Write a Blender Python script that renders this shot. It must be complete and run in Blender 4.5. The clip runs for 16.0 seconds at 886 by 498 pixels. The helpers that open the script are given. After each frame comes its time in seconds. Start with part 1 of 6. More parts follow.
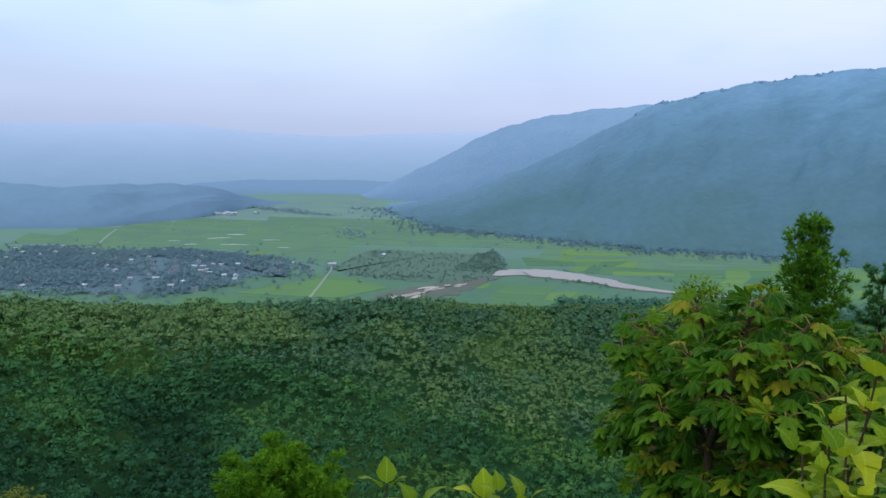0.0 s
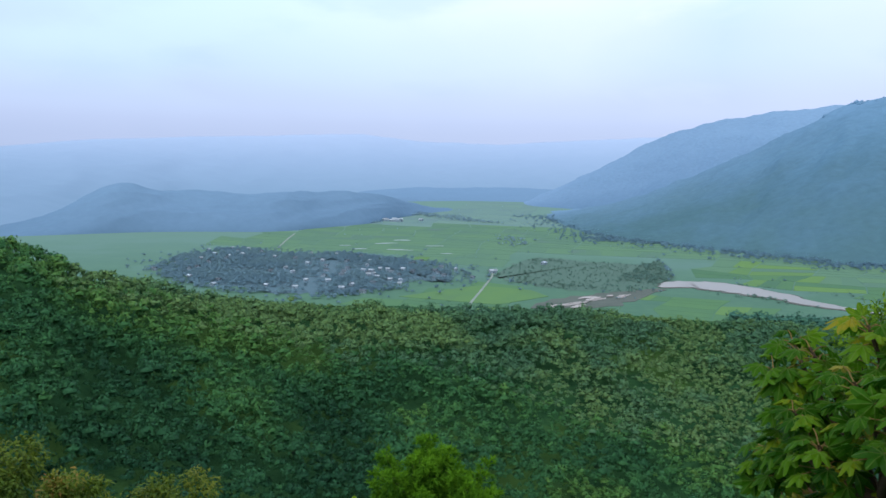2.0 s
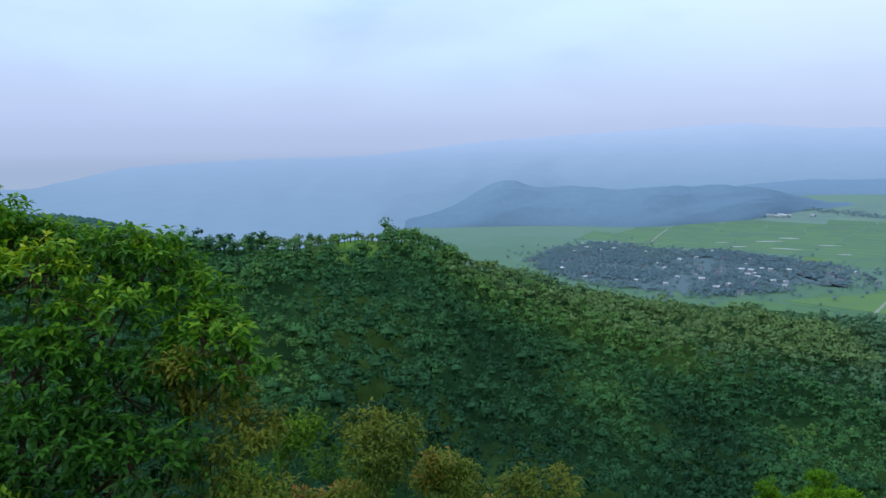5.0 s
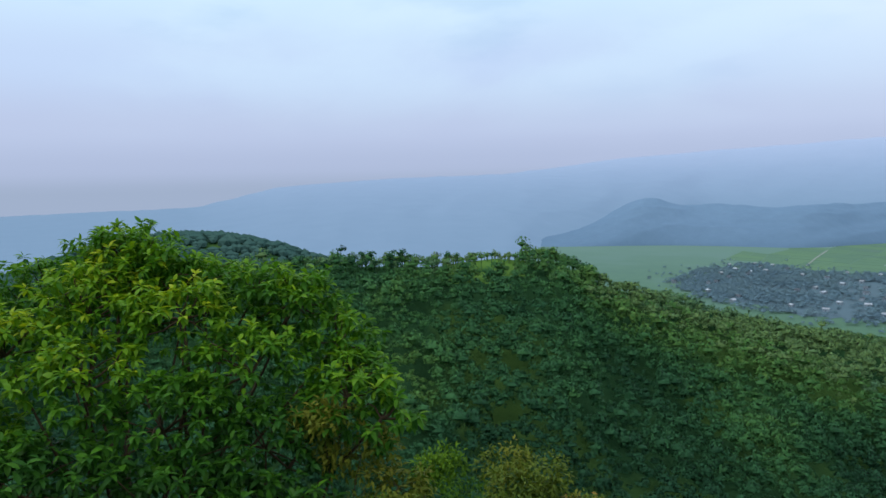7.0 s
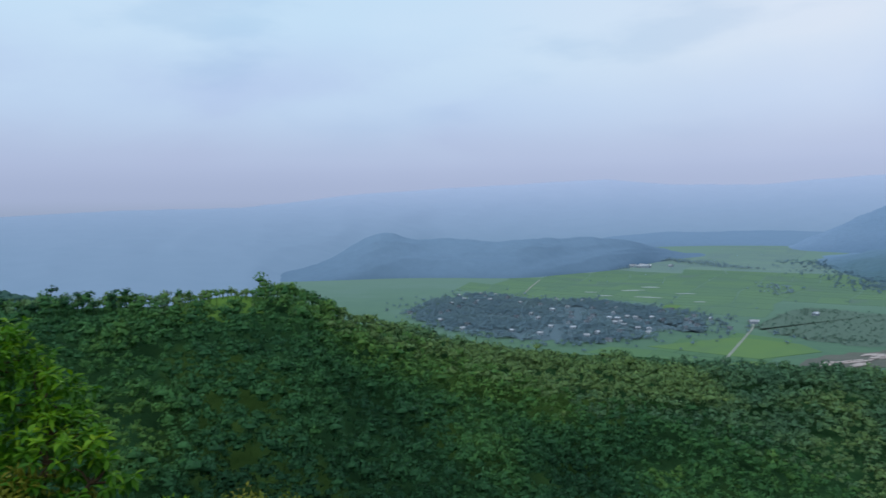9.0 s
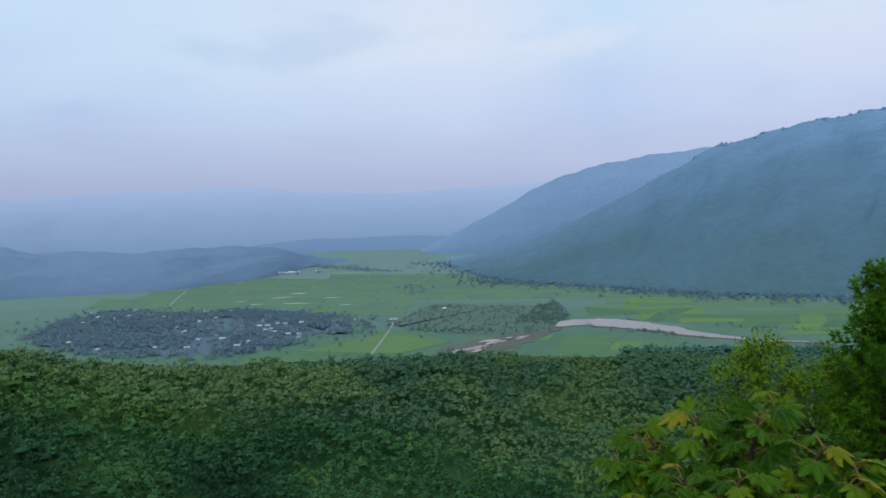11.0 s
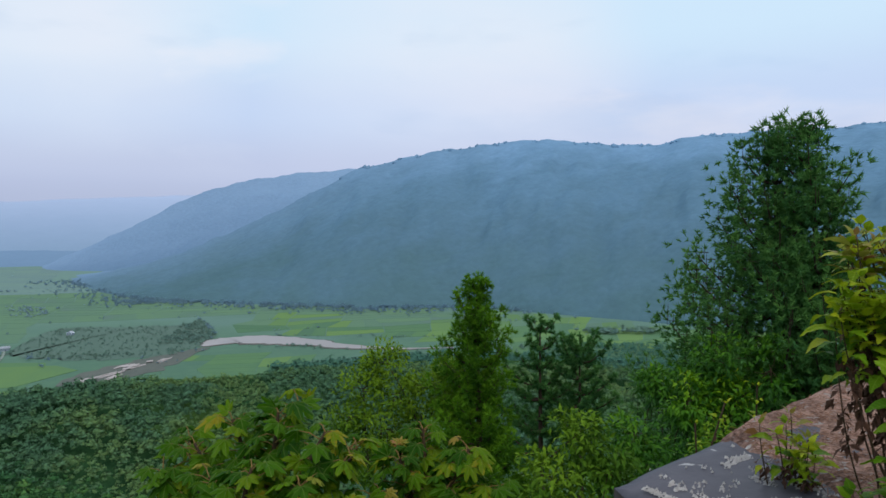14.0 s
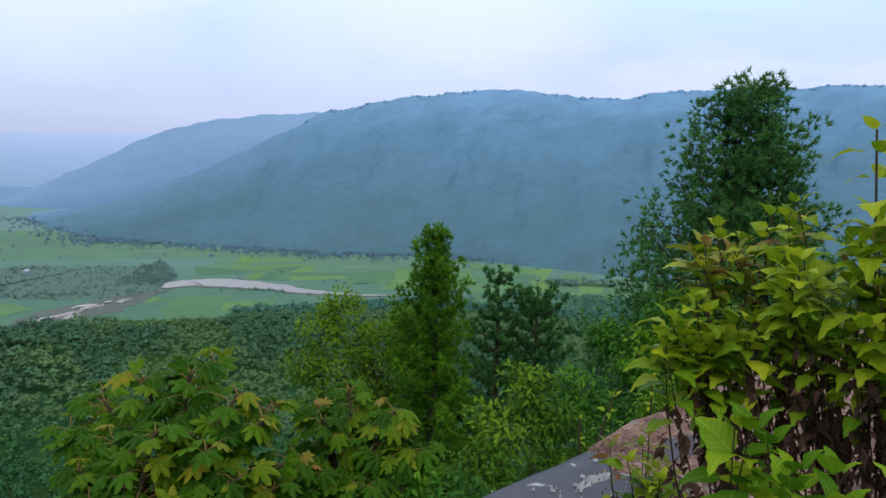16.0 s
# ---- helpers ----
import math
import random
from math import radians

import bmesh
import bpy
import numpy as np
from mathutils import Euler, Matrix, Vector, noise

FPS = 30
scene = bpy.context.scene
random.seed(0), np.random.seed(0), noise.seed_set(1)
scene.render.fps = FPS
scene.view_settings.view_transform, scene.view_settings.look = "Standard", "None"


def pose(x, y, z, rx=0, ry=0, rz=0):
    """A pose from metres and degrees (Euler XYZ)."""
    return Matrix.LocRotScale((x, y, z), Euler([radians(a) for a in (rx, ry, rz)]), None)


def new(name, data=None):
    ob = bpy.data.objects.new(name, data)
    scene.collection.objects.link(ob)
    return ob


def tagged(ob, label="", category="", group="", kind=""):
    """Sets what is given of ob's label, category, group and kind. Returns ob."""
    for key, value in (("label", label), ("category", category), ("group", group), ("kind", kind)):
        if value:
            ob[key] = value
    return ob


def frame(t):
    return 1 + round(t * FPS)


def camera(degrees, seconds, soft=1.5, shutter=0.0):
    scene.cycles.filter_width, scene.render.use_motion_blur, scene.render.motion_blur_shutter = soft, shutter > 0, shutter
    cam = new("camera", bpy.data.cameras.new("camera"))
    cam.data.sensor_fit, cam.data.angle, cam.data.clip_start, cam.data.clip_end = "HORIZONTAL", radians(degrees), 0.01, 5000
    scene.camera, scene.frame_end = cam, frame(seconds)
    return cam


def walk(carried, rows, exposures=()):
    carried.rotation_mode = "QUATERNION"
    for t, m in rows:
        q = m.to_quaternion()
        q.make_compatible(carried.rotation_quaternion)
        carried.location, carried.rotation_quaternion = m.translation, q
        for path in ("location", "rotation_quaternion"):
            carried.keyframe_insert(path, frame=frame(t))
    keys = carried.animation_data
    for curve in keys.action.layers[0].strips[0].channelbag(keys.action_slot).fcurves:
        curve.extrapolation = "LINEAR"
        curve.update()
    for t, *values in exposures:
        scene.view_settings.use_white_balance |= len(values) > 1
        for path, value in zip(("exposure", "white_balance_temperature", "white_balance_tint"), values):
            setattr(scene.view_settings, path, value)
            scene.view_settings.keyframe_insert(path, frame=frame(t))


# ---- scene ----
cam = camera(62.80, 16.0, soft=1.5, shutter=0.15)
PATH = [
    (0.0, pose(0.000, 0.000, -0.000, 83.36, -1.10, 0.13)),
    (0.5, pose(0.042, -0.005, 0.016, 83.21, -0.98, 0.48)),
    (1.0, pose(0.108, 0.062, -0.001, 82.93, -0.95, 5.21)),
    (1.5, pose(0.172, 0.086, -0.004, 83.05, -1.30, 9.68)),
    (2.0, pose(0.227, 0.344, -0.074, 83.75, -0.79, 12.85)),
    (2.5, pose(0.171, 0.607, -0.135, 84.50, -0.36, 17.39)),
    (3.0, pose(0.169, 0.939, -0.197, 84.64, -0.14, 24.04)),
    (3.5, pose(0.029, 1.210, -0.290, 84.52, 0.09, 30.43)),
    (4.0, pose(-0.058, 1.416, -0.353, 84.49, 0.76, 35.41)),
    (4.2, pose(-0.055, 1.448, -0.362, 84.25, 1.04, 37.01)),
    (6.3, pose(-1.419, 2.442, 0.104, 83.48, 0.52, 47.55)),
    (6.5, pose(-1.441, 2.440, 0.077, 83.77, 0.87, 48.89)),
    (7.0, pose(-1.466, 2.400, 0.059, 85.03, 1.30, 52.24)),
    (7.5, pose(-1.353, 2.257, 0.091, 85.98, 1.34, 53.54)),
    (8.0, pose(-1.415, 2.271, 0.073, 86.40, 1.36, 52.45)),
    (8.5, pose(-1.449, 2.387, 0.043, 86.68, 0.92, 44.48)),
    (9.0, pose(-1.106, 2.339, 0.223, 87.39, 0.73, 31.91)),
    (9.5, pose(-0.596, 2.143, 0.233, 87.82, 0.97, 21.97)),
    (11.8, pose(0.655, -0.258, 0.236, 87.05, 0.78, -2.66)),
    (12.0, pose(0.648, -0.291, 0.243, 86.66, 0.52, -4.77)),
    (12.5, pose(0.690, -0.138, 0.226, 86.20, -0.35, -10.72)),
    (13.0, pose(0.810, 0.006, 0.225, 86.57, -0.38, -16.36)),
    (13.5, pose(0.886, 0.041, 0.223, 87.69, -0.05, -20.13)),
    (14.0, pose(0.968, 0.039, 0.233, 88.45, 0.20, -22.47)),
    (14.5, pose(1.054, 0.045, 0.244, 88.49, -0.04, -24.77)),
    (15.0, pose(1.111, 0.071, 0.233, 87.39, -0.48, -26.55)),
    (15.5, pose(1.174, 0.110, 0.257, 85.92, -1.02, -26.81)),
    (16.0, pose(1.210, 0.127, 0.274, 84.42, -1.63, -25.11)),
]
walk(cam, PATH, exposures=[(0, 0.10, 6500, 10), (1, 0.11, 6400, 10), (2, 0.24, 6400, 10), (3.5, 0.12, 6300, 10), (4.0, 0.12, 6300, 10), (6.5, 0.12, 6500, 9), (7.5, -0.10, 6800, 10), (8.5, -0.18, 6700, 10), (9.5, -0.18, 6450, 11), (12, -0.20, 6600, 12), (12.5, -0.11, 6670, 12), (13.5, -0.08, 6800, 12), (14.5, -0.07, 6700, 11), (15, -0.12, 6500, 11), (15.5, -0.05, 6500, 10), (16, 0.13, 6550, 12)])

# ---------------------------------------------------------------- world and light
world = bpy.data.worlds.new("overcast_sky")
scene.world = world
world.use_nodes = True
wn, wl = world.node_tree.nodes, world.node_tree.links
wn.clear()


def wnode(kind, **values):
    n = wn.new(kind)
    for key, value in values.items():
        n.inputs[key].default_value = value
    return n


def lin(r, g, b):
    """Linear colour from 0..255 display values."""
    return tuple(((c / 255 + 0.055) / 1.055) ** 2.4 if c > 10 else c / 3295 for c in (r, g, b))


def ramp_of(nodes, stops, interpolation="EASE"):
    n = nodes.new("ShaderNodeValToRGB")
    n.color_ramp.interpolation = interpolation
    while len(n.color_ramp.elements) < len(stops):
        n.color_ramp.elements.new(0.5)
    for el, (at, col) in zip(n.color_ramp.elements, stops):
        el.position, el.color = at, (*col, 1)
    return n


sky = wn.new("ShaderNodeTexSky")
sky.sky_type, sky.sun_disc = "NISHITA", False
sky.sun_elevation, sky.sun_rotation = radians(48), radians(200)
coord = wn.new("ShaderNodeTexCoord")
split = wn.new("ShaderNodeSeparateXYZ")
wl.new(coord.outputs["Generated"], split.inputs[0])
# cloud deck: lavender low down, pale blue-white higher up
deck = ramp_of(wn, [(0.0, lin(150, 168, 192)), (0.5, lin(164, 180, 208)), (0.515, lin(178, 192, 224)), (0.54, lin(188, 202, 234)),
                    (0.58, lin(193, 215, 248)), (0.63, lin(202, 231, 255)), (0.72, lin(214, 238, 255)), (1.0, lin(214, 232, 250))])
half = wn.new("ShaderNodeMath")
half.operation = "MULTIPLY_ADD"
half.inputs[1].default_value, half.inputs[2].default_value = 0.5, 0.5
wl.new(split.outputs["Z"], half.inputs[0])
wl.new(half.outputs[0], deck.inputs[0])
stretch = wn.new("ShaderNodeMapping")
stretch.inputs["Scale"].default_value = (1.0, 1.0, 2.6)
stretch.inputs["Location"].default_value = (0.35, 0.1, 0.2)
wl.new(coord.outputs["Generated"], stretch.inputs[0])
puffs = wnode("ShaderNodeTexNoise", Scale=2.1, Detail=6.0, Roughness=0.52, Distortion=0.2)
wl.new(stretch.outputs[0], puffs.inputs["Vector"])
puff_ramp = ramp_of(wn, [(0.42, (0, 0, 0)), (0.64, (1, 1, 1))])
wl.new(puffs.outputs[0], puff_ramp.inputs[0])
high = wn.new("ShaderNodeMapRange")
high.inputs["From Min"].default_value, high.inputs["From Max"].default_value = 0.06, 0.22
wl.new(split.outputs["Z"], high.inputs[0])
bright = wn.new("ShaderNodeMath")
bright.operation = "MULTIPLY"
wl.new(puff_ramp.outputs[0], bright.inputs[0])
wl.new(high.outputs[0], bright.inputs[1])
lit = bright.outputs[0]
for bearing, up, wide, amount in ((14, 13, 24, 0.85), (-23, 9, 17, 0.6)):
    # a brighter bank where the cloud is thin
    toward, near_bank, ragged, most = (wn.new(k) for k in ("ShaderNodeVectorMath", "ShaderNodeMapRange", "ShaderNodeMath", "ShaderNodeMath"))
    toward.operation, ragged.operation, most.operation = "DOT_PRODUCT", "MULTIPLY", "MAXIMUM"
    toward.inputs[1].default_value = (-math.sin(radians(bearing)) * math.cos(radians(up)), math.cos(radians(bearing)) * math.cos(radians(up)), math.sin(radians(up)))
    wl.new(coord.outputs["Generated"], toward.inputs[0])
    near_bank.interpolation_type = "SMOOTHSTEP"
    near_bank.inputs["From Min"].default_value, near_bank.inputs["From Max"].default_value, near_bank.inputs["To Max"].default_value = math.cos(radians(wide)), 1.0, amount * 2.2
    wl.new(toward.outputs["Value"], near_bank.inputs[0])
    wl.new(near_bank.outputs[0], ragged.inputs[0])
    wl.new(puffs.outputs[0], ragged.inputs[1])
    wl.new(lit, most.inputs[0])
    aloft = wn.new("ShaderNodeMath")
    aloft.operation = "MULTIPLY"
    wl.new(ragged.outputs[0], aloft.inputs[0])
    wl.new(high.outputs[0], aloft.inputs[1])
    wl.new(aloft.outputs[0], most.inputs[1])
    lit = most.outputs[0]
clouds = wn.new("ShaderNodeMix")
clouds.data_type = "RGBA"
sides = wn.new("ShaderNodeMapRange")
sides.inputs["From Min"].default_value, sides.inputs["From Max"].default_value = -0.6, 0.8
wl.new(split.outputs["X"], sides.inputs[0])
puff_hue = ramp_of(wn, [(0.0, lin(206, 232, 255)), (0.5, lin(225, 236, 252)), (1.0, lin(242, 238, 246))])
wl.new(sides.outputs[0], puff_hue.inputs[0])
wl.new(puff_hue.outputs[0], clouds.inputs["B"])
wl.new(lit, clouds.inputs["Factor"])
wl.new(deck.outputs[0], clouds.inputs["A"])
back_clear = wnode("ShaderNodeBackground", Strength=0.06)
back_cloud = wnode("ShaderNodeBackground", Strength=1.09)
wl.new(sky.outputs[0], back_clear.inputs[0])
# heavier, greyer cloud in patches, and towards the rain in the north-west
rain = wnode("ShaderNodeTexNoise", Scale=1.6, Detail=4.0, Roughness=0.5)
wl.new(coord.outputs["Generated"], rain.inputs["Vector"])
west = wn.new("ShaderNodeMath")
west.operation = "MULTIPLY_ADD"
west.inputs[1].default_value, west.inputs[2].default_value = -0.55, 0.10
wl.new(split.outputs["X"], west.inputs[0])
rain_sum = wn.new("ShaderNodeMath")
wl.new(rain.outputs[0], rain_sum.inputs[0])
wl.new(west.outputs[0], rain_sum.inputs[1])
rain_ramp = ramp_of(wn, [(0.45, (1, 1, 1)), (0.95, (0.86, 0.88, 0.90))])
wl.new(rain_sum.outputs[0], rain_ramp.inputs[0])
heavy = wn.new("ShaderNodeMix")
heavy.data_type, heavy.blend_type = "RGBA", "MULTIPLY"
low_down = wn.new("ShaderNodeMapRange")
low_down.inputs["From Min"].default_value, low_down.inputs["From Max"].default_value = 0.0, 0.24
low_down.inputs["To Min"].default_value, low_down.inputs["To Max"].default_value = 1.0, 0.15
wl.new(split.outputs["Z"], low_down.inputs[0])
wl.new(low_down.outputs[0], heavy.inputs["Factor"])
wl.new(clouds.outputs["Result"], heavy.inputs["A"])
wl.new(rain_ramp.outputs[0], heavy.inputs["B"])
# grey shreds of lower cloud drifting under the deck
shreds = wnode("ShaderNodeTexNoise", Scale=3.4, Detail=5.0, Roughness=0.5)
drift = wn.new("ShaderNodeMapping")
drift.inputs["Scale"].default_value, drift.inputs["Location"].default_value = (1.0, 1.0, 3.2), (0.6, 0.3, 0.0)
wl.new(coord.outputs["Generated"], drift.inputs[0])
wl.new(drift.outputs[0], shreds.inputs["Vector"])
shred_ramp = ramp_of(wn, [(0.54, (1, 1, 1)), (0.70, (0.87, 0.91, 0.95))])
wl.new(shreds.outputs[0], shred_ramp.inputs[0])
torn = wn.new("ShaderNodeMix")
torn.data_type, torn.blend_type = "RGBA", "MULTIPLY"
wl.new(high.outputs[0], torn.inputs["Factor"])
wl.new(heavy.outputs["Result"], torn.inputs["A"])
wl.new(shred_ramp.outputs[0], torn.inputs["B"])
wl.new(torn.outputs["Result"], back_cloud.inputs[0])
cover = wnode("ShaderNodeMixShader", Fac=0.97)
wl.new(back_clear.outputs[0], cover.inputs[1])
wl.new(back_cloud.outputs[0], cover.inputs[2])
world_out = wn.new("ShaderNodeOutputWorld")
wl.new(cover.outputs[0], world_out.inputs[0])

sun = new("sun", bpy.data.lights.new("sun", "SUN"))
sun.data.energy, sun.data.angle, sun.data.color = 0.9, radians(30), (1.0, 0.96, 0.90)
sun.rotation_euler = (radians(42), 0, radians(-20))

# ---------------------------------------------------------------- materials


def material(name):
    m = bpy.data.materials.new(name)
    m.use_nodes = True
    nodes, links = m.node_tree.nodes, m.node_tree.links
    nodes.clear()
    out = nodes.new("ShaderNodeOutputMaterial")
    return m, nodes, links, out


def surface(name, dark, light, scale=1.0, fine=8.0, rough=0.9, bump=0.4, bump_distance=0.05, spec=0.2, contrast=(0.32, 0.68), third=None, third_scale=0.3, third_at=(0.52, 0.62), remote=None):
    """A rough matt surface whose colour wanders between two tones at two sizes, with a third tone in patches; remote: a
    haze tone painted in between two distances up the valley.
    """
    m, nodes, links, out = material(name)
    geo = nodes.new("ShaderNodeNewGeometry")
    n1, n2 = nodes.new("ShaderNodeTexNoise"), nodes.new("ShaderNodeTexNoise")
    for n, s in ((n1, scale), (n2, fine)):
        n.inputs["Scale"].default_value, n.inputs["Detail"].default_value, n.inputs["Roughness"].default_value = s, 5, 0.6
        links.new(geo.outputs["Position"], n.inputs["Vector"])
    mean = nodes.new("ShaderNodeMix")
    mean.inputs[0].default_value = 0.5
    links.new(n1.outputs[0], mean.inputs[2])
    links.new(n2.outputs[0], mean.inputs[3])
    ramp = ramp_of(nodes, [(contrast[0], dark), (contrast[1], light)], "LINEAR")
    links.new(mean.outputs[0], ramp.inputs[0])
    colour = ramp.outputs[0]
    if third:
        n3 = nodes.new("ShaderNodeTexNoise")
        n3.inputs["Scale"].default_value, n3.inputs["Detail"].default_value = third_scale, 4
        links.new(geo.outputs["Position"], n3.inputs["Vector"])
        edge = ramp_of(nodes, [(third_at[0], (0, 0, 0)), (third_at[1], (1, 1, 1))], "LINEAR")
        links.new(n3.outputs[0], edge.inputs[0])
        mix = nodes.new("ShaderNodeMix")
        mix.data_type = "RGBA"
        mix.inputs["B"].default_value = (*third, 1)
        links.new(edge.outputs[0], mix.inputs["Factor"])
        links.new(colour, mix.inputs["A"])
        colour = mix.outputs["Result"]
    # distance haze mixed into the base colour
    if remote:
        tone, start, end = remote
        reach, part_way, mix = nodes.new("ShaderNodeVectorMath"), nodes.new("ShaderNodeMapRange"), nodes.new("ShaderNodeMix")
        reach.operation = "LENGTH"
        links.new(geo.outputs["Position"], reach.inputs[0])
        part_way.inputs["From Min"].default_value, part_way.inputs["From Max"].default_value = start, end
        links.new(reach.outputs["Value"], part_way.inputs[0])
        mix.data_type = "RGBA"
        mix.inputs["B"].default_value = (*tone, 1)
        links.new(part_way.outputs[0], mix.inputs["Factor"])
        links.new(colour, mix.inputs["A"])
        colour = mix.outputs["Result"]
    bsdf = nodes.new("ShaderNodeBsdfPrincipled")
    bsdf.inputs["Roughness"].default_value, bsdf.inputs["Specular IOR Level"].default_value = rough, spec
    links.new(colour, bsdf.inputs["Base Color"])
    if bump:
        b = nodes.new("ShaderNodeBump")
        b.inputs["Strength"].default_value, b.inputs["Distance"].default_value = bump, bump_distance
        links.new(mean.outputs[0], b.inputs["Height"])
        links.new(b.outputs[0], bsdf.inputs["Normal"])
    links.new(bsdf.outputs[0], out.inputs[0])
    return m


def foliage(name, tones, rough=0.55, spec=0.25, through_light=0.0, island=0.35, vein=0.0, rounded=False):
    """Leaves: each clump or plant takes its tone from the attribute 'tint', each leaf strays from it a little. rounded: the leaves of a crown share its rounded shading, kept in the attribute 'outward'."""
    m, nodes, links, out = material(name)
    tint = nodes.new("ShaderNodeAttribute")
    tint.attribute_name = "tint"
    geo = nodes.new("ShaderNodeNewGeometry")
    stray = nodes.new("ShaderNodeMath")
    stray.operation = "MULTIPLY_ADD"
    stray.inputs[1].default_value, stray.inputs[2].default_value = island, -island / 2
    links.new(geo.outputs["Random Per Island"], stray.inputs[0])
    add = nodes.new("ShaderNodeMath")
    links.new(tint.outputs["Fac"], add.inputs[0])
    links.new(stray.outputs[0], add.inputs[1])
    ramp = ramp_of(nodes, tones, "LINEAR")
    links.new(add.outputs[0], ramp.inputs[0])
    bsdf = nodes.new("ShaderNodeBsdfPrincipled")
    bsdf.inputs["Roughness"].default_value, bsdf.inputs["Specular IOR Level"].default_value = rough, spec
    colour = ramp.outputs[0]
    if vein:
        n = nodes.new("ShaderNodeTexNoise")
        n.inputs["Scale"].default_value, n.inputs["Detail"].default_value = vein, 4
        links.new(geo.outputs["Position"], n.inputs["Vector"])
        mr = nodes.new("ShaderNodeMapRange")
        mr.inputs["To Min"].default_value, mr.inputs["To Max"].default_value = 0.6, 1.4
        links.new(n.outputs[0], mr.inputs[0])
        mul = nodes.new("ShaderNodeMix")
        mul.data_type, mul.blend_type = "RGBA", "MULTIPLY"
        mul.inputs["Factor"].default_value = 1.0
        links.new(colour, mul.inputs["A"])
        links.new(mr.outputs[0], mul.inputs["B"])
        colour = mul.outputs["Result"]
        b = nodes.new("ShaderNodeBump")
        b.inputs["Strength"].default_value, b.inputs["Distance"].default_value = 0.3, 0.004
        links.new(n.outputs[0], b.inputs["Height"])
        links.new(b.outputs[0], bsdf.inputs["Normal"])
    links.new(colour, bsdf.inputs["Base Color"])
    if rounded:
        swell = nodes.new("ShaderNodeAttribute")
        swell.attribute_name = "outward"
        links.new(swell.outputs["Vector"], bsdf.inputs["Normal"])
    if through_light:
        tr = nodes.new("ShaderNodeBsdfTranslucent")
        links.new(colour, tr.inputs[0])
        mix = nodes.new("ShaderNodeMixShader")
        mix.inputs[0].default_value = through_light
        links.new(bsdf.outputs[0], mix.inputs[1])
        links.new(tr.outputs[0], mix.inputs[2])
        links.new(mix.outputs[0], out.inputs[0])
    else:
        links.new(bsdf.outputs[0], out.inputs[0])
    return m


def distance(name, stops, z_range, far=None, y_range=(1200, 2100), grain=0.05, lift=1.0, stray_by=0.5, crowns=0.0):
    """Plain far backdrop of wooded land, matt and softly mottled, with haze painted into its colour: one tone at the
    foot and one at the crest; far: the haze tone of its remoter end.
    """
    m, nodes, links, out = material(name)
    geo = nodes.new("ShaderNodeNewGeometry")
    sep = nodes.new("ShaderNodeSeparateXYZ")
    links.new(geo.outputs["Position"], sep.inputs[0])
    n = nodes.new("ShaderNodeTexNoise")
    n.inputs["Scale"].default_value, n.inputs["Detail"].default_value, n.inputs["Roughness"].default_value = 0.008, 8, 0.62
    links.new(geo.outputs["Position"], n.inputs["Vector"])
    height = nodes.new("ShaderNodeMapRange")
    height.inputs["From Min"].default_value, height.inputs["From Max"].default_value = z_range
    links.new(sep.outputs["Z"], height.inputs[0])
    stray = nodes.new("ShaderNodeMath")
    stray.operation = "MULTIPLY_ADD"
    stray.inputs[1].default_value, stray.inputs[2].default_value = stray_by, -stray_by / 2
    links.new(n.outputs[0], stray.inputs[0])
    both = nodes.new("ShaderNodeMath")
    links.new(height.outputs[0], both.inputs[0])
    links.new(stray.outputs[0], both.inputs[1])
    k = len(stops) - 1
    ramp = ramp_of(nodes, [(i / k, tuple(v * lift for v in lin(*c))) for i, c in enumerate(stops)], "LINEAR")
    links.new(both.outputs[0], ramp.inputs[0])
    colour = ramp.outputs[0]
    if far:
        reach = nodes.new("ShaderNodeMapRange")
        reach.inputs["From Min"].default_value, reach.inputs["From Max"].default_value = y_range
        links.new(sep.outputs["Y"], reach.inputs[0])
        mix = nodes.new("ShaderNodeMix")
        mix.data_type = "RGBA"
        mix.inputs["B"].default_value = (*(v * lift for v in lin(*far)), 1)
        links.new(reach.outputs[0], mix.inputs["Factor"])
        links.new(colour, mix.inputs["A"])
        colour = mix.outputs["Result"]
    n2 = nodes.new("ShaderNodeTexNoise")
    n2.inputs["Scale"].default_value, n2.inputs["Detail"].default_value, n2.inputs["Roughness"].default_value = 0.06, 5, 0.7
    links.new(geo.outputs["Position"], n2.inputs["Vector"])
    mr = nodes.new("ShaderNodeMapRange")
    mr.inputs["To Min"].default_value, mr.inputs["To Max"].default_value = 1 - 2 * grain, 1 + 2 * grain
    links.new(n2.outputs[0], mr.inputs[0])
    mul = nodes.new("ShaderNodeMix")
    mul.data_type, mul.blend_type = "RGBA", "MULTIPLY"
    mul.inputs["Factor"].default_value = 1.0
    links.new(colour, mul.inputs["A"])
    links.new(mr.outputs[0], mul.inputs["B"])
    bsdf = nodes.new("ShaderNodeBsdfDiffuse")
    links.new(mul.outputs["Result"], bsdf.inputs[0])
    if crowns:
        cells = nodes.new("ShaderNodeTexVoronoi")
        cells.feature = "SMOOTH_F1"
        cells.inputs["Scale"].default_value, cells.inputs["Smoothness"].default_value = 0.075, 0.35
        links.new(geo.outputs["Position"], cells.inputs["Vector"])
        up = nodes.new("ShaderNodeMath")
        up.operation = "SUBTRACT"
        up.inputs[0].default_value = 1.0
        links.new(cells.outputs["Distance"], up.inputs[1])
        relief = nodes.new("ShaderNodeBump")
        relief.inputs["Strength"].default_value, relief.inputs["Distance"].default_value = crowns, 9.0
        links.new(up.outputs[0], relief.inputs["Height"])
        links.new(relief.outputs[0], bsdf.inputs["Normal"])
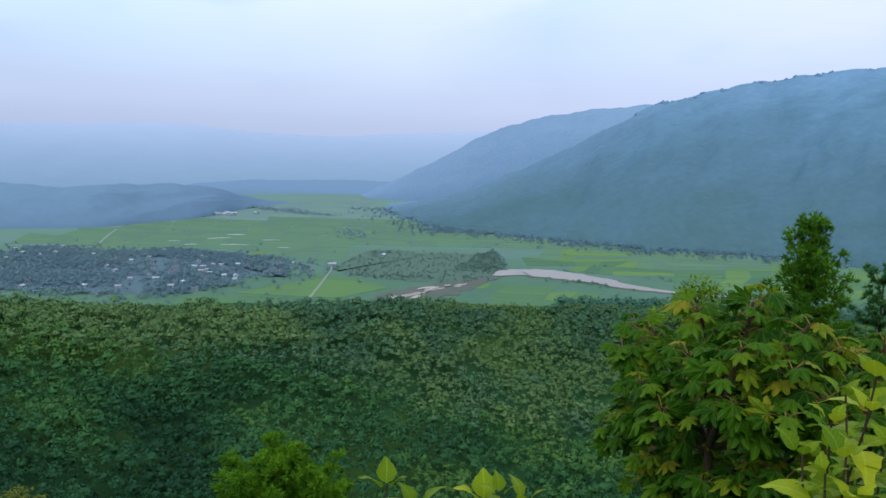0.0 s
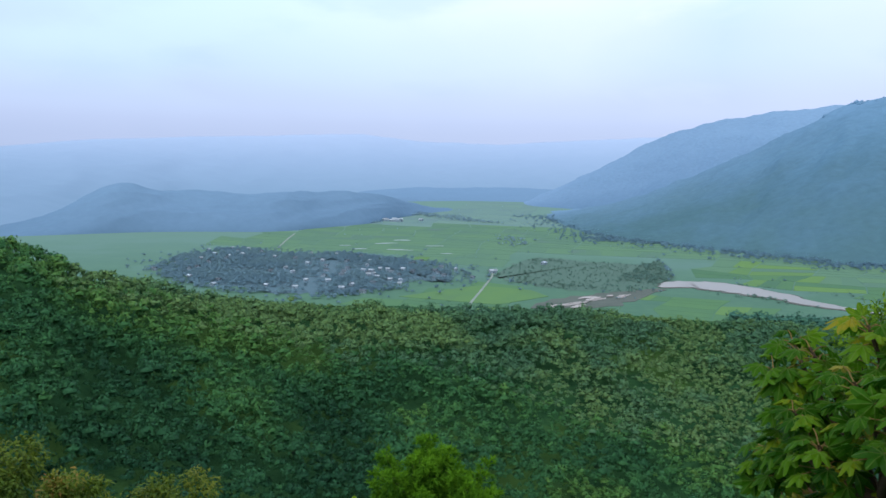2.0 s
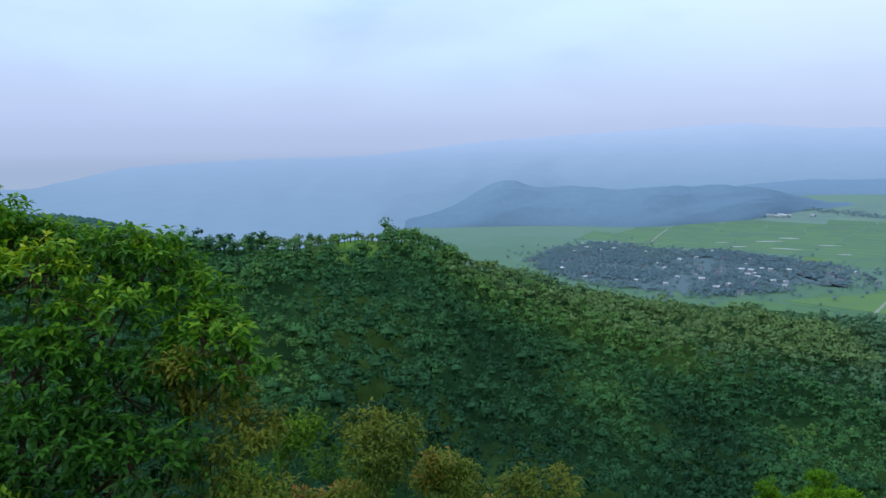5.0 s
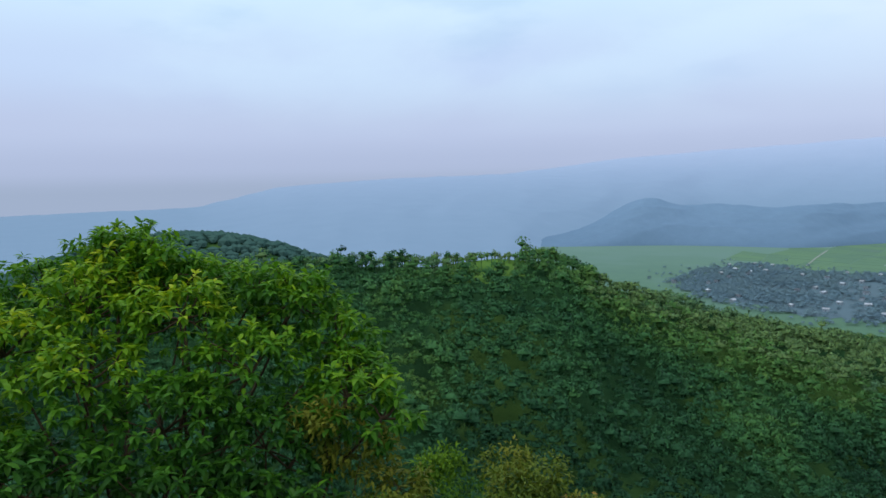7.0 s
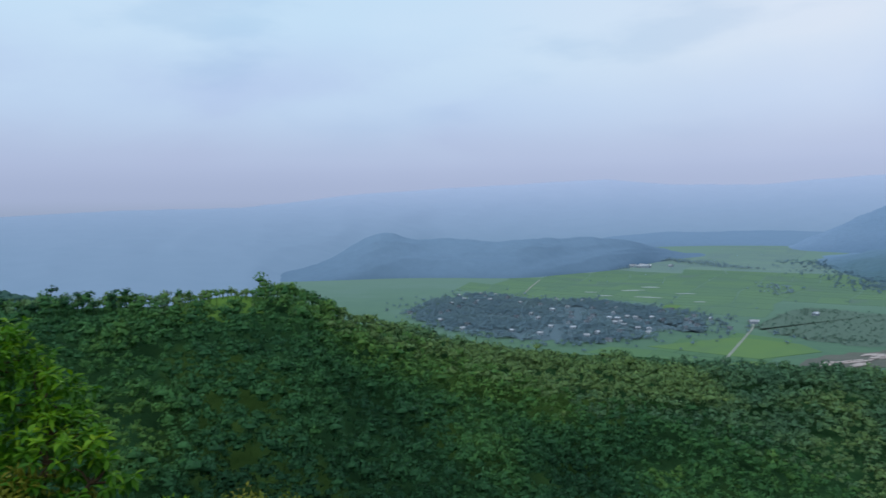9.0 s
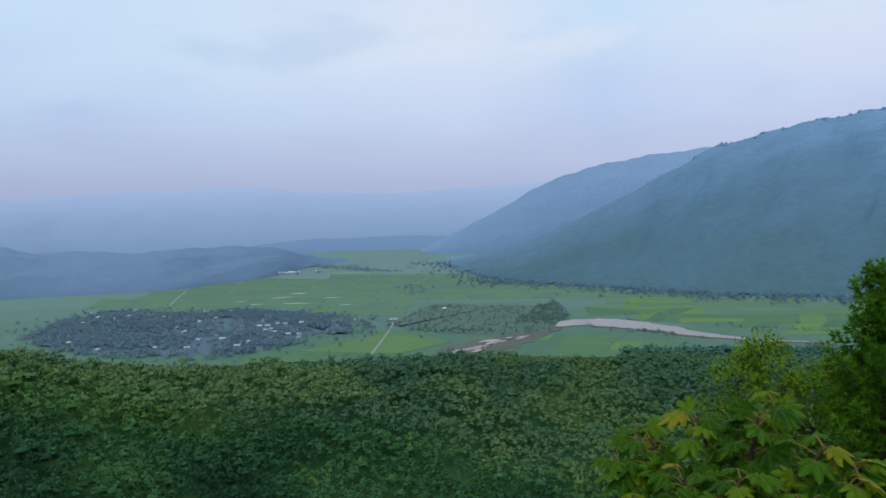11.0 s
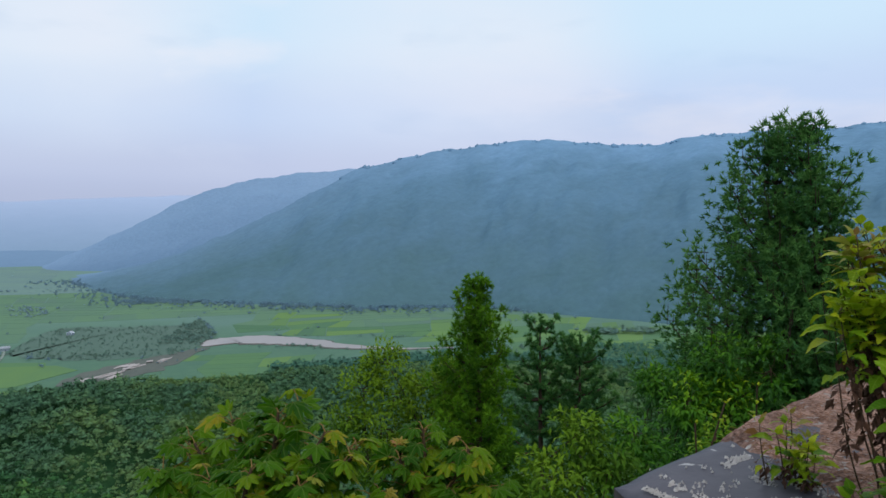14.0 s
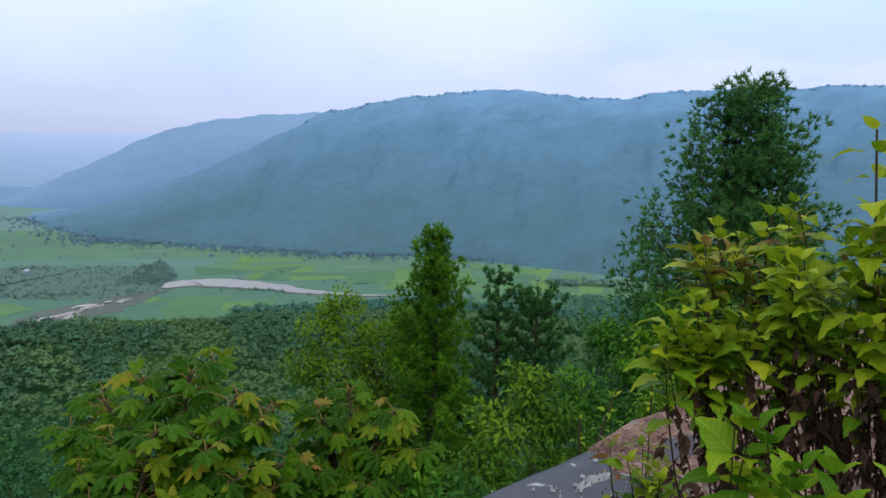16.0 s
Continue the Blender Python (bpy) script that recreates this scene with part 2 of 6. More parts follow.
    links.new(bsdf.outputs[0], out.inputs[0])
    return m


M_FLOOR = surface("undergrowth", spec=0.0, dark=(0.019, 0.062, 0.028), light=(0.042, 0.108, 0.038), scale=0.08, fine=0.9, bump=1.0, bump_distance=0.6, third=(0.060, 0.125, 0.032), third_scale=0.02)
M_GRASS = surface("rough_grass", (0.075, 0.17, 0.04), (0.13, 0.24, 0.05), 0.3, 3.0, spec=0.0, bump=0.6, bump_distance=0.2)
# the meadow's remote tone is haze put into its colour
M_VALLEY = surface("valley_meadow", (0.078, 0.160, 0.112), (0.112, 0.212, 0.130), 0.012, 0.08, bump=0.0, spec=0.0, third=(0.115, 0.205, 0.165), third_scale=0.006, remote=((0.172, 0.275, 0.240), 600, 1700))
M_WOOD_FAR = foliage("hillside_crowns", [(0.0, (0.022, 0.084, 0.040)), (0.35, (0.041, 0.140, 0.056)), (0.6, (0.063, 0.188, 0.060)), (0.8, (0.100, 0.235, 0.060)), (1.0, (0.19, 0.30, 0.062))], rough=0.6, spec=0.10, through_light=0.25, rounded=True, island=0.16, vein=1.3)
# valley, far and foot crowns: haze blue is put into the leaf colours
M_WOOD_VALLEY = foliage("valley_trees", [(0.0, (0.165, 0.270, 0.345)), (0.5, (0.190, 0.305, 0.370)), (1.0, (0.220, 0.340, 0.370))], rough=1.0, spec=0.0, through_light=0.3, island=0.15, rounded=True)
M_WOOD_HAZY = foliage("far_valley_trees_hazed", [(0.0, (0.250, 0.390, 0.480)), (1.0, (0.300, 0.445, 0.490))], rough=1.0, spec=0.0, through_light=0.3, island=0.15, rounded=True)
M_WOOD_FOOT = foliage("foot_trees_hazed", [(0.0, (0.155, 0.270, 0.370)), (1.0, (0.205, 0.335, 0.400))], rough=1.0, spec=0.0, through_light=0.3, island=0.15, rounded=True)
M_WOOD_SCRUB = foliage("scrub_crowns", [(0.0, (0.140, 0.255, 0.225)), (1.0, (0.195, 0.320, 0.240))], rough=0.9, spec=0.03, through_light=0.25, rounded=True, island=0.2)
# flank and lowland crowns carry distance haze in their paler, bluer colours
M_WOOD_FLANK = foliage("flank_crowns_hazed", [(0.0, (0.062, 0.160, 0.105)), (0.5, (0.098, 0.218, 0.110)), (0.8, (0.155, 0.275, 0.100)), (1.0, (0.23, 0.33, 0.085))], rough=0.6, spec=0.10, through_light=0.25, rounded=True, island=0.16, vein=1.3)
M_WOOD_LOW = foliage("lowland_crowns_hazed", [(0.0, (0.066, 0.180, 0.150)), (0.6, (0.092, 0.228, 0.158)), (1.0, (0.14, 0.28, 0.13))], rough=0.9, spec=0.03, through_light=0.25, rounded=True, island=0.25, vein=1.3)
# far land: haze is painted into these base colours
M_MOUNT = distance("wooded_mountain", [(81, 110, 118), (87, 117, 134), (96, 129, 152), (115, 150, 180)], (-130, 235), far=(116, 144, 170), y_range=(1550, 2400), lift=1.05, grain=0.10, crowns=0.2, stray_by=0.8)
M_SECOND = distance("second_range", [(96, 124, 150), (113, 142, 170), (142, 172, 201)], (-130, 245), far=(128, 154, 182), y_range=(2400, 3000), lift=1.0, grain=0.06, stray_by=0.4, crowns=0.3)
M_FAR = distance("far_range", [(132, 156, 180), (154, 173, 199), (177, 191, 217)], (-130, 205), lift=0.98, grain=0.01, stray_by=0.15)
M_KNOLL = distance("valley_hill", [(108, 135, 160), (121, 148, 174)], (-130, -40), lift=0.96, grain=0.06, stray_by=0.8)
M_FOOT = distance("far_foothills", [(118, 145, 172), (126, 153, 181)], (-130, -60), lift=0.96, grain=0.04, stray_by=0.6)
M_LHILL = surface("shoulder_hill", (0.04, 0.095, 0.085), (0.065, 0.13, 0.11), 0.02, 0.15, bump=0.0, spec=0.0)

# ---------------------------------------------------------------- small tools
rng = np.random.default_rng(7)


def lattice(ix, iy, seed):
    n = (ix * 374761393 + iy * 668265263 + seed * 1442695041) & 0x7FFFFFFF
    n = ((n ^ (n >> 13)) * 1274126177) & 0x7FFFFFFF
    return ((n ^ (n >> 16)) & 0xFFFF) / 65535.0


def vnoise(x, y, seed=0):
    """Smooth value noise in -1..1 on arrays."""
    ix, iy = np.floor(x).astype(np.int64), np.floor(y).astype(np.int64)
    fx, fy = x - ix, y - iy
    fx, fy = fx * fx * (3 - 2 * fx), fy * fy * (3 - 2 * fy)
    a, b = lattice(ix, iy, seed), lattice(ix + 1, iy, seed)
    c, d = lattice(ix, iy + 1, seed), lattice(ix + 1, iy + 1, seed)
    return 2 * ((a * (1 - fx) + b * fx) * (1 - fy) + (c * (1 - fx) + d * fx) * fy) - 1


def fbm(x, y, seed=0, octaves=4):
    total, amp = 0.0, 0.55
    for k in range(octaves):
        total = total + amp * vnoise(x * 2 ** k, y * 2 ** k, seed + 17 * k)
        amp *= 0.5
    return total


def smooth(u):
    u = np.clip(u, 0, 1)
    return u * u * (3 - 2 * u)


def polar(az, r):
    """Plan place at a bearing (degrees, to the left of north) and a distance."""
    a = np.radians(az)
    return -np.sin(a) * r, np.cos(a) * r


def mesh_object(name, verts, faces, mat, tints=None, smooth_shade=False, parent=None, outward=None):
    """One mesh object from arrays; faces all of one size; tints: one value a vertex; outward: one direction a vertex."""
    me = bpy.data.meshes.new(name)
    verts, faces = np.asarray(verts, np.float32), np.asarray(faces, np.int32)
    k = faces.shape[1]
    me.vertices.add(len(verts))
    me.vertices.foreach_set("co", verts.ravel())
    me.loops.add(faces.size)
    me.loops.foreach_set("vertex_index", faces.ravel())
    me.polygons.add(len(faces))
    me.polygons.foreach_set("loop_start", np.arange(0, faces.size, k, dtype=np.int32))
    me.polygons.foreach_set("use_smooth", np.full(len(faces), smooth_shade))
    if tints is not None:
        me.attributes.new("tint", "FLOAT", "POINT").data.foreach_set("value", np.asarray(tints, np.float32))
    if outward is not None:
        me.attributes.new("outward", "FLOAT_VECTOR", "POINT").data.foreach_set("vector", np.asarray(outward, np.float32).ravel())
    for one in (mat if isinstance(mat, (list, tuple)) else [mat]):
        me.materials.append(one)
    me.update(calc_edges=True)
    ob = new(name, me)
    if parent is not None:
        ob.parent = parent
    return ob


def grid_faces(rows, cols):
    i = np.arange((rows - 1) * (cols - 1))
    a = (i // (cols - 1)) * cols + i % (cols - 1)
    return np.stack([a, a + 1, a + cols + 1, a + cols], 1)


# ---------------------------------------------------------------- the lie of the land
FLOOR_Z = -130.0
BEARING = np.array([-180, -120, -90, -70, -50, -34, -17.5, -10, 0, 8, 14, 20.8, 28, 34.7, 38.7, 44, 48, 52, 60, 75, 100, 130, 180.0])
CREST_R = np.array([300, 380, 430, 450, 440, 430, 390, 370, 350, 330, 320, 310, 290, 270, 265, 255, 250, 245, 240, 235, 230, 240, 300.0])
CREST_Z = np.array([10, -10, -60, -84, -84, -82, -77, -74.5, -72, -68, -64, -62.5, -56.5, -43.5, -39.5, -28.0, -26.2, -27.2, -26.4, -28, -32, -15, 10.0])
DIP_Z = np.array([8, -5, -50, -90, -100, -98, -92, -89, -84, -80, -77, -74, -70, -67, -65, -63, -62, -61, -60, -56, -40, -5, 8.0])


def ground_height(x, y):
    r, az = np.hypot(x, y), np.degrees(np.arctan2(-x, y))
    rc, zc, zd = np.interp(az, BEARING, CREST_R), np.interp(az, BEARING, CREST_Z), np.interp(az, BEARING, DIP_Z)
    rd = rc * 0.45
    rise = np.clip((r - rd) / (rc - rd), 0, 1)
    bowl = zd + (zc - zd) * rise ** 1.25
    fall = smooth((r - rc) / 260.0)
    bowl = bowl + (FLOOR_Z - zc) * fall
    # the lookout's own slope
    front = smooth((140 - np.abs(az)) / 50)
    near = -1.5 - front * (0.40 * np.clip(r - 0.8, 0, 3.2) + 0.62 * np.clip(r - 4.0, 0, None))
    z = np.logaddexp(bowl / 7.0, near / 7.0) * 7.0
    z = np.where(r < 25, near + (z - near) * smooth((r - 6) / 19), z)
    rough = smooth((r - 20) / 80) * (1 - 0.97 * fall)
    z = z + rough * (3.2 * fbm(x / 75, y / 75, 3) + 0.7 * fbm(x / 16, y / 16, 9, 2))
    # spurs and gullies on the slope between dip and crest
    z = z + 8.0 * fbm(az / 7.0, r / 70.0, 5, 2) * np.sin(np.pi * np.clip(rise * 0.9 + 0.06, 0, 1)) ** 2 * smooth((r - 80) / 60) * (1 - fall)
    # the wooded shoulder beyond the crest
    cx, cy = polar(71.5, 640.0)
    along = (az - 71.5) * radians(1) * 640
    off = np.where(along > 0, along / 165, along / 135) ** 2 + ((r - 640) / 110) ** 2
    return np.maximum(z, FLOOR_Z + 93 * np.exp(-0.5 * off) * (np.abs(az - 71.5) < 60) - 0.5)


bearings = np.concatenate([np.arange(-180, -75, 3.0), np.arange(-75, 95, 0.75), np.linspace(95, 180, 30)])
radii = np.concatenate([[0.02], np.geomspace(0.8, 60, 40), np.geomspace(62, 800, 90), np.geomspace(820, 4900, 14)])
A, R = np.meshgrid(bearings, radii)
GX, GY = polar(A, R)
GZ = ground_height(GX, GY)
faces = grid_faces(*A.shape)
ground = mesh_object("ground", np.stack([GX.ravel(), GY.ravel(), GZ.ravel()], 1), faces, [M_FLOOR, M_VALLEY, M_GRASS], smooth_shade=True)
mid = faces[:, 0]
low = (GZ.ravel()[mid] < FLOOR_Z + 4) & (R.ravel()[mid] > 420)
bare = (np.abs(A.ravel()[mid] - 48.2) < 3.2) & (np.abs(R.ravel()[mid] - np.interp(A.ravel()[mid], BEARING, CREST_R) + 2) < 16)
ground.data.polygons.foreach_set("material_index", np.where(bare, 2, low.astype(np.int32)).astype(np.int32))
tagged(ground, "wooded slope falling from the lookout to a flat green valley", "ground", kind="structure")


def range_of_hills(name, az_list, base_list, crest_list, top_list, mat, label, step=0.3, rows=70, spur=0.12, spur_width=5.0, rough=6.0, back=600, power=1.0, seed=5, blend=0.4):
    """A range: for each bearing the foot, the crest's distance and its height; spurs and gullies run down it."""
    az = np.arange(min(az_list), max(az_list) + step / 2, step)
    order = np.argsort(az_list)
    pick = lambda values: np.interp(az, np.array(az_list)[order], np.array(values)[order])
    rb, rc, zc = pick(base_list), pick(crest_list), pick(top_list)
    soft = np.exp(-0.5 * (np.arange(-6, 7) * step / blend) ** 2)
    rb, rc, zc = (np.convolve(np.pad(v, 6, mode="edge"), soft / soft.sum(), "valid") for v in (rb, rc, zc))
    u = np.concatenate([np.linspace(0, 1, rows), 1 + np.linspace(0.05, 1, 12)])
    AZ, U = np.meshgrid(az, u)
    RB, RC, ZC = (np.broadcast_to(v, AZ.shape) for v in (rb, rc, zc))
    RR = np.where(U <= 1, RB + (RC - RB) * U, RC + (U - 1) * back)
    X, Y = polar(AZ, RR)
    ridges = 1 - 2 * np.abs(fbm(AZ / spur_width + 0.9 * U, U * 2.2, seed, 3))
    shape = np.where(U <= 1, np.clip(U, 0, 1) ** power, 1 - smooth(U - 1))
    body = np.sin(np.pi * np.clip(U, 0, 1)) ** 0.8
    Z = FLOOR_Z - 2 + (ZC - FLOOR_Z + 2) * np.clip(shape + spur * body * (ridges - 0.5), 0, 1.02)
    Z = Z + 0.2 * rough * fbm(X / 15, Y / 15, seed + 9, 2) * smooth(U * 4) * np.where(ZC > FLOOR_Z + 20, 1, 0.2)
    Z = Z + rough * fbm(X / 60, Y / 60, seed + 3, 3) * smooth(U * 4) * np.where(ZC > FLOOR_Z + 20, 1, 0.2)
    ob = mesh_object(name, np.stack([X.ravel(), Y.ravel(), Z.ravel()], 1), grid_faces(*AZ.shape), mat, smooth_shade=True)
    tagged(ob, label, "mountain", kind="structure")
    return X, Y, Z, U


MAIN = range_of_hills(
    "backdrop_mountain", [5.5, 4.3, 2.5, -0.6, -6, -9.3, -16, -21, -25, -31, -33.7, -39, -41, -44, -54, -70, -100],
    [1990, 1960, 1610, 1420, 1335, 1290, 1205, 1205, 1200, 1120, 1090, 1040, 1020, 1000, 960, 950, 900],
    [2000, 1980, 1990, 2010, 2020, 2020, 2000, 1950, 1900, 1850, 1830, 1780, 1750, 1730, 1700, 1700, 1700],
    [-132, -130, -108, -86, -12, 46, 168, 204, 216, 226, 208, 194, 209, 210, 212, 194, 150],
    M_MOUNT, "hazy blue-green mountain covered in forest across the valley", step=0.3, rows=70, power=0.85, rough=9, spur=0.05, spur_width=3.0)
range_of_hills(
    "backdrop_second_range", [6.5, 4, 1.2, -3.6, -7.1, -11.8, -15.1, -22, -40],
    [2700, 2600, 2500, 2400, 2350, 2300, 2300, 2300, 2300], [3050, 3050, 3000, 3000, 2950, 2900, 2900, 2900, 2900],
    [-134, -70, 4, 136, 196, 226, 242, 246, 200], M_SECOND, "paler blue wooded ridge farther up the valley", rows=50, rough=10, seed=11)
# western foot drawn in close, its hazed colour covering the valley floor
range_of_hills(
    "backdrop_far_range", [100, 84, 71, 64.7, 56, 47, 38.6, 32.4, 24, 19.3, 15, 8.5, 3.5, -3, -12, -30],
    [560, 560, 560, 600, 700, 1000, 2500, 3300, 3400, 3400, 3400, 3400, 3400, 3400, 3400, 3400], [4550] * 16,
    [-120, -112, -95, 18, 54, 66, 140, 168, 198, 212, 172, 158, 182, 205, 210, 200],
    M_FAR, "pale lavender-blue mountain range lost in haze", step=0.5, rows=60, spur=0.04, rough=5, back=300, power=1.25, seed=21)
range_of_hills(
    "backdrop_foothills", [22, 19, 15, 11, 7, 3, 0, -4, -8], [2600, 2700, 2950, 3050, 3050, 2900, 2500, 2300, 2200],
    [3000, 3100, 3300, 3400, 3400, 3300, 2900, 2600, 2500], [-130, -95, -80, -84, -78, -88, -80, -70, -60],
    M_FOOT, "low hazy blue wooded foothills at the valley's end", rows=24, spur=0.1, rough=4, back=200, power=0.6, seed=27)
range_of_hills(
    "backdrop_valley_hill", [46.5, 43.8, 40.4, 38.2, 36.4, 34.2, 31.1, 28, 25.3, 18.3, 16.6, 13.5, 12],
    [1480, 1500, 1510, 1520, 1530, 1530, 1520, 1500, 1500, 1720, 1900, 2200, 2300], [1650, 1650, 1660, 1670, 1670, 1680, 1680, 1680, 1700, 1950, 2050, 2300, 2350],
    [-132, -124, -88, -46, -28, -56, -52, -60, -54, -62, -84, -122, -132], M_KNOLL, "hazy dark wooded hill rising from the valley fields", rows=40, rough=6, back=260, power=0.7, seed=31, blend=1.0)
# ---------------------------------------------------------------- woods


def ico():
    bm = bmesh.new()
    bmesh.ops.create_icosphere(bm, subdivisions=1, radius=1)
    v = np.array([p.co[:] for p in bm.verts])
    f = np.array([[q.index for q in p.verts] for p in bm.faces])
    bm.free()
    return v, f


ICO_V, ICO_F = ico()
OCT_V = np.array([(1, 0, 0), (0, 1, 0), (-1, 0, 0), (0, -1, 0), (0, 0, 1), (0, 0, -1)], float)
OCT_F = np.array([(0, 1, 4), (1, 2, 4), (2, 3, 4), (3, 0, 4), (1, 0, 5), (2, 1, 5), (3, 2, 5), (0, 3, 5)])


def round_crowns(centres, sizes, count, card, lobes=5, squash=0.8):
    """Forest crowns built of a few rounded lobes: a low heart and many small leaf sprays on each: vertices, triangles, owner, outward directions."""
    n = len(centres)
    scale = np.array([1, 1, squash])
    at = rng.normal(size=(n, lobes, 3)) * [1, 1, 0.8]
    at = at / np.linalg.norm(at, axis=2, keepdims=True) * (0.30 + 0.32 * rng.random((n, lobes, 1)))
    at[:, 0] = [0, 0, 0.28]
    big = 0.42 + 0.22 * rng.random((n, lobes))
    heart = OCT_V[None] * (0.55 + 0.18 * rng.random((n, 6, 1))) * sizes[:, None, None] * [1, 1, 0.40] + centres[:, None]
    heart_out = np.broadcast_to(OCT_V[None] + [0, 0, 0.2], heart.shape)
    which = rng.integers(0, lobes, (n, count))
    d = rng.normal(size=(n, count, 3))
    d[..., 2] = np.abs(d[..., 2]) - 0.45 * rng.random((n, count))
    d /= np.linalg.norm(d, axis=2, keepdims=True)
    mid = np.take_along_axis(at, which[..., None], 1)
    rad = np.take_along_axis(big, which, 1) * (0.85 + 0.35 * rng.random((n, count)))
    local = (mid + d * rad[..., None]) * scale
    p = centres[:, None] + local * sizes[:, None, None]
    nrm = d + 0.30 * rng.normal(size=d.shape)
    nrm /= np.linalg.norm(nrm, axis=2, keepdims=True)
    a = np.cross(nrm, rng.normal(size=d.shape))
    a /= np.linalg.norm(a, axis=2, keepdims=True)
    b = np.cross(nrm, a)
    s = (card * sizes[:, None] ** 0.6 * (0.6 + 0.8 * rng.random((n, count))))[..., None]
    spray = np.stack([p - a * s * 0.9 - b * s * 0.5, p + a * s * 0.9 - b * s * 0.5, p + b * s], 2)
    out = d * 0.75 + local * 0.6 + 0.25 * (nrm - d) + 0.12 * rng.normal(size=d.shape) + [0, 0, 0.12]
    out /= np.linalg.norm(out, axis=2, keepdims=True)
    v = np.concatenate([heart.reshape(-1, 3), spray.reshape(-1, 3)])
    f = np.concatenate([(OCT_F[None] + (np.arange(n) * 6)[:, None, None]).reshape(-1, 3), np.arange(n * count * 3).reshape(-1, 3) + n * 6])
    o = np.concatenate([np.repeat(np.arange(n), 6), np.repeat(np.arange(n), count * 3)])
    return v, f, o, np.concatenate([heart_out.reshape(-1, 3), np.repeat(out.reshape(-1, 3), 3, 0)])


def blobs(centres, sizes, squash=0.8):
    """Lumpy low crowns as arrays: vertices, triangles, owner of each vertex."""
    n, k = len(centres), len(ICO_V)
    jitter = 1 + 0.35 * (rng.random((n, k, 1)) - 0.5)
    v = ICO_V[None] * jitter * sizes[:, None, None] * np.array([1, 1, squash])
    v = v + centres[:, None]
    f = ICO_F[None] + (np.arange(n) * k)[:, None, None]
    return v.reshape(-1, 3), f.reshape(-1, 3), np.repeat(np.arange(n), k)


def merge(*sets):
    at, out = 0, []
    for v, f, *rest in sets:
        out.append((v, f + at, *rest))
        at += len(v)
    return tuple(np.concatenate(k) for k in zip(*out))


# hillside wood between the dip and just past the crest
gx, gy = rng.uniform(-330, 400, 96000), rng.uniform(-30, 470, 96000)
r, az = np.hypot(gx, gy), np.degrees(np.arctan2(-gx, gy))
rc = np.interp(az, BEARING, CREST_R)
keep = (az > -60) & (az < 96) & (r > 70) & (r < rc + 9)
# a brushy clearing and the thin, grassy crest
clearing = 0.8 * np.exp(-((az - 1) / 5) ** 2 - ((r - 245) / 28) ** 2) + 0.8 * np.exp(-((az + 5) / 2.5) ** 2 - ((r - 278) / 22) ** 2) + 0.9 * np.exp(-((az + 11) / 3) ** 2 - ((r - 285) / 28) ** 2) + 0.5 * np.exp(-((az - 6) / 4) ** 2 - ((r - 215) / 30) ** 2) + 0.6 * np.exp(-((az + 7) / 5) ** 2 - ((r - 210) / 40) ** 2)
meadow = np.exp(-((az - 48.2) / 2.5) ** 2 - ((r - rc + 9) / 15) ** 2)
keep &= rng.random(gx.size) < 0.97 - 0.97 * meadow
gx, gy, r, az, rc, clearing = (v[keep] for v in (gx, gy, r, az, rc, clearing))
gz = ground_height(gx, gy)
steep = gz / r > -0.50
gx, gy, gz, r, az, rc, clearing = (v[steep] for v in (gx, gy, gz, r, az, rc, clearing))
patch, groves = fbm(gx / 45, gy / 45, 41, 3), fbm(gx / 15, gy / 15, 47, 2)
count = gx.size
open_ground = np.clip(clearing + 0.9 * smooth((patch - 0.22) / 0.15) * (r > 120), 0, 1)
size = np.clip(1.52 * np.exp(0.30 * rng.normal(size=count)), 0.9, 3.4) * (1 + 0.25 * groves) * (1 - 0.25 * open_ground)
tall = size * (0.9 + 0.5 * rng.random(count)) + (1.6 + 2.6 * np.clip(groves + 0.35, 0, 1) + 2.0 * rng.random(count) ** 2) * (1 - 0.75 * open_ground) * np.where(r > rc - 16, 0.1, 1.0)
dark_grove = np.exp(-((az - 43.2) / 3.0) ** 4 - ((r - rc + 3) / 17) ** 2)
stand = np.exp(-((az - 27.5) / 1.3) ** 2 - ((r - rc + 8) / 14) ** 2) + np.exp(-((az - 10.5) / 1.6) ** 2 - ((r - rc + 6) / 12) ** 2) + np.exp(-((az - 18.0) / 0.9) ** 2 - ((r - rc + 6) / 12) ** 2)
on_crest = (r > rc - 9) & (r < rc + 4)
lone = on_crest & (az > 44.5) & (az < 66) & (rng.random(count) < 0.13)
emergent = (rng.random(count) < 0.02 + 0.35 * (stand > 0.3) + 0.07 * on_crest) & (open_ground < 0.5)
tall, size = tall + 1.4 * emergent + 2.5 * lone + 1.6 * (dark_grove > 0.4), size + 0.35 * emergent + 0.8 * (dark_grove > 0.4)
centres = np.stack([gx, gy, gz + tall], 1)
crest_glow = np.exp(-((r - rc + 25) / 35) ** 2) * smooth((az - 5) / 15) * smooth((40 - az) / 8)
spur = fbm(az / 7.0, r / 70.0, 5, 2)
# tone painted after light and haze: spurs and crest lighter, gullies and foreground darker
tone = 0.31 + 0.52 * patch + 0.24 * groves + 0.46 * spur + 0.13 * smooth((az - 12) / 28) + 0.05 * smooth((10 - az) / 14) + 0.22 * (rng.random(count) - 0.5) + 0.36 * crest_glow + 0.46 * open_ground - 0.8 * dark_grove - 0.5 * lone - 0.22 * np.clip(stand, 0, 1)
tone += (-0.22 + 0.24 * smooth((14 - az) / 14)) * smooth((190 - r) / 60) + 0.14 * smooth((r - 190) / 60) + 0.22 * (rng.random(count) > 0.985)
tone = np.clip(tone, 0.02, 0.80)


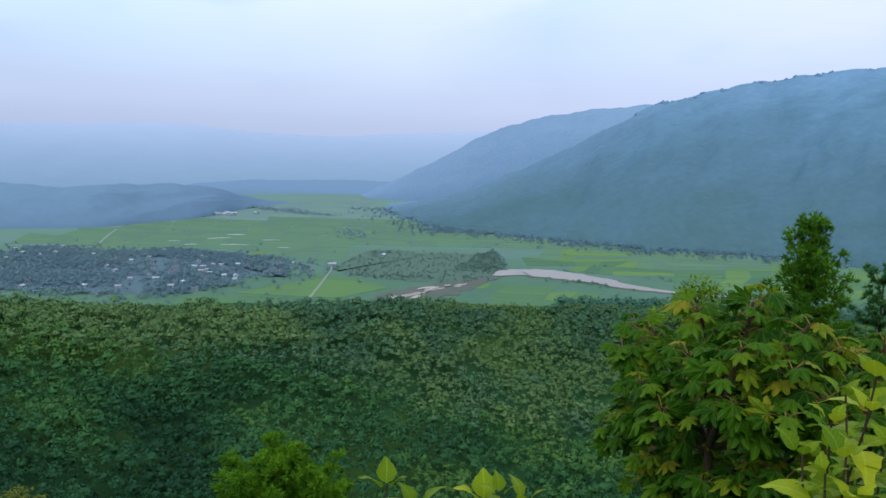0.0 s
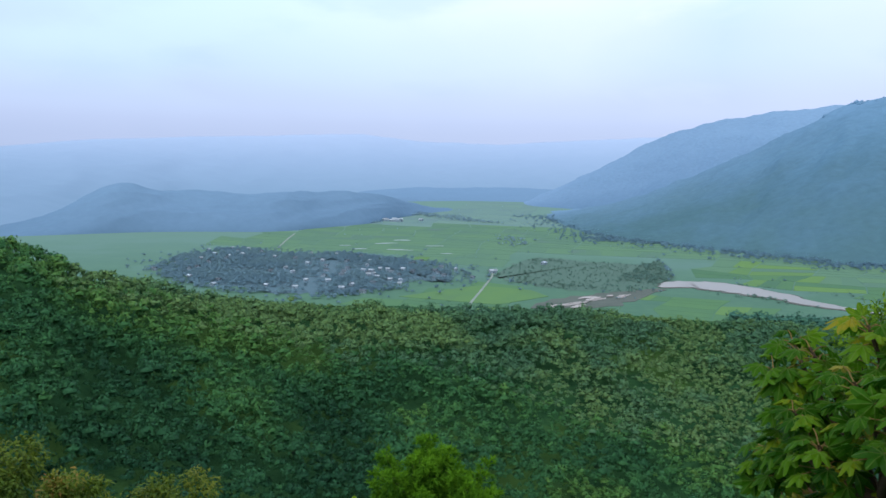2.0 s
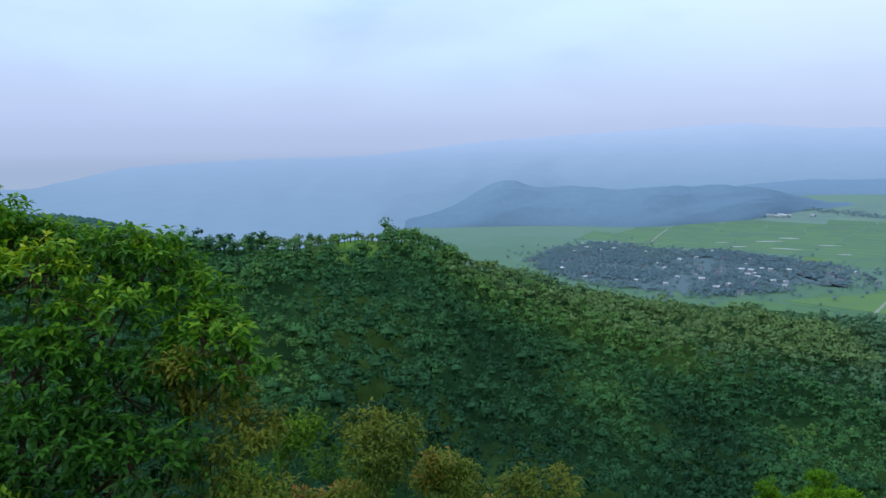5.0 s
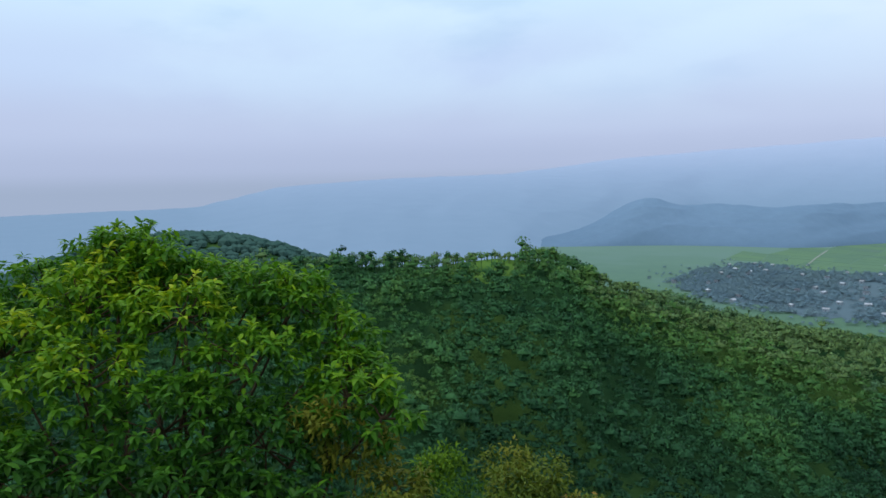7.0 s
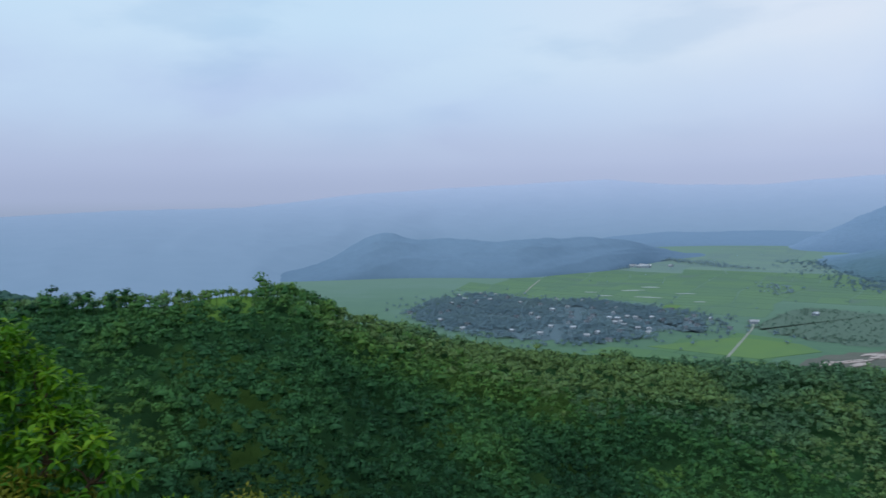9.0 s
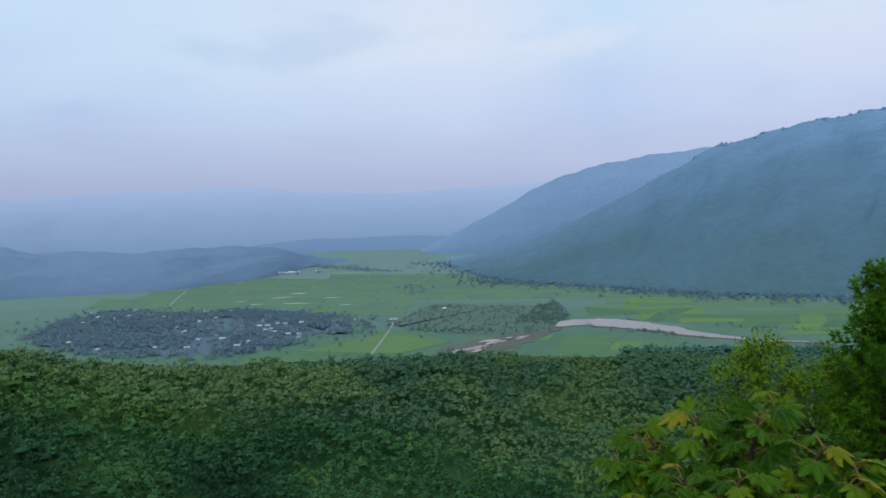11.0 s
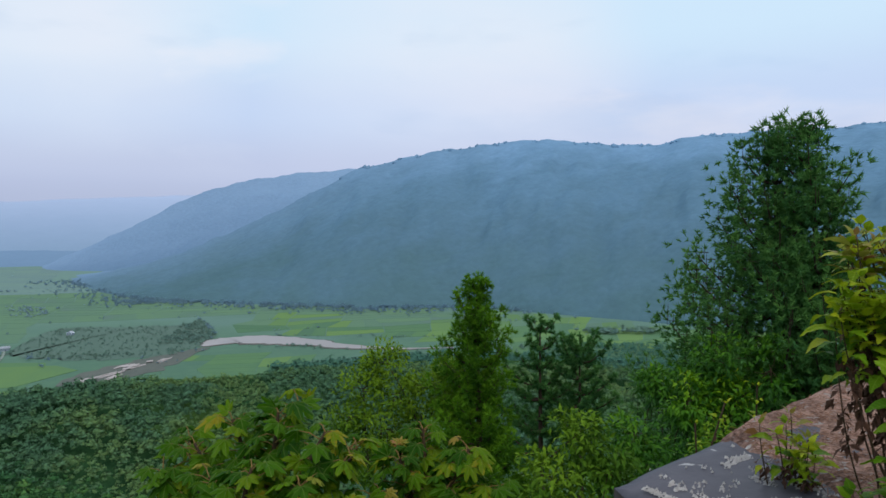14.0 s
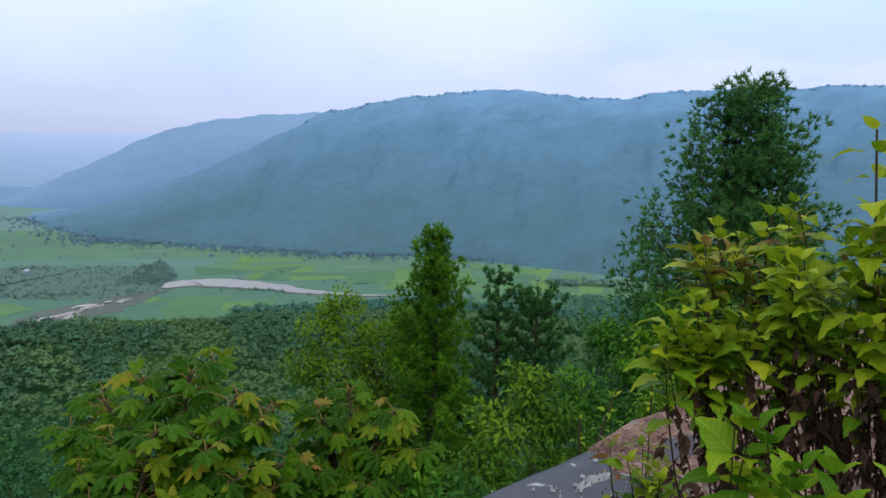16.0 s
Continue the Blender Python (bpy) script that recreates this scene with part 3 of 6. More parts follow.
def trunks(c, which):
    """Thin three-sided stems under the crowns that stand against the sky or the valley."""
    edge = np.flatnonzero((r[which] > rc[which] - 9))
    k = len(edge)
    ang = np.arange(3) * 2.1
    ring = np.stack([np.cos(ang), np.sin(ang), np.zeros(3)], 1)
    low = c[edge] - np.stack([np.zeros(k), np.zeros(k), tall[which][edge] + 0.5], 1)
    v = np.concatenate([low[:, None] + ring * 0.2, c[edge][:, None] + ring * 0.12], 1)
    f = np.array([(a, (a + 1) % 3, 3 + (a + 1) % 3) for a in range(3)] + [(a, 3 + (a + 1) % 3, 3 + a) for a in range(3)])
    return v.reshape(-1, 3), (f[None] + (np.arange(k) * 6)[:, None, None]).reshape(-1, 3), np.repeat(edge, 6), np.tile(np.concatenate([ring, ring]), (k, 1))


# crowns farther off take the hazed colour
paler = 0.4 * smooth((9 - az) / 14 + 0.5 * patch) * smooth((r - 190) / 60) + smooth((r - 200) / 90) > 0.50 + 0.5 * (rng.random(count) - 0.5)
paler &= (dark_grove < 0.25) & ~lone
for far_side, mat, text in ((False, M_WOOD_FAR, "dense dark green broadleaf forest covering the near hill"), (True, M_WOOD_FLANK, "green forest on the hill's far flank, paled and blued by painted haze")):
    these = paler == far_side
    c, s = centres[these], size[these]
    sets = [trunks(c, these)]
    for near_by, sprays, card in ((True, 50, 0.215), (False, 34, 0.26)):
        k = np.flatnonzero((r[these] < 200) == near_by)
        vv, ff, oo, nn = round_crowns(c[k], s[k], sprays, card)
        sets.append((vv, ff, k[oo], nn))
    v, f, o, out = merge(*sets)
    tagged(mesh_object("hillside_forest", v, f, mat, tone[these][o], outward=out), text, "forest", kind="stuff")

# the shoulder beyond the crest
n = 1500
az, r = rng.uniform(58, 95, n), rng.uniform(520, 680, n)
x, y = polar(az, r)
z = ground_height(x, y)
ok = z > FLOOR_Z + 8
c = np.stack([x, y, z + 2], 1)[ok]
v, f, o = blobs(c, rng.uniform(3.0, 5.5, len(c)))
tagged(mesh_object("shoulder_forest", v, f, M_LHILL), "bluish green wood on the rounded hill beyond the crest", "forest", kind="stuff")

# low wood between the hill and the river
n = 8500
az, r = rng.uniform(-64, -9, n), np.sqrt(rng.uniform(400 ** 2, 860 ** 2, n))
x, y = polar(az, r)
wood = (r > np.interp(az, BEARING, CREST_R) - 5) & (r < 545 + 100 * smooth((-az - 14) / 8) + 25 * fbm(x / 60, y / 60, 15) + 190 * smooth((-az - 24) / 10)) & (fbm(x / 55, y / 55, 19) < 0.32)
x, y = x[wood], y[wood]
size = rng.uniform(1.8, 4.2, len(x))
c = np.stack([x, y, ground_height(x, y) + size], 1)
tone = np.clip(0.45 + 0.5 * fbm(x / 50, y / 50, 23) + 0.3 * (rng.random(len(x)) - 0.5), 0, 1)
v, f, o, out = round_crowns(c, size * 0.95, 28, 0.26)
# directions bent upward to flatten the crowns as haze would
out = 0.5 * out + [0, 0, 0.6]
tagged(mesh_object("lowland_forest", v, f, M_WOOD_LOW, tone[o], outward=out), "green forest on the low ground before the river, teal with painted haze", "forest", kind="stuff")

# crowns along the mountain's skyline
X, Y, Z, U = MAIN
edge = np.argwhere((U > 0.985) & (U < 1.03))
pick = edge[rng.choice(len(edge), 520)]
c = np.stack([X[pick[:, 0], pick[:, 1]] + rng.uniform(-5, 5, len(pick)), Y[pick[:, 0], pick[:, 1]] + rng.uniform(-5, 5, len(pick)), Z[pick[:, 0], pick[:, 1]] - 2.0], 1)
c = c[c[:, 2] > 130]
v, f, o = blobs(c, rng.uniform(2.5, 7.5, len(c)) * (0.6 + 0.8 * rng.random(len(c)) ** 3), 0.95)
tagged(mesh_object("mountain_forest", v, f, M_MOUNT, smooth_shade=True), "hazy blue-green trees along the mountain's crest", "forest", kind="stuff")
# ---------------------------------------------------------------- the valley floor
def part(name, bm, mat, parent=None, label=""):
    """A bmesh as one mesh object, under a thing where one is given."""
    me = bpy.data.meshes.new(name)
    bm.to_mesh(me)
    bm.free()
    me.materials.append(mat)
    ob = new(name, me)
    if parent is not None:
        ob.parent = parent
    if label:
        tagged(ob, label)
    return ob


def plain(name, colour, rough=0.8, vary=0.0, spec=0.2):
    """A small plain surface; vary: how far objects on it differ in brightness."""
    m, nodes, links, out = material(name)
    bsdf = nodes.new("ShaderNodeBsdfPrincipled")
    bsdf.inputs["Roughness"].default_value, bsdf.inputs["Specular IOR Level"].default_value = rough, spec
    info = nodes.new("ShaderNodeObjectInfo")
    geo = nodes.new("ShaderNodeNewGeometry")
    n = nodes.new("ShaderNodeTexNoise")
    n.inputs["Scale"].default_value, n.inputs["Detail"].default_value = 0.05 if vary else 0.8, 6
    links.new(geo.outputs["Position"], n.inputs["Vector"])
    add = nodes.new("ShaderNodeMath")
    links.new(info.outputs["Random"], add.inputs[0])
    links.new(n.outputs[0], add.inputs[1])
    mr = nodes.new("ShaderNodeMapRange")
    mr.inputs["From Max"].default_value = 2.0
    mr.inputs["To Min"].default_value, mr.inputs["To Max"].default_value = 1 - max(vary, 0.1), 1 + max(vary, 0.1)
    links.new(add.outputs[0], mr.inputs[0])
    mul = nodes.new("ShaderNodeMix")
    mul.data_type, mul.blend_type = "RGBA", "MULTIPLY"
    mul.inputs["Factor"].default_value = 1.0
    mul.inputs["A"].default_value = (*colour, 1)
    links.new(mr.outputs[0], mul.inputs["B"])
    links.new(mul.outputs["Result"], bsdf.inputs["Base Color"])
    links.new(bsdf.outputs[0], out.inputs[0])
    return m




def rice(name, dull, fresh, bare, spread=1.0):
    """Rice land: each field has a tone of its own, crossed by streaky growth and thinner, barer spots."""
    m, nodes, links, out = material(name)
    geo, info = nodes.new("ShaderNodeNewGeometry"), nodes.new("ShaderNodeObjectInfo")
    lay = nodes.new("ShaderNodeMapping")
    lay.inputs["Rotation"].default_value = (0, 0, 0.25)
    lay.inputs["Scale"].default_value = (1.0, 0.45, 1.0)
    links.new(geo.outputs["Position"], lay.inputs[0])
    total = info.outputs["Random"]
    for scale, weight in ((0.012, 1.1), (0.06, 0.9), (0.3, 0.5)):
        n, add = nodes.new("ShaderNodeTexNoise"), nodes.new("ShaderNodeMath")
        n.inputs["Scale"].default_value, n.inputs["Detail"].default_value = scale, 4
        links.new(lay.outputs[0], n.inputs["Vector"])
        add.operation = "MULTIPLY_ADD"
        add.inputs[1].default_value = weight * spread
        links.new(n.outputs[0], add.inputs[0])
        links.new(total, add.inputs[2])
        total = add.outputs[0]
    level = nodes.new("ShaderNodeMapRange")
    level.inputs["From Min"].default_value, level.inputs["From Max"].default_value = 0.85 * spread, 1 + 1.75 * spread
    links.new(total, level.inputs[0])
    ramp = ramp_of(nodes, [(0.0, bare), (0.22, dull), (0.6, tuple((p + q) / 2 for p, q in zip(dull, fresh))), (1.0, fresh)], "LINEAR")
    links.new(level.outputs[0], ramp.inputs[0])
    bsdf = nodes.new("ShaderNodeBsdfDiffuse")
    links.new(ramp.outputs[0], bsdf.inputs[0])
    links.new(bsdf.outputs[0], out.inputs[0])
    return m


# the two remoter rice colours are paler and bluer, haze painted in
M_PADDY = [rice("young_rice", (0.092, 0.182, 0.114), (0.122, 0.230, 0.106), (0.112, 0.165, 0.145)), rice("rice_hazed", (0.121, 0.212, 0.150), (0.145, 0.252, 0.142), (0.140, 0.200, 0.190)), rice("distant_rice_hazed", (0.165, 0.255, 0.245), (0.190, 0.290, 0.240), (0.180, 0.248, 0.258))]
M_PADDY_WET = plain("flooded_paddy", (0.34, 0.40, 0.42), rough=0.5, vary=0.15, spec=0.3)
M_PADDY_RIPE = rice("ripening_rice", (0.126, 0.228, 0.104), (0.168, 0.280, 0.088), (0.118, 0.195, 0.115))
M_WATER = plain("muddy_water", (0.31, 0.275, 0.265), rough=0.35, spec=0.35)
M_BANK = surface("river_bank", (0.085, 0.105, 0.090), (0.14, 0.15, 0.13), 0.05, 0.4, bump=0.0)
M_GRAVEL = surface("river_gravel", (0.34, 0.30, 0.28), (0.52, 0.46, 0.45), 0.05, 0.5, bump=0.3, bump_distance=0.3)
M_DIRT = surface("dirt_road", (0.20, 0.25, 0.21), (0.30, 0.33, 0.29), 0.05, 0.4, bump=0.0)
M_WALL_PALE = plain("pale_house_wall", (0.30, 0.36, 0.42), vary=0.3)
M_ROOF_PALE = plain("tin_roof", (0.66, 0.70, 0.76), rough=0.5, vary=0.4)
M_ROOF_RUST = plain("rusty_roof", (0.22, 0.25, 0.29), vary=0.3)
M_DOOR = plain("dark_opening", (0.10, 0.13, 0.16))
VILLAGE = [(-552, 780), (-618, 980), (-580, 1046), (-530, 1048), (-472, 1000), (-377, 1046), (-310, 1000), (-231, 978), (-150, 865), (-150, 806), (-195, 806), (-217, 745), (-248, 690), (-288, 660), (-330, 650), (-430, 695)]
SCRUB = [(-138, 872), (-120, 1010), (-99, 1095), (-16, 1070), (45, 1050), (76, 1100), (82, 930), (60, 860), (30, 805), (-40, 800), (-90, 830)]


def inside(px, py, polygon):
    hit = np.zeros(np.shape(px), bool)
    for (x0, y0), (x1, y1) in zip(polygon, polygon[1:] + polygon[:1]):
        cross = ((y0 > py) != (y1 > py)) & (px < (x1 - x0) * (py - y0) / (y1 - y0 + 1e-9) + x0)
        hit ^= cross
    return hit


def ribbon(name, pts, mat, z, thick=0.25, wobble=0.0, parent=None, seed=0):
    """A flat strip of changing half-width along a line in plan, with a thin edge."""
    pts = np.array(pts, float)
    n = 12 * (len(pts) - 1) + 1
    s = np.linspace(0, len(pts) - 1, n)
    line = np.stack([np.interp(s, np.arange(len(pts)), pts[:, k]) for k in range(3)], 1)
    for _ in range(10):
        line[1:-1] = (line[:-2] + 2 * line[1:-1] + line[2:]) / 4
    d = np.gradient(line[:, :2], axis=0)
    d /= np.linalg.norm(d, axis=1, keepdims=True)
    side = np.stack([-d[:, 1], d[:, 0]], 1)
    jl, jr = 1 + wobble * vnoise(s * 3.1, s * 0 + seed, 5), 1 + wobble * vnoise(s * 2.7, s * 0 + seed, 6)
    left, right = line[:, :2] + side * (line[:, 2] * jl)[:, None], line[:, :2] - side * (line[:, 2] * jr)[:, None]
    up, down = np.full((n, 1), z), np.full((n, 1), z - thick)
    rows = np.stack([np.hstack([left, down]), np.hstack([left, up]), np.hstack([right, up]), np.hstack([right, down])], 1)
    return mesh_object(name, rows.reshape(-1, 3), grid_faces(n, 4)[:, ::-1], mat, parent=parent)


RIVER = [(60, 850, 3), (72, 860, 11), (85, 876, 21), (100, 882, 28), (121, 878, 30), (142, 867, 27), (162, 845, 23), (183, 818, 18), (203, 791, 13), (222, 770, 9), (242, 757, 6), (262, 743, 4), (290, 735, 2), (315, 730, 1)]
bank = ribbon("river_bank", [(x, y, w * 1.08 + 3) for x, y, w in RIVER], M_BANK, FLOOR_Z + 0.35, wobble=0.25)
tagged(bank, "dark brown muddy bank along the river", "bank", kind="structure")
river = ribbon("water", RIVER, M_WATER, FLOOR_Z + 0.95, thick=0.7, wobble=0.22)
tagged(river, "muddy pale brown river winding between rice fields", "river", kind="structure")
bed = ribbon("gravel_bed", [(-64, 640, 10), (-50, 685, 18), (-28, 722, 27), (0, 757, 30), (22, 785, 20), (42, 815, 10), (64, 840, 6)], M_BANK, FLOOR_Z + 0.33, wobble=0.3)
tagged(bed, "brown dried side channel of the river", "river bed", kind="structure")
for k in range(26):
    u = k / 25
    x, y = -54 + 68 * u + rng.uniform(-19, 19) * (0.3 + 0.7 * u), 668 + 112 * u + rng.uniform(-9, 9)
    ln, w = rng.uniform(5, 15), rng.uniform(1.2, 4.2)
    g = ribbon("gravel_bar", [(x - ln * 0.6, y - ln, 0.3), (x, y, w), (x + ln * 0.6, y + ln, 0.3)], M_GRAVEL, FLOOR_Z + 0.7 + 0.25 * (k % 5), thick=0.5, wobble=0.5, seed=k)
    tagged(g, "pale pinkish bar of river gravel", "gravel", group="gravel bars in the river bed", kind="structure")
road = ribbon("road", [(-126, 660, 1.4), (-128, 700, 1.4), (-131, 780, 1.3), (-136, 892, 1.2), (-150, 930, 1.0)], M_DIRT, FLOOR_Z + 0.5)
tagged(road, "narrow pale dirt road between the fields", "road", kind="structure")
track = ribbon("track", [(-517, 1077, 1.5), (-560, 1200, 1.6), (-601, 1329, 1.6)], M_DIRT, FLOOR_Z + 0.5)
tagged(track, "pale farm track crossing the rice fields", "road", kind="structure")

# rice fields: a skewed, jittered patchwork
base_of = lambda az: np.interp(-az, [-6, -4.3, -2.5, 0.6, 6, 9.3, 16, 21, 25, 31, 39, 54, 90], [2100, 1960, 1610, 1420, 1335, 1290, 1205, 1205, 1200, 1120, 1040, 960, 930])
river_xy = np.array([(x, y) for x, y, w in RIVER], float)


def river_gap(x, y):
    best = 1e9
    for (x0, y0), (x1, y1) in zip(river_xy[:-1], river_xy[1:]):
        d = np.array([x1 - x0, y1 - y0])
        u = min(max(((x - x0) * d[0] + (y - y0) * d[1]) / (d @ d), 0), 1)
        best = min(best, math.hypot(x - x0 - u * d[0], y - y0 - u * d[1]))
    return best


def corner(i, j):
    h = lattice(np.int64(i * 7 + 1000), np.int64(j * 13 + 1000), 3), lattice(np.int64(i * 5 + 2000), np.int64(j * 11 + 2000), 8)
    y = 630 * 1.062 ** j
    x = i * (46 + 0.05 * (y - 630))
    return x + (h[0] - 0.5) * 22 + 0.18 * (y - 700), y + (h[1] - 0.5) * 0.035 * y - 0.10 * x


bunds = []
for j in range(0, 25):
    for i in range(-18, 16):
        quad = [corner(i, j), corner(i + 1, j), corner(i + 1, j + 1), corner(i, j + 1)]
        cx, cy = sum(q[0] for q in quad) / 4, sum(q[1] for q in quad) / 4
        r, az = math.hypot(cx, cy), math.degrees(math.atan2(-cx, cy))
        if not (-48 < az < 47) or r > base_of(az) - 30 and az < 5 or r < 620 or (az > 24 and r > 1480) or (az > 12 and r > 1700 + (24 - az) * 60):
            continue
        if any(inside(np.array(q[0]), np.array(q[1]), p) for p in (VILLAGE, SCRUB) for q in quad + [(cx, cy)]):
            continue
        if min(river_gap(*q) for q in quad + [(cx, cy)]) < 32 and cx > 40 or (-75 < cx < 40 and cy < 800):
            continue
        h = float(lattice(np.int64(i + 500), np.int64(j + 500), 77))
        h2 = float(lattice(np.int64(i * 3 + 90), np.int64(j * 5 + 40), 12))
        ends = (quad[0], quad[3], quad[2], quad[1]) if h2 < 0.45 else tuple(quad)
        pieces = 3 if h2 > 0.8 and r < 1400 else 2
        for q in range(pieces):
            mix = lambda a, b, u: (a[0] + (b[0] - a[0]) * u, a[1] + (b[1] - a[1]) * u)
            u0, u1 = (q + 0.12 * (h - 0.5) * (q > 0)) / pieces, (q + 1 + 0.12 * (h - 0.5) * (q + 1 < pieces)) / pieces
            plot = [mix(ends[0], ends[1], u0), mix(ends[0], ends[1], u1), mix(ends[3], ends[2], u1), mix(ends[3], ends[2], u0)]
            if h2 < 0.45:
                plot = plot[::-1]
            mx, my = sum(p[0] for p in plot) / 4, sum(p[1] for p in plot) / 4
            bm = bmesh.new()
            top = [bm.verts.new((mx + (x - mx) * 0.975, my + (y - my) * 0.975, FLOOR_Z + 0.12)) for x, y in plot]
            low = [bm.verts.new((v.co.x, v.co.y, FLOOR_Z - 0.1)) for v in top]
            bm.faces.new(top)
            for a in range(4):
                bm.faces.new((low[a], low[(a + 1) % 4], top[(a + 1) % 4], top[a]))
            bmesh.ops.recalc_face_normals(bm, faces=bm.faces[:])
            # farther plots take the hazed rice colours
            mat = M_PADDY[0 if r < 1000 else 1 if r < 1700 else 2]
            if (h + 0.37 * q) % 1 > (0.45 if az < -22 and r > 800 else 0.88) and r < 1150:
                mat = M_PADDY_RIPE
            f = part("rice_field", bm, mat)
            tagged(f, "bright green rice paddy on the valley floor" if r < 1300 else "green rice paddy far up the valley, paled by painted haze", "field", group="rice paddies in the valley", kind="structure")
        if h2 > 0.3:
            bunds.append((quad[0], quad[1] if h > 0.4 else quad[3]))
for x, y, x1, y1, w in ((-402, 1104, -380, 1118, 5), (-346, 1117, -302, 1119, 5), (-392, 1198, -360, 1222, 6), (-380, 1270, -350, 1276, 6), (-570, 862, -562, 886, 5), (-440, 1150, -420, 1155, 4), (-300, 1190, -270, 1200, 4), (-250, 1090, -232, 1094, 4)):
    flood = ribbon("flooded_field", [(x, y, w * 0.4), ((x + x1) / 2, (y + y1) / 2 + 3, w), (x1, y1, w * 0.3)], M_PADDY_WET, FLOOR_Z + 0.4, wobble=0.3, seed=int(x))
    tagged(flood, "narrow flooded paddy strip shining pale under the sky", "field", group="flooded strips in the rice fields", kind="structure")
bm = bmesh.new()
plan = ((-101, 690), (-57, 752), (-78, 786), (-136, 800), (-142, 798), (-205, 705))
top = [bm.verts.new((x, y, FLOOR_Z + 0.36)) for x, y in plan]
low = [bm.verts.new((x, y, FLOOR_Z - 0.1)) for x, y in plan]
bm.faces.new(top)
for a in range(6):
    bm.faces.new((low[a], low[(a + 1) % 6], top[(a + 1) % 6], top[a]))
tagged(part("rice_field", bm, M_PADDY_RIPE), "light yellow-green rice paddy beside the dirt road", "field", group="rice paddies in the valley", kind="structure")


def house(x, y, turn, length, width, height, pale):
    """A small gabled village house; roof, walls and a dark doorway are parts."""
    root = new("house")
    root.matrix_basis = pose(x, y, FLOOR_Z, 0, 0, turn)
    bm = bmesh.new()
    bmesh.ops.create_cube(bm, size=1, matrix=Matrix.Translation((0, 0, height / 2 - 0.2)) @ Matrix.Diagonal((length, width, height + 0.4, 1)))
    wall = part("wall", bm, M_WALL_PALE, root)
    bm = bmesh.new()
    e, o, ridge = 0.5, 0.6, height + width * 0.32
    pts = [(-length / 2 - o, -width / 2 - e, height - 0.1), (length / 2 + o, -width / 2 - e, height - 0.1), (length / 2 + o, 0, ridge), (-length / 2 - o, 0, ridge),
           (-length / 2 - o, width / 2 + e, height - 0.1), (length / 2 + o, width / 2 + e, height - 0.1)]
    vs = [bm.verts.new(p) for p in pts]
    bm.faces.new((vs[0], vs[1], vs[2], vs[3]))
    bm.faces.new((vs[3], vs[2], vs[5], vs[4]))
    bmesh.ops.solidify(bm, geom=bm.faces[:], thickness=0.15)
    part("roof", bm, M_ROOF_PALE if pale else M_ROOF_RUST, root)
    bm = bmesh.new()
    bmesh.ops.create_cube(bm, size=1, matrix=Matrix.Translation((0, -width / 2, 1.0)) @ Matrix.Diagonal((1.0, 0.12, 2.0, 1)))
    part("door", bm, M_DOOR, wall)
    tagged(root, "small pale village house with a tin roof" if pale else "small village house with a rusty roof", "house", group="houses of the valley village")
    return root


rnd = random.Random(4)
placed = []
while len(placed) < 54:
    x, y = rnd.uniform(-690, -145), rnd.uniform(700, 1050)
    if inside(np.array(x), np.array(y), VILLAGE) and all(math.hypot(x - a, y - b) > 13 for a, b in placed):
        placed.append((x, y))
        house(x, y, rnd.choice((0, 90)) + rnd.uniform(-25, 25), rnd.uniform(4, 6.5), rnd.uniform(3.4, 4.6), rnd.uniform(2.4, 3.2), rnd.random() < 0.6)
for k in range(26):
    x, y = rnd.gauss(-262, 42), rnd.gauss(880, 55)
    if inside(np.array(x), np.array(y), VILLAGE) and all(math.hypot(x - a, y - b) > 11 for a, b in placed):
        placed.append((x, y))
        house(x, y, rnd.choice((0, 90)) + rnd.uniform(-25, 25), rnd.uniform(4, 6.5), rnd.uniform(3.4, 4.6), rnd.uniform(2.4, 3.2), rnd.random() < 0.7)
for k in range(22):
    house(-590 + rnd.gauss(0, 48), 1735 + rnd.gauss(0, 26), rnd.uniform(-30, 30), rnd.uniform(9, 15), rnd.uniform(7, 9), rnd.uniform(3.5, 6), rnd.random() < 0.8)
house(-139, 905, 20, 9, 6, 3.4, True)
house(-84, 1010, 70, 8, 6, 3.2, True)

# rough ground under the village trees and the scrub
# the village ground's dull blue is haze put into its colour
for polygon, mat, text in ((VILLAGE, plain("village_ground", (0.088, 0.150, 0.185), vary=0.3), "dull ground among the village trees, bluish with painted haze"), (SCRUB, plain("scrubland", (0.092, 0.165, 0.125), vary=0.25), "dull green scrubland by the river")):
    bm = bmesh.new()
    pts = []
    if polygon is VILLAGE:
        mx, my = sum(p[0] for p in polygon) / len(polygon), sum(p[1] for p in polygon) / len(polygon)
        polygon = [(mx + 0.84 * (x - mx), my + 0.84 * (y - my)) for x, y in polygon]
    for (x0, y0), (x1, y1) in zip(polygon, polygon[1:] + polygon[:1]):
        for k in range(10):
            u = k / 10
            pts.append((x0 + (x1 - x0) * u + rnd.gauss(0, 5), y0 + (y1 - y0) * u + rnd.gauss(0, 5)))
    bm.faces.new([bm.verts.new((x, y, FLOOR_Z + 0.3)) for x, y in pts])
    bmesh.ops.triangulate(bm, faces=bm.faces[:])
    bmesh.ops.recalc_face_normals(bm, faces=bm.faces[:])
    tagged(part("ground_rough", bm, mat), text, "ground", kind="structure")

# trees of the valley
spots, sizes = [], []


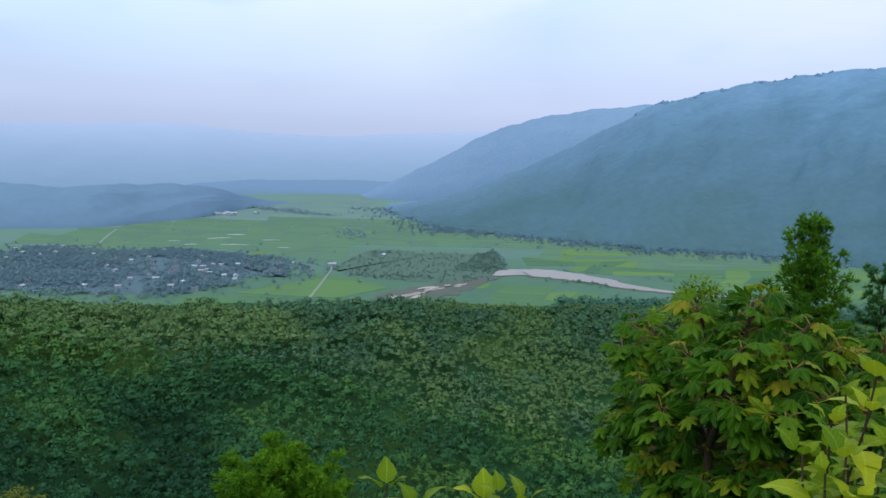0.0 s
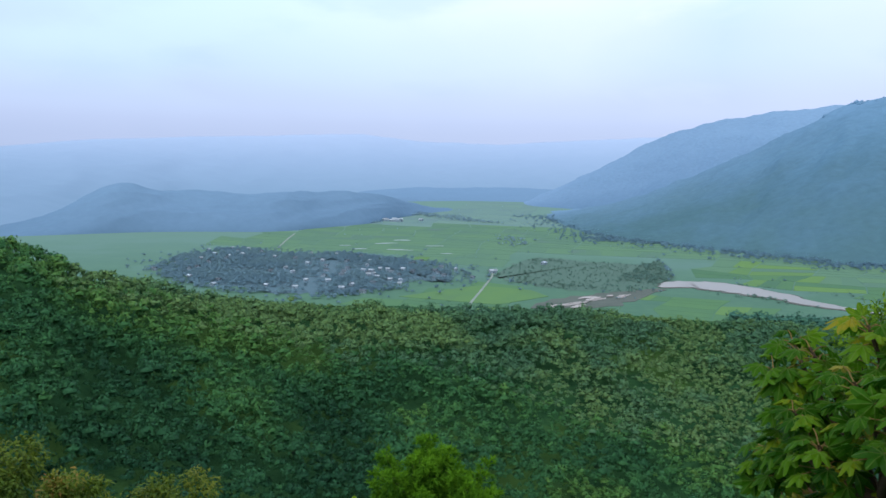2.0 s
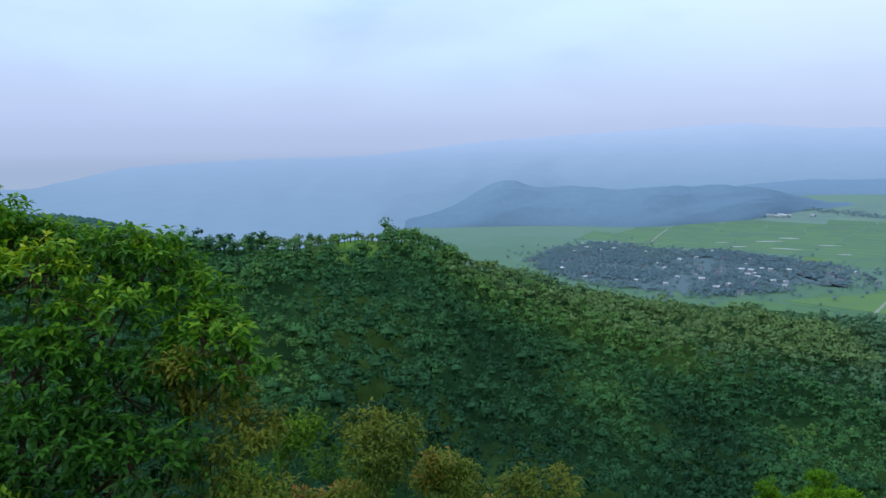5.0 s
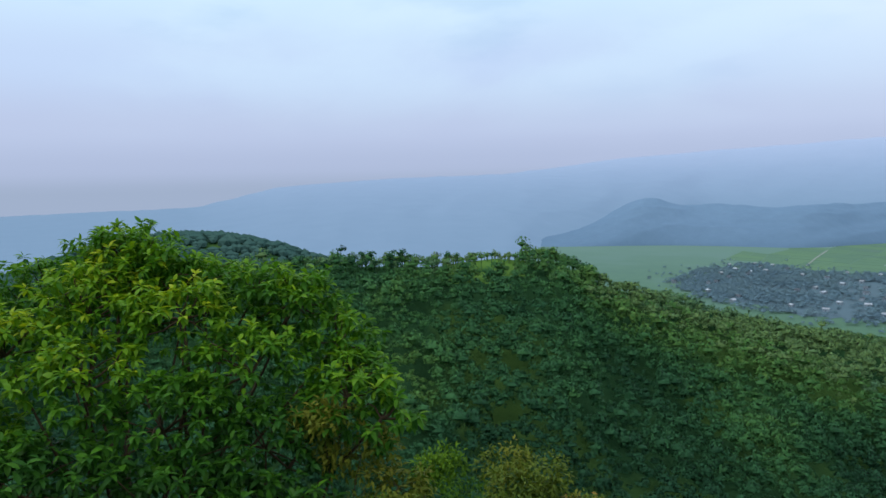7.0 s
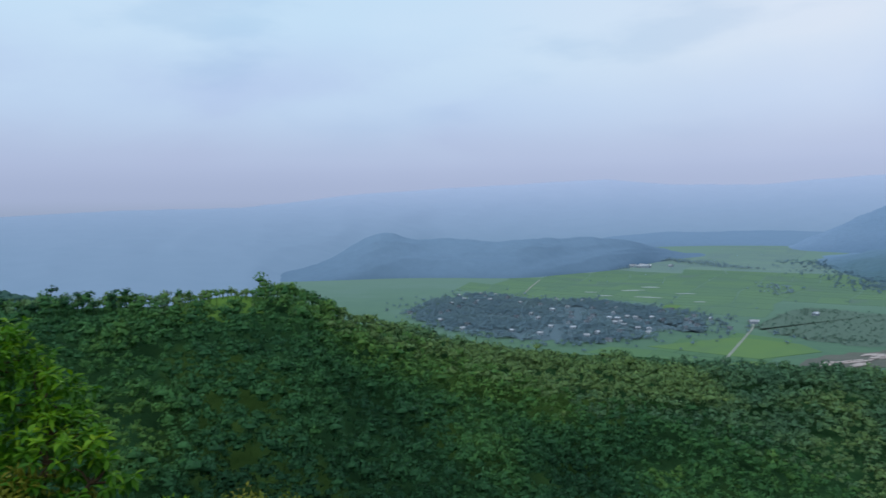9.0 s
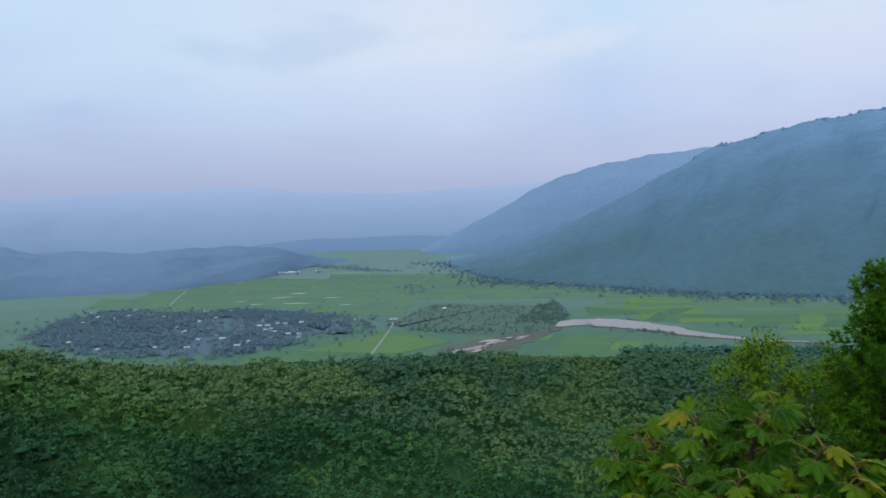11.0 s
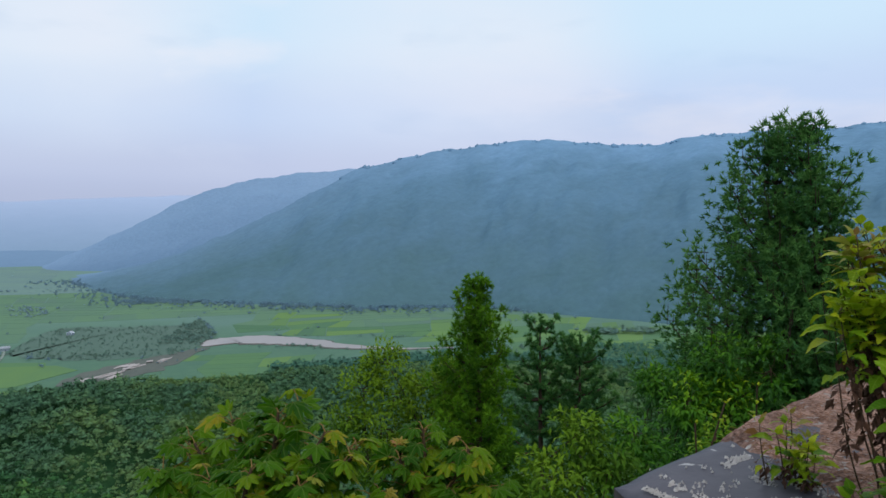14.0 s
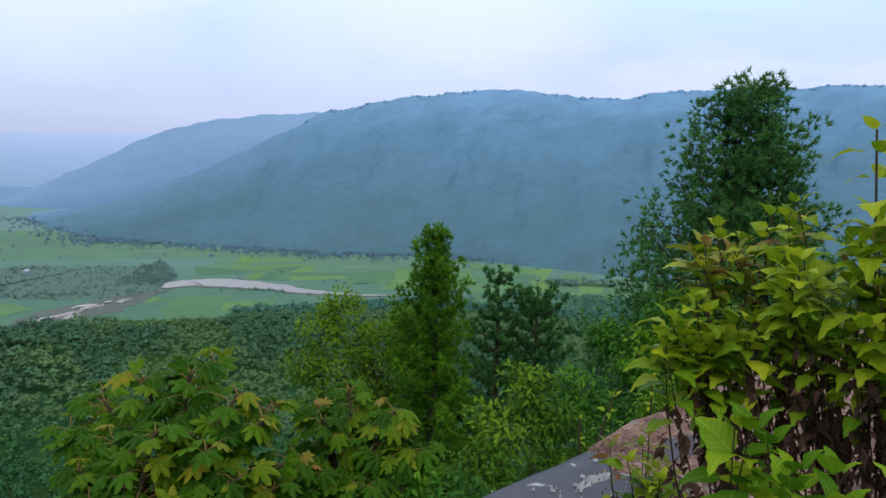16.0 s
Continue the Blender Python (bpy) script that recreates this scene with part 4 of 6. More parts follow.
def sow(n, draw, low, high):
    k = 0
    while k < n:
        x, y = draw()
        far = math.hypot(x, y)
        beside = [((x - a) * y - (y - b) * x, (a - x) * x + (b - y) * y) for a, b in placed]
        if all(abs(p) > 5 * far or not -6 * far < q < 20 * far for p, q in beside):
            spots.append((x, y)), sizes.append(rnd.uniform(low, high))
            k += 1


def in_polygon(polygon):
    xs, ys = [p[0] for p in polygon], [p[1] for p in polygon]

    def draw():
        while True:
            x, y = rnd.uniform(min(xs), max(xs)), rnd.uniform(min(ys), max(ys))
            if inside(np.array(x), np.array(y), polygon):
                return x, y
    return draw


def along(a, b, wide):
    return lambda: (lambda u: (a[0] + (b[0] - a[0]) * u + rnd.gauss(0, wide), a[1] + (b[1] - a[1]) * u + rnd.gauss(0, wide)))(rnd.random())


village_spot = in_polygon(VILLAGE)


def among_houses():
    """A place in the village, thinner in its gardens and plots."""
    while True:
        x, y = village_spot()
        if float(fbm(np.array(x / 55), np.array(y / 55), 63, 3)) + rnd.gauss(0, 0.16) < 0.24:
            return x, y


sow(2500, among_houses, 2.6, 5.4)
sow(700, lambda: tuple(q + rnd.gauss(0, 34) for q in village_spot()), 1.8, 4.6)
sow(600, in_polygon(SCRUB), 0.6, 2.2)
sow(170, in_polygon([(15, 885), (52, 1055), (78, 1115), (86, 930), (60, 870)]), 2.2, 4.6)
sow(90, along((-90, 835), (40, 815), 12), 1.0, 2.6)
sow(60, along((505, 770), (600, 728), 7), 4.0, 8.0)
sow(26, along((140, 908), (400, 765), 5), 1.4, 2.8)
sow(9, along((95, 836), (250, 728), 4), 1.8, 3.6)
sow(14, along((150, 818), (178, 790), 3), 1.5, 3.2)
sow(60, along((250, 700), (420, 700), 14), 2.5, 4.5)
sow(110, along((-579, 2060), (-381, 1880), 22), 4.0, 7.0)
sow(60, along((-381, 1860), (-275, 1764), 16), 4.0, 6.0)
sow(46, along((-190, 1400), (-146, 1237), 14), 2.5, 4.5)
sow(40, along((-160, 1990), (160, 1345), 22), 3.0, 5.0)
sow(90, along((-560, 1690), (-700, 1640), 30), 4.0, 6.0)
for a, b in bunds:
    if rnd.random() < 0.55:
        sow(rnd.randint(1, 5), along(a, b, 2.5), 0.8, 2.2)
# dark tongues of wood along the mountain's foot
foot = [(-194, 2080), (-120, 1900), (-53, 1690), (-6, 1440), (32, 1425), (100, 1405), (160, 1376), (189, 1290), (302, 1205), (377, 1140), (520, 1090), (700, 960)]
first_foot = len(spots)
for a, b in zip(foot[:-1], foot[1:]):
    sow(150 if a[0] < 180 else 230, along(a, b, 48), 2.4, 6.0)
spots, sizes = np.array(spots), np.array(sizes)
c = np.stack([spots[:, 0], spots[:, 1], np.full(len(spots), FLOOR_Z) + sizes * 0.6], 1)
scrub = inside(spots[:, 0], spots[:, 1], SCRUB) | (spots[:, 0] > 70) & (spots[:, 1] < 900)
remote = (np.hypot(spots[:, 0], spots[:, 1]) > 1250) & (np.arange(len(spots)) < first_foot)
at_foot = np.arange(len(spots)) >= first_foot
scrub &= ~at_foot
for these, mat, text in ((scrub, M_WOOD_SCRUB, "low dull green scrub and bushes beside the river"), (remote, M_WOOD_HAZY, "pale hazy copses far up the valley"), (at_foot, M_WOOD_FOOT, "dark woodland fringing the mountain's foot, bluish with painted haze"), (~scrub & ~remote & ~at_foot, M_WOOD_VALLEY, "hazy bluish green trees round the village and fields")):
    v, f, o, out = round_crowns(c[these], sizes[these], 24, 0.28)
    # directions bent upward, so the crowns shade flat as under haze
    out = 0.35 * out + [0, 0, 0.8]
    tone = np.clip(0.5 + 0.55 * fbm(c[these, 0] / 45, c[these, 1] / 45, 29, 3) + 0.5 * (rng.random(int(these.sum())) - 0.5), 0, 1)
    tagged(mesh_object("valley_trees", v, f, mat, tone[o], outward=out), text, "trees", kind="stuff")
# ---------------------------------------------------------------- plants near the lookout
M_BARK = surface("pine_bark", (0.030, 0.022, 0.017), (0.085, 0.055, 0.040), 2.0, 14.0, bump=0.8, bump_distance=0.03)
M_TWIG = surface("brown_stem", (0.035, 0.024, 0.016), (0.10, 0.065, 0.035), 6.0, 40.0, bump=0.3, bump_distance=0.005)
M_STALK = surface("reddish_leaf_stalk", (0.14, 0.12, 0.035), (0.30, 0.16, 0.06), 9.0, 60.0, bump=0.0)
M_NEEDLE = foliage("pine_needles", [(0.0, (0.025, 0.094, 0.030)), (0.5, (0.060, 0.174, 0.047)), (1.0, (0.122, 0.275, 0.060))], rough=0.7, spec=0.08, through_light=0.25, island=0.2)
M_NEEDLE_BRIGHT = foliage("young_pine_needles", [(0.0, (0.034, 0.110, 0.010)), (0.5, (0.078, 0.205, 0.012)), (1.0, (0.155, 0.330, 0.016))], rough=0.7, spec=0.08, through_light=0.25, island=0.2)
M_LEAF_TREE = foliage("drooping_tree_leaves", [(0.0, (0.012, 0.056, 0.008)), (0.3, (0.028, 0.115, 0.012)), (0.6, (0.070, 0.215, 0.010)), (0.85, (0.180, 0.350, 0.010)), (1.0, (0.36, 0.44, 0.012))], rough=0.5, spec=0.18, through_light=0.35, island=0.25)
M_LEAF_LIGHT = foliage("light_tree_leaves", [(0.0, (0.032, 0.090, 0.010)), (0.5, (0.072, 0.165, 0.012)), (1.0, (0.170, 0.290, 0.018))], rough=0.6, spec=0.08, through_light=0.25)
M_LEAF_OLIVE = foliage("olive_brush", [(0.0, (0.045, 0.095, 0.010)), (0.5, (0.105, 0.155, 0.012)), (1.0, (0.20, 0.20, 0.02))], rough=0.6, spec=0.2, through_light=0.2)
M_LEAF_RUST = foliage("rust_tinged_leaves", [(0.0, (0.050, 0.120, 0.012)), (0.6, (0.13, 0.19, 0.016)), (0.85, (0.25, 0.21, 0.03)), (1.0, (0.42, 0.16, 0.06))], rough=0.6, spec=0.2, through_light=0.2)


def big_leaf(name, tones, rough=0.4, veins=0.0, ribs=0.0, gloss=0.1):
    """Single leaves: tone by each leaf's own chance, veins and blotches over it, light passing through."""
    m, nodes, links, out = material(name)
    info, tex = nodes.new("ShaderNodeObjectInfo"), nodes.new("ShaderNodeTexCoord")
    n = nodes.new("ShaderNodeTexNoise")
    n.inputs["Scale"].default_value, n.inputs["Detail"].default_value = 3.0, 5
    links.new(tex.outputs["Object"], n.inputs["Vector"])
    add = nodes.new("ShaderNodeMath")
    add.operation = "MULTIPLY_ADD"
    add.inputs[1].default_value = 0.45
    links.new(n.outputs[0], add.inputs[0])
    less = nodes.new("ShaderNodeMath")
    less.operation = "SUBTRACT"
    less.inputs[1].default_value = 0.22
    links.new(info.outputs["Random"], less.inputs[0])
    links.new(less.outputs[0], add.inputs[2])
    ramp = ramp_of(nodes, tones, "LINEAR")
    links.new(add.outputs[0], ramp.inputs[0])
    bsdf, tr, mix = nodes.new("ShaderNodeBsdfPrincipled"), nodes.new("ShaderNodeBsdfTranslucent"), nodes.new("ShaderNodeMixShader")
    bsdf.inputs["Roughness"].default_value, bsdf.inputs["Specular IOR Level"].default_value = rough, gloss
    b = nodes.new("ShaderNodeBump")
    b.inputs["Strength"].default_value, b.inputs["Distance"].default_value = 0.35, 0.004
    colour, height = ramp.outputs[0], n.outputs[0]
    if veins:
        # side veins sweep forward from the midrib
        sep, side, slant, wave = nodes.new("ShaderNodeSeparateXYZ"), nodes.new("ShaderNodeMath"), nodes.new("ShaderNodeMath"), nodes.new("ShaderNodeMath")
        links.new(tex.outputs["Object"], sep.inputs[0])
        side.operation, slant.operation, wave.operation = "ABSOLUTE", "MULTIPLY_ADD", "PINGPONG"
        links.new(sep.outputs["X"], side.inputs[0])
        slant.inputs[1].default_value = -0.75
        links.new(side.outputs[0], slant.inputs[0])
        links.new(sep.outputs["Y"], slant.inputs[2])
        wave.inputs[1].default_value = 0.07
        links.new(slant.outputs[0], wave.inputs[0])
        line, rib, most = nodes.new("ShaderNodeMapRange"), nodes.new("ShaderNodeMapRange"), nodes.new("ShaderNodeMath")
        line.inputs["From Min"].default_value, line.inputs["From Max"].default_value = 0.012, 0.0
        rib.inputs["From Min"].default_value, rib.inputs["From Max"].default_value = 0.03, 0.01
        links.new(wave.outputs[0], line.inputs[0])
        links.new(side.outputs[0], rib.inputs[0])
        most.operation = "MAXIMUM"
        links.new(line.outputs[0], most.inputs[0])
        links.new(rib.outputs[0], most.inputs[1])
        pale = nodes.new("ShaderNodeMix")
        pale.data_type, pale.blend_type = "RGBA", "SCREEN"
        pale.inputs["B"].default_value = (0.16, 0.20, 0.03, 1)
        amount = nodes.new("ShaderNodeMath")
        amount.operation = "MULTIPLY"
        amount.inputs[1].default_value = veins
        links.new(most.outputs[0], amount.inputs[0])
        links.new(amount.outputs[0], pale.inputs["Factor"])
        links.new(colour, pale.inputs["A"])
        colour, height = pale.outputs["Result"], wave.outputs[0]
        b.inputs["Strength"].default_value, b.inputs["Distance"].default_value = 0.6, 0.006
    if ribs:
        # one pale rib runs out along each lobe
        sep, turn, fold, reach, gap = nodes.new("ShaderNodeSeparateXYZ"), nodes.new("ShaderNodeMath"), nodes.new("ShaderNodeMath"), nodes.new("ShaderNodeVectorMath"), nodes.new("ShaderNodeMath")
        links.new(tex.outputs["Object"], sep.inputs[0])
        turn.operation, fold.operation, reach.operation, gap.operation = "ARCTAN2", "PINGPONG", "LENGTH", "MULTIPLY"
        links.new(sep.outputs["X"], turn.inputs[0])
        links.new(sep.outputs["Y"], turn.inputs[1])
        links.new(turn.outputs[0], fold.inputs[0])
        fold.inputs[1].default_value = radians(21.5)
        links.new(tex.outputs["Object"], reach.inputs[0])
        links.new(fold.outputs[0], gap.inputs[0])
        links.new(reach.outputs["Value"], gap.inputs[1])
        edge = nodes.new("ShaderNodeMapRange")
        edge.inputs["From Min"].default_value, edge.inputs["From Max"].default_value = 0.035, 0.008
        edge.inputs["To Max"].default_value = ribs
        links.new(gap.outputs[0], edge.inputs[0])
        pale = nodes.new("ShaderNodeMix")
        pale.data_type = "RGBA"
        pale.inputs["B"].default_value = (0.20, 0.28, 0.06, 1)
        links.new(edge.outputs[0], pale.inputs["Factor"])
        links.new(colour, pale.inputs["A"])
        colour = pale.outputs["Result"]
    links.new(height, b.inputs["Height"])
    links.new(b.outputs[0], bsdf.inputs["Normal"])
    links.new(colour, bsdf.inputs["Base Color"])
    links.new(colour, tr.inputs[0])
    mix.inputs[0].default_value = 0.4
    links.new(bsdf.outputs[0], mix.inputs[1])
    links.new(tr.outputs[0], mix.inputs[2])
    links.new(mix.outputs[0], out.inputs[0])
    return m


M_PALM_LEAF = big_leaf("lobed_leaf", [(0.0, (0.022, 0.090, 0.004)), (0.45, (0.060, 0.168, 0.006)), (0.75, (0.108, 0.225, 0.008)), (0.94, (0.18, 0.26, 0.010)), (1.0, (0.34, 0.29, 0.02))], rough=0.45, ribs=0.35, gloss=0.08)
M_PALM_YOUNG = big_leaf("young_lobed_leaf", [(0.0, (0.24, 0.27, 0.03)), (0.6, (0.36, 0.27, 0.05)), (1.0, (0.50, 0.20, 0.10))])
M_BUSH_LEAF = big_leaf("toothed_leaf", [(0.0, (0.115, 0.215, 0.008)), (0.5, (0.255, 0.350, 0.010)), (1.0, (0.46, 0.50, 0.02))], veins=0.7)
M_BUSH_YOUNG = big_leaf("reddish_young_leaf", [(0.0, (0.25, 0.30, 0.04)), (0.6, (0.31, 0.26, 0.05)), (1.0, (0.30, 0.12, 0.05))])
M_BUSH_OLD = big_leaf("mature_toothed_leaf", [(0.0, (0.060, 0.165, 0.008)), (0.6, (0.140, 0.290, 0.010)), (1.0, (0.28, 0.40, 0.015))], veins=0.6)
M_DRY = surface("withered_leaf", (0.034, 0.017, 0.013), (0.15, 0.072, 0.046), 30.0, 120.0, bump=0.4, bump_distance=0.004)


def unit(v):
    v = np.asarray(v, float)
    return v / (np.linalg.norm(v, axis=-1, keepdims=True) + 1e-9)


def tube_arrays(points, radii, sides=7):
    """A tapering round stem along points."""
    p, rad = np.asarray(points, float), np.asarray(radii, float)
    d = unit(np.gradient(p, axis=0))
    ref = np.where(np.abs(d[:, 2:3]) > 0.9, [[1.0, 0, 0]], [[0, 0, 1.0]])
    a = unit(np.cross(d, ref))
    b = np.cross(d, a)
    ang = np.linspace(0, 2 * np.pi, sides, endpoint=False)
    ring = p[:, None] + rad[:, None, None] * (np.cos(ang)[None, :, None] * a[:, None] + np.sin(ang)[None, :, None] * b[:, None])
    n = len(p)
    i, j = np.meshgrid(np.arange(n - 1), np.arange(sides), indexing="ij")
    q = np.stack([i * sides + j, i * sides + (j + 1) % sides, (i + 1) * sides + (j + 1) % sides, (i + 1) * sides + j], -1).reshape(-1, 4)
    return ring.reshape(-1, 3), q


def stems(name, lines, mat, parent=None, sides=6):
    """Several tubes, (points, radii), as one mesh."""
    vs, fs, at = [], [], 0
    for points, radii in lines:
        v, f = tube_arrays(points, radii, sides)
        vs.append(v), fs.append(f + at)
        at += len(v)
    return mesh_object(name, np.concatenate(vs), np.concatenate(fs), mat, smooth_shade=True, parent=parent)


def curve_to(a, b, bend=0.15, n=7, sag=0.0):
    """A slightly bent line from a to b."""
    a, b = np.asarray(a, float), np.asarray(b, float)
    t = np.linspace(0, 1, n)[:, None]
    side = rng.normal(size=3) * bend * np.linalg.norm(b - a)
    return a + (b - a) * t + np.sin(np.pi * t) * (side + [0, 0, sag])


def leaf_cloud(points, outward, length, width, tone, droop=0.5, jitter=0.8):
    """Folded pointed leaves (four triangles each) at points: arrays for mesh_object."""
    n = len(points)
    axis = unit(unit(outward) + jitter * rng.normal(size=(n, 3)) - np.array([0, 0, droop]))
    up = unit(np.array([0, 0, 1.0]) + 0.5 * unit(outward) + 0.4 * rng.normal(size=(n, 3)))
    side = unit(np.cross(axis, up))
    nrm = np.cross(side, axis)
    ln = (length * (0.7 + 0.6 * rng.random(n)))[:, None]
    w = (width * (0.7 + 0.6 * rng.random(n)))[:, None]
    mid = points + axis * ln * 0.45
    tip = points + axis * ln - nrm * ln * 0.22
    v = np.stack([points, mid + side * w * 0.5 + nrm * w * 0.12, tip, mid - side * w * 0.5 + nrm * w * 0.12, mid - nrm * w * 0.05], 1).reshape(-1, 3)
    base = (np.arange(n) * 5)[:, None]
    f = np.concatenate([base + [0, 4, 1], base + [1, 4, 2], base + [2, 4, 3], base + [3, 4, 0]])
    return v, f, np.repeat(np.clip(tone, 0, 1), 5)


def broadleaf(name, root_at, clumps, leaf, per_clump, mat, label, category, droop=0.5, trunk=0.14, tone=0.45, squash=0.8, group="", wood=None, twigs=True):
    """A leafy tree or bush: trunk, limbs to each clump (x, y, z, radius), and leaves round the clumps."""
    root_at = np.asarray(root_at, float)
    tree = new(name)
    tree.location = root_at
    clumps = np.asarray(clumps, float)
    centre = clumps[:, :3].mean(0)
    fork = root_at + (centre - root_at) * [0.7, 0.7, 0.55]
    line = curve_to(root_at - [0, 0, 0.4], fork, 0.04)
    off = lambda pts: pts - root_at
    stems("trunk", [(off(line), np.linspace(trunk, trunk * 0.6, len(line)))], wood or M_TWIG, tree, 8)
    limbs, all_p, all_o, all_t = [], [], [], []
    for x, y, z, rad in clumps:
        c = np.array([x, y, z])
        limb = curve_to(fork, c, 0.10)
        limbs.append((off(limb), np.linspace(trunk * 0.45, trunk * 0.12, len(limb))))
        subs = unit(rng.normal(size=(9, 3))) * rad * 0.62 * [1, 1, squash] + c
        if twigs:
            for sub in subs:
                limbs.append((off(curve_to(c, sub, 0.1, 4)), np.linspace(trunk * 0.12, trunk * 0.05, 4)))
        which = rng.integers(0, 9, per_clump)
        d = unit(rng.normal(size=(per_clump, 3)) + [0, 0, 0.35])
        p = subs[which] + d * (rad * 0.48 * rng.random((per_clump, 1)) ** 0.4) * [1, 1, squash]
        all_p.append(off(p)), all_o.append(unit(p - c) * 0.7 + d * 0.6)
        # tone paints the light: lighter atop each clump, darker low in the crown
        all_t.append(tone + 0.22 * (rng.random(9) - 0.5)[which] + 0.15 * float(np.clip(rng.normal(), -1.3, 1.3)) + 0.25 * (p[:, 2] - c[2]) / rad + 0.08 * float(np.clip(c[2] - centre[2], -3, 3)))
    tagged(stems("branchwork", limbs, wood or M_TWIG, tree, 4), kind="stuff")
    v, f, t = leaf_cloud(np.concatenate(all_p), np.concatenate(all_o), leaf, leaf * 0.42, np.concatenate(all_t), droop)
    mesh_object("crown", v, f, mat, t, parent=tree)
    tagged(tree, label, category, group)
    return tree


def arched_leaves(base, axis, up, length, width, tone):
    """Pointed leaves arching down towards their tips, eight triangles each: vertices, triangles, tints."""
    n = len(base)
    axis = unit(axis)
    side = unit(np.cross(axis, up))
    nrm = np.cross(side, axis)
    ln, w = length[:, None], width[:, None]
    sag = (0.25 + 0.35 * rng.random((n, 1))) * ln
    rows = [base]
    for u, half in ((0.35, 0.5), (0.70, 0.40)):
        c = base + axis * ln * u - nrm * sag * u * u
        rows += [c + side * w * half + nrm * w * 0.16, c, c - side * w * half + nrm * w * 0.16]
    rows.append(base + axis * ln * 0.97 - nrm * sag)
    v = np.stack(rows, 1).reshape(-1, 3)
    k = (np.arange(n) * 8)[:, None]
    tri = [(0, 2, 1), (0, 3, 2), (1, 2, 5), (1, 5, 4), (2, 3, 6), (2, 6, 5), (4, 5, 7), (5, 6, 7)]
    return v, np.concatenate([k + list(q) for q in tri]), np.repeat(np.clip(tone, 0, 1), 8)


def rosette_tree(name, root_at, clumps, leaf, tips, per_tip, mat, label, category, trunk=0.2, squash=0.7, slim=0.27):
    """A tree whose twig tips each end in a rosette of long drooping leaves; clumps: x, y, z, radius, tone."""
    root_at = np.asarray(root_at, float)
    tree = new(name)
    tree.location = root_at
    clumps = np.asarray(clumps, float)
    centre = clumps[:, :3].mean(0)
    fork = root_at + (centre - root_at) * [0.7, 0.7, 0.5]
    bole = curve_to(root_at - [0, 0, 0.4], fork, 0.04)
    stems("trunk", [(bole - root_at, np.linspace(trunk, trunk * 0.6, len(bole)))], M_TWIG, tree, 8)
    limbs, base, axis, up, tone = [], [], [], [], []
    for x, y, z, rad, shade in clumps:
        c = np.array([x, y, z])
        limb = curve_to(fork, c, 0.10)
        limbs.append((limb - root_at, np.linspace(trunk * 0.22, trunk * 0.07, len(limb))))
        count = int(tips * (rad / 0.9) ** 2)
        d = unit(rng.normal(size=(count, 3)) + [0, 0, 0.45])
        ends = c + d * rad * (0.55 + 0.5 * rng.random((count, 1))) * [1, 1, squash]
        for tip in ends[:10]:
            limbs.append((curve_to(c, tip, 0.1, 4) - root_at, np.linspace(trunk * 0.09, trunk * 0.03, 4)))
        for tip, way in zip(ends, d):
            turn = 2.4 * np.arange(per_tip) + rng.uniform(0, 6.3)
            ring = np.stack([np.cos(turn), np.sin(turn), np.zeros(per_tip)], 1)
            lift = np.linspace(-0.85, 0.55, per_tip)[:, None]
            a = ring * 0.8 + way * 0.35 + lift * [0, 0, 1] + 0.15 * rng.normal(size=(per_tip, 3))
            base.append(np.repeat((tip - root_at)[None], per_tip, 0) + 0.04 * way * lift), axis.append(a)
            up.append(ring * 0.3 + [0, 0, 1.0] + 0.2 * rng.normal(size=(per_tip, 3)))
            # leaf tone lightens towards each clump's top, light put into the colour
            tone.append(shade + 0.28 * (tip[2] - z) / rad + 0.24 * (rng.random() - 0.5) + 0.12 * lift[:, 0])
    tagged(stems("branchwork", limbs, M_TWIG, tree, 4), kind="stuff")
    base, axis, up, tone = (np.concatenate(q) for q in (base, axis, up, tone))
    ln = leaf * (0.65 + 0.6 * rng.random(len(base)))
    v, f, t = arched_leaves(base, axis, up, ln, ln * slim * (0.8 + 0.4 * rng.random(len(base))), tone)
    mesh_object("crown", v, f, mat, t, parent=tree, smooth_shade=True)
    tagged(tree, label, category)
    return tree


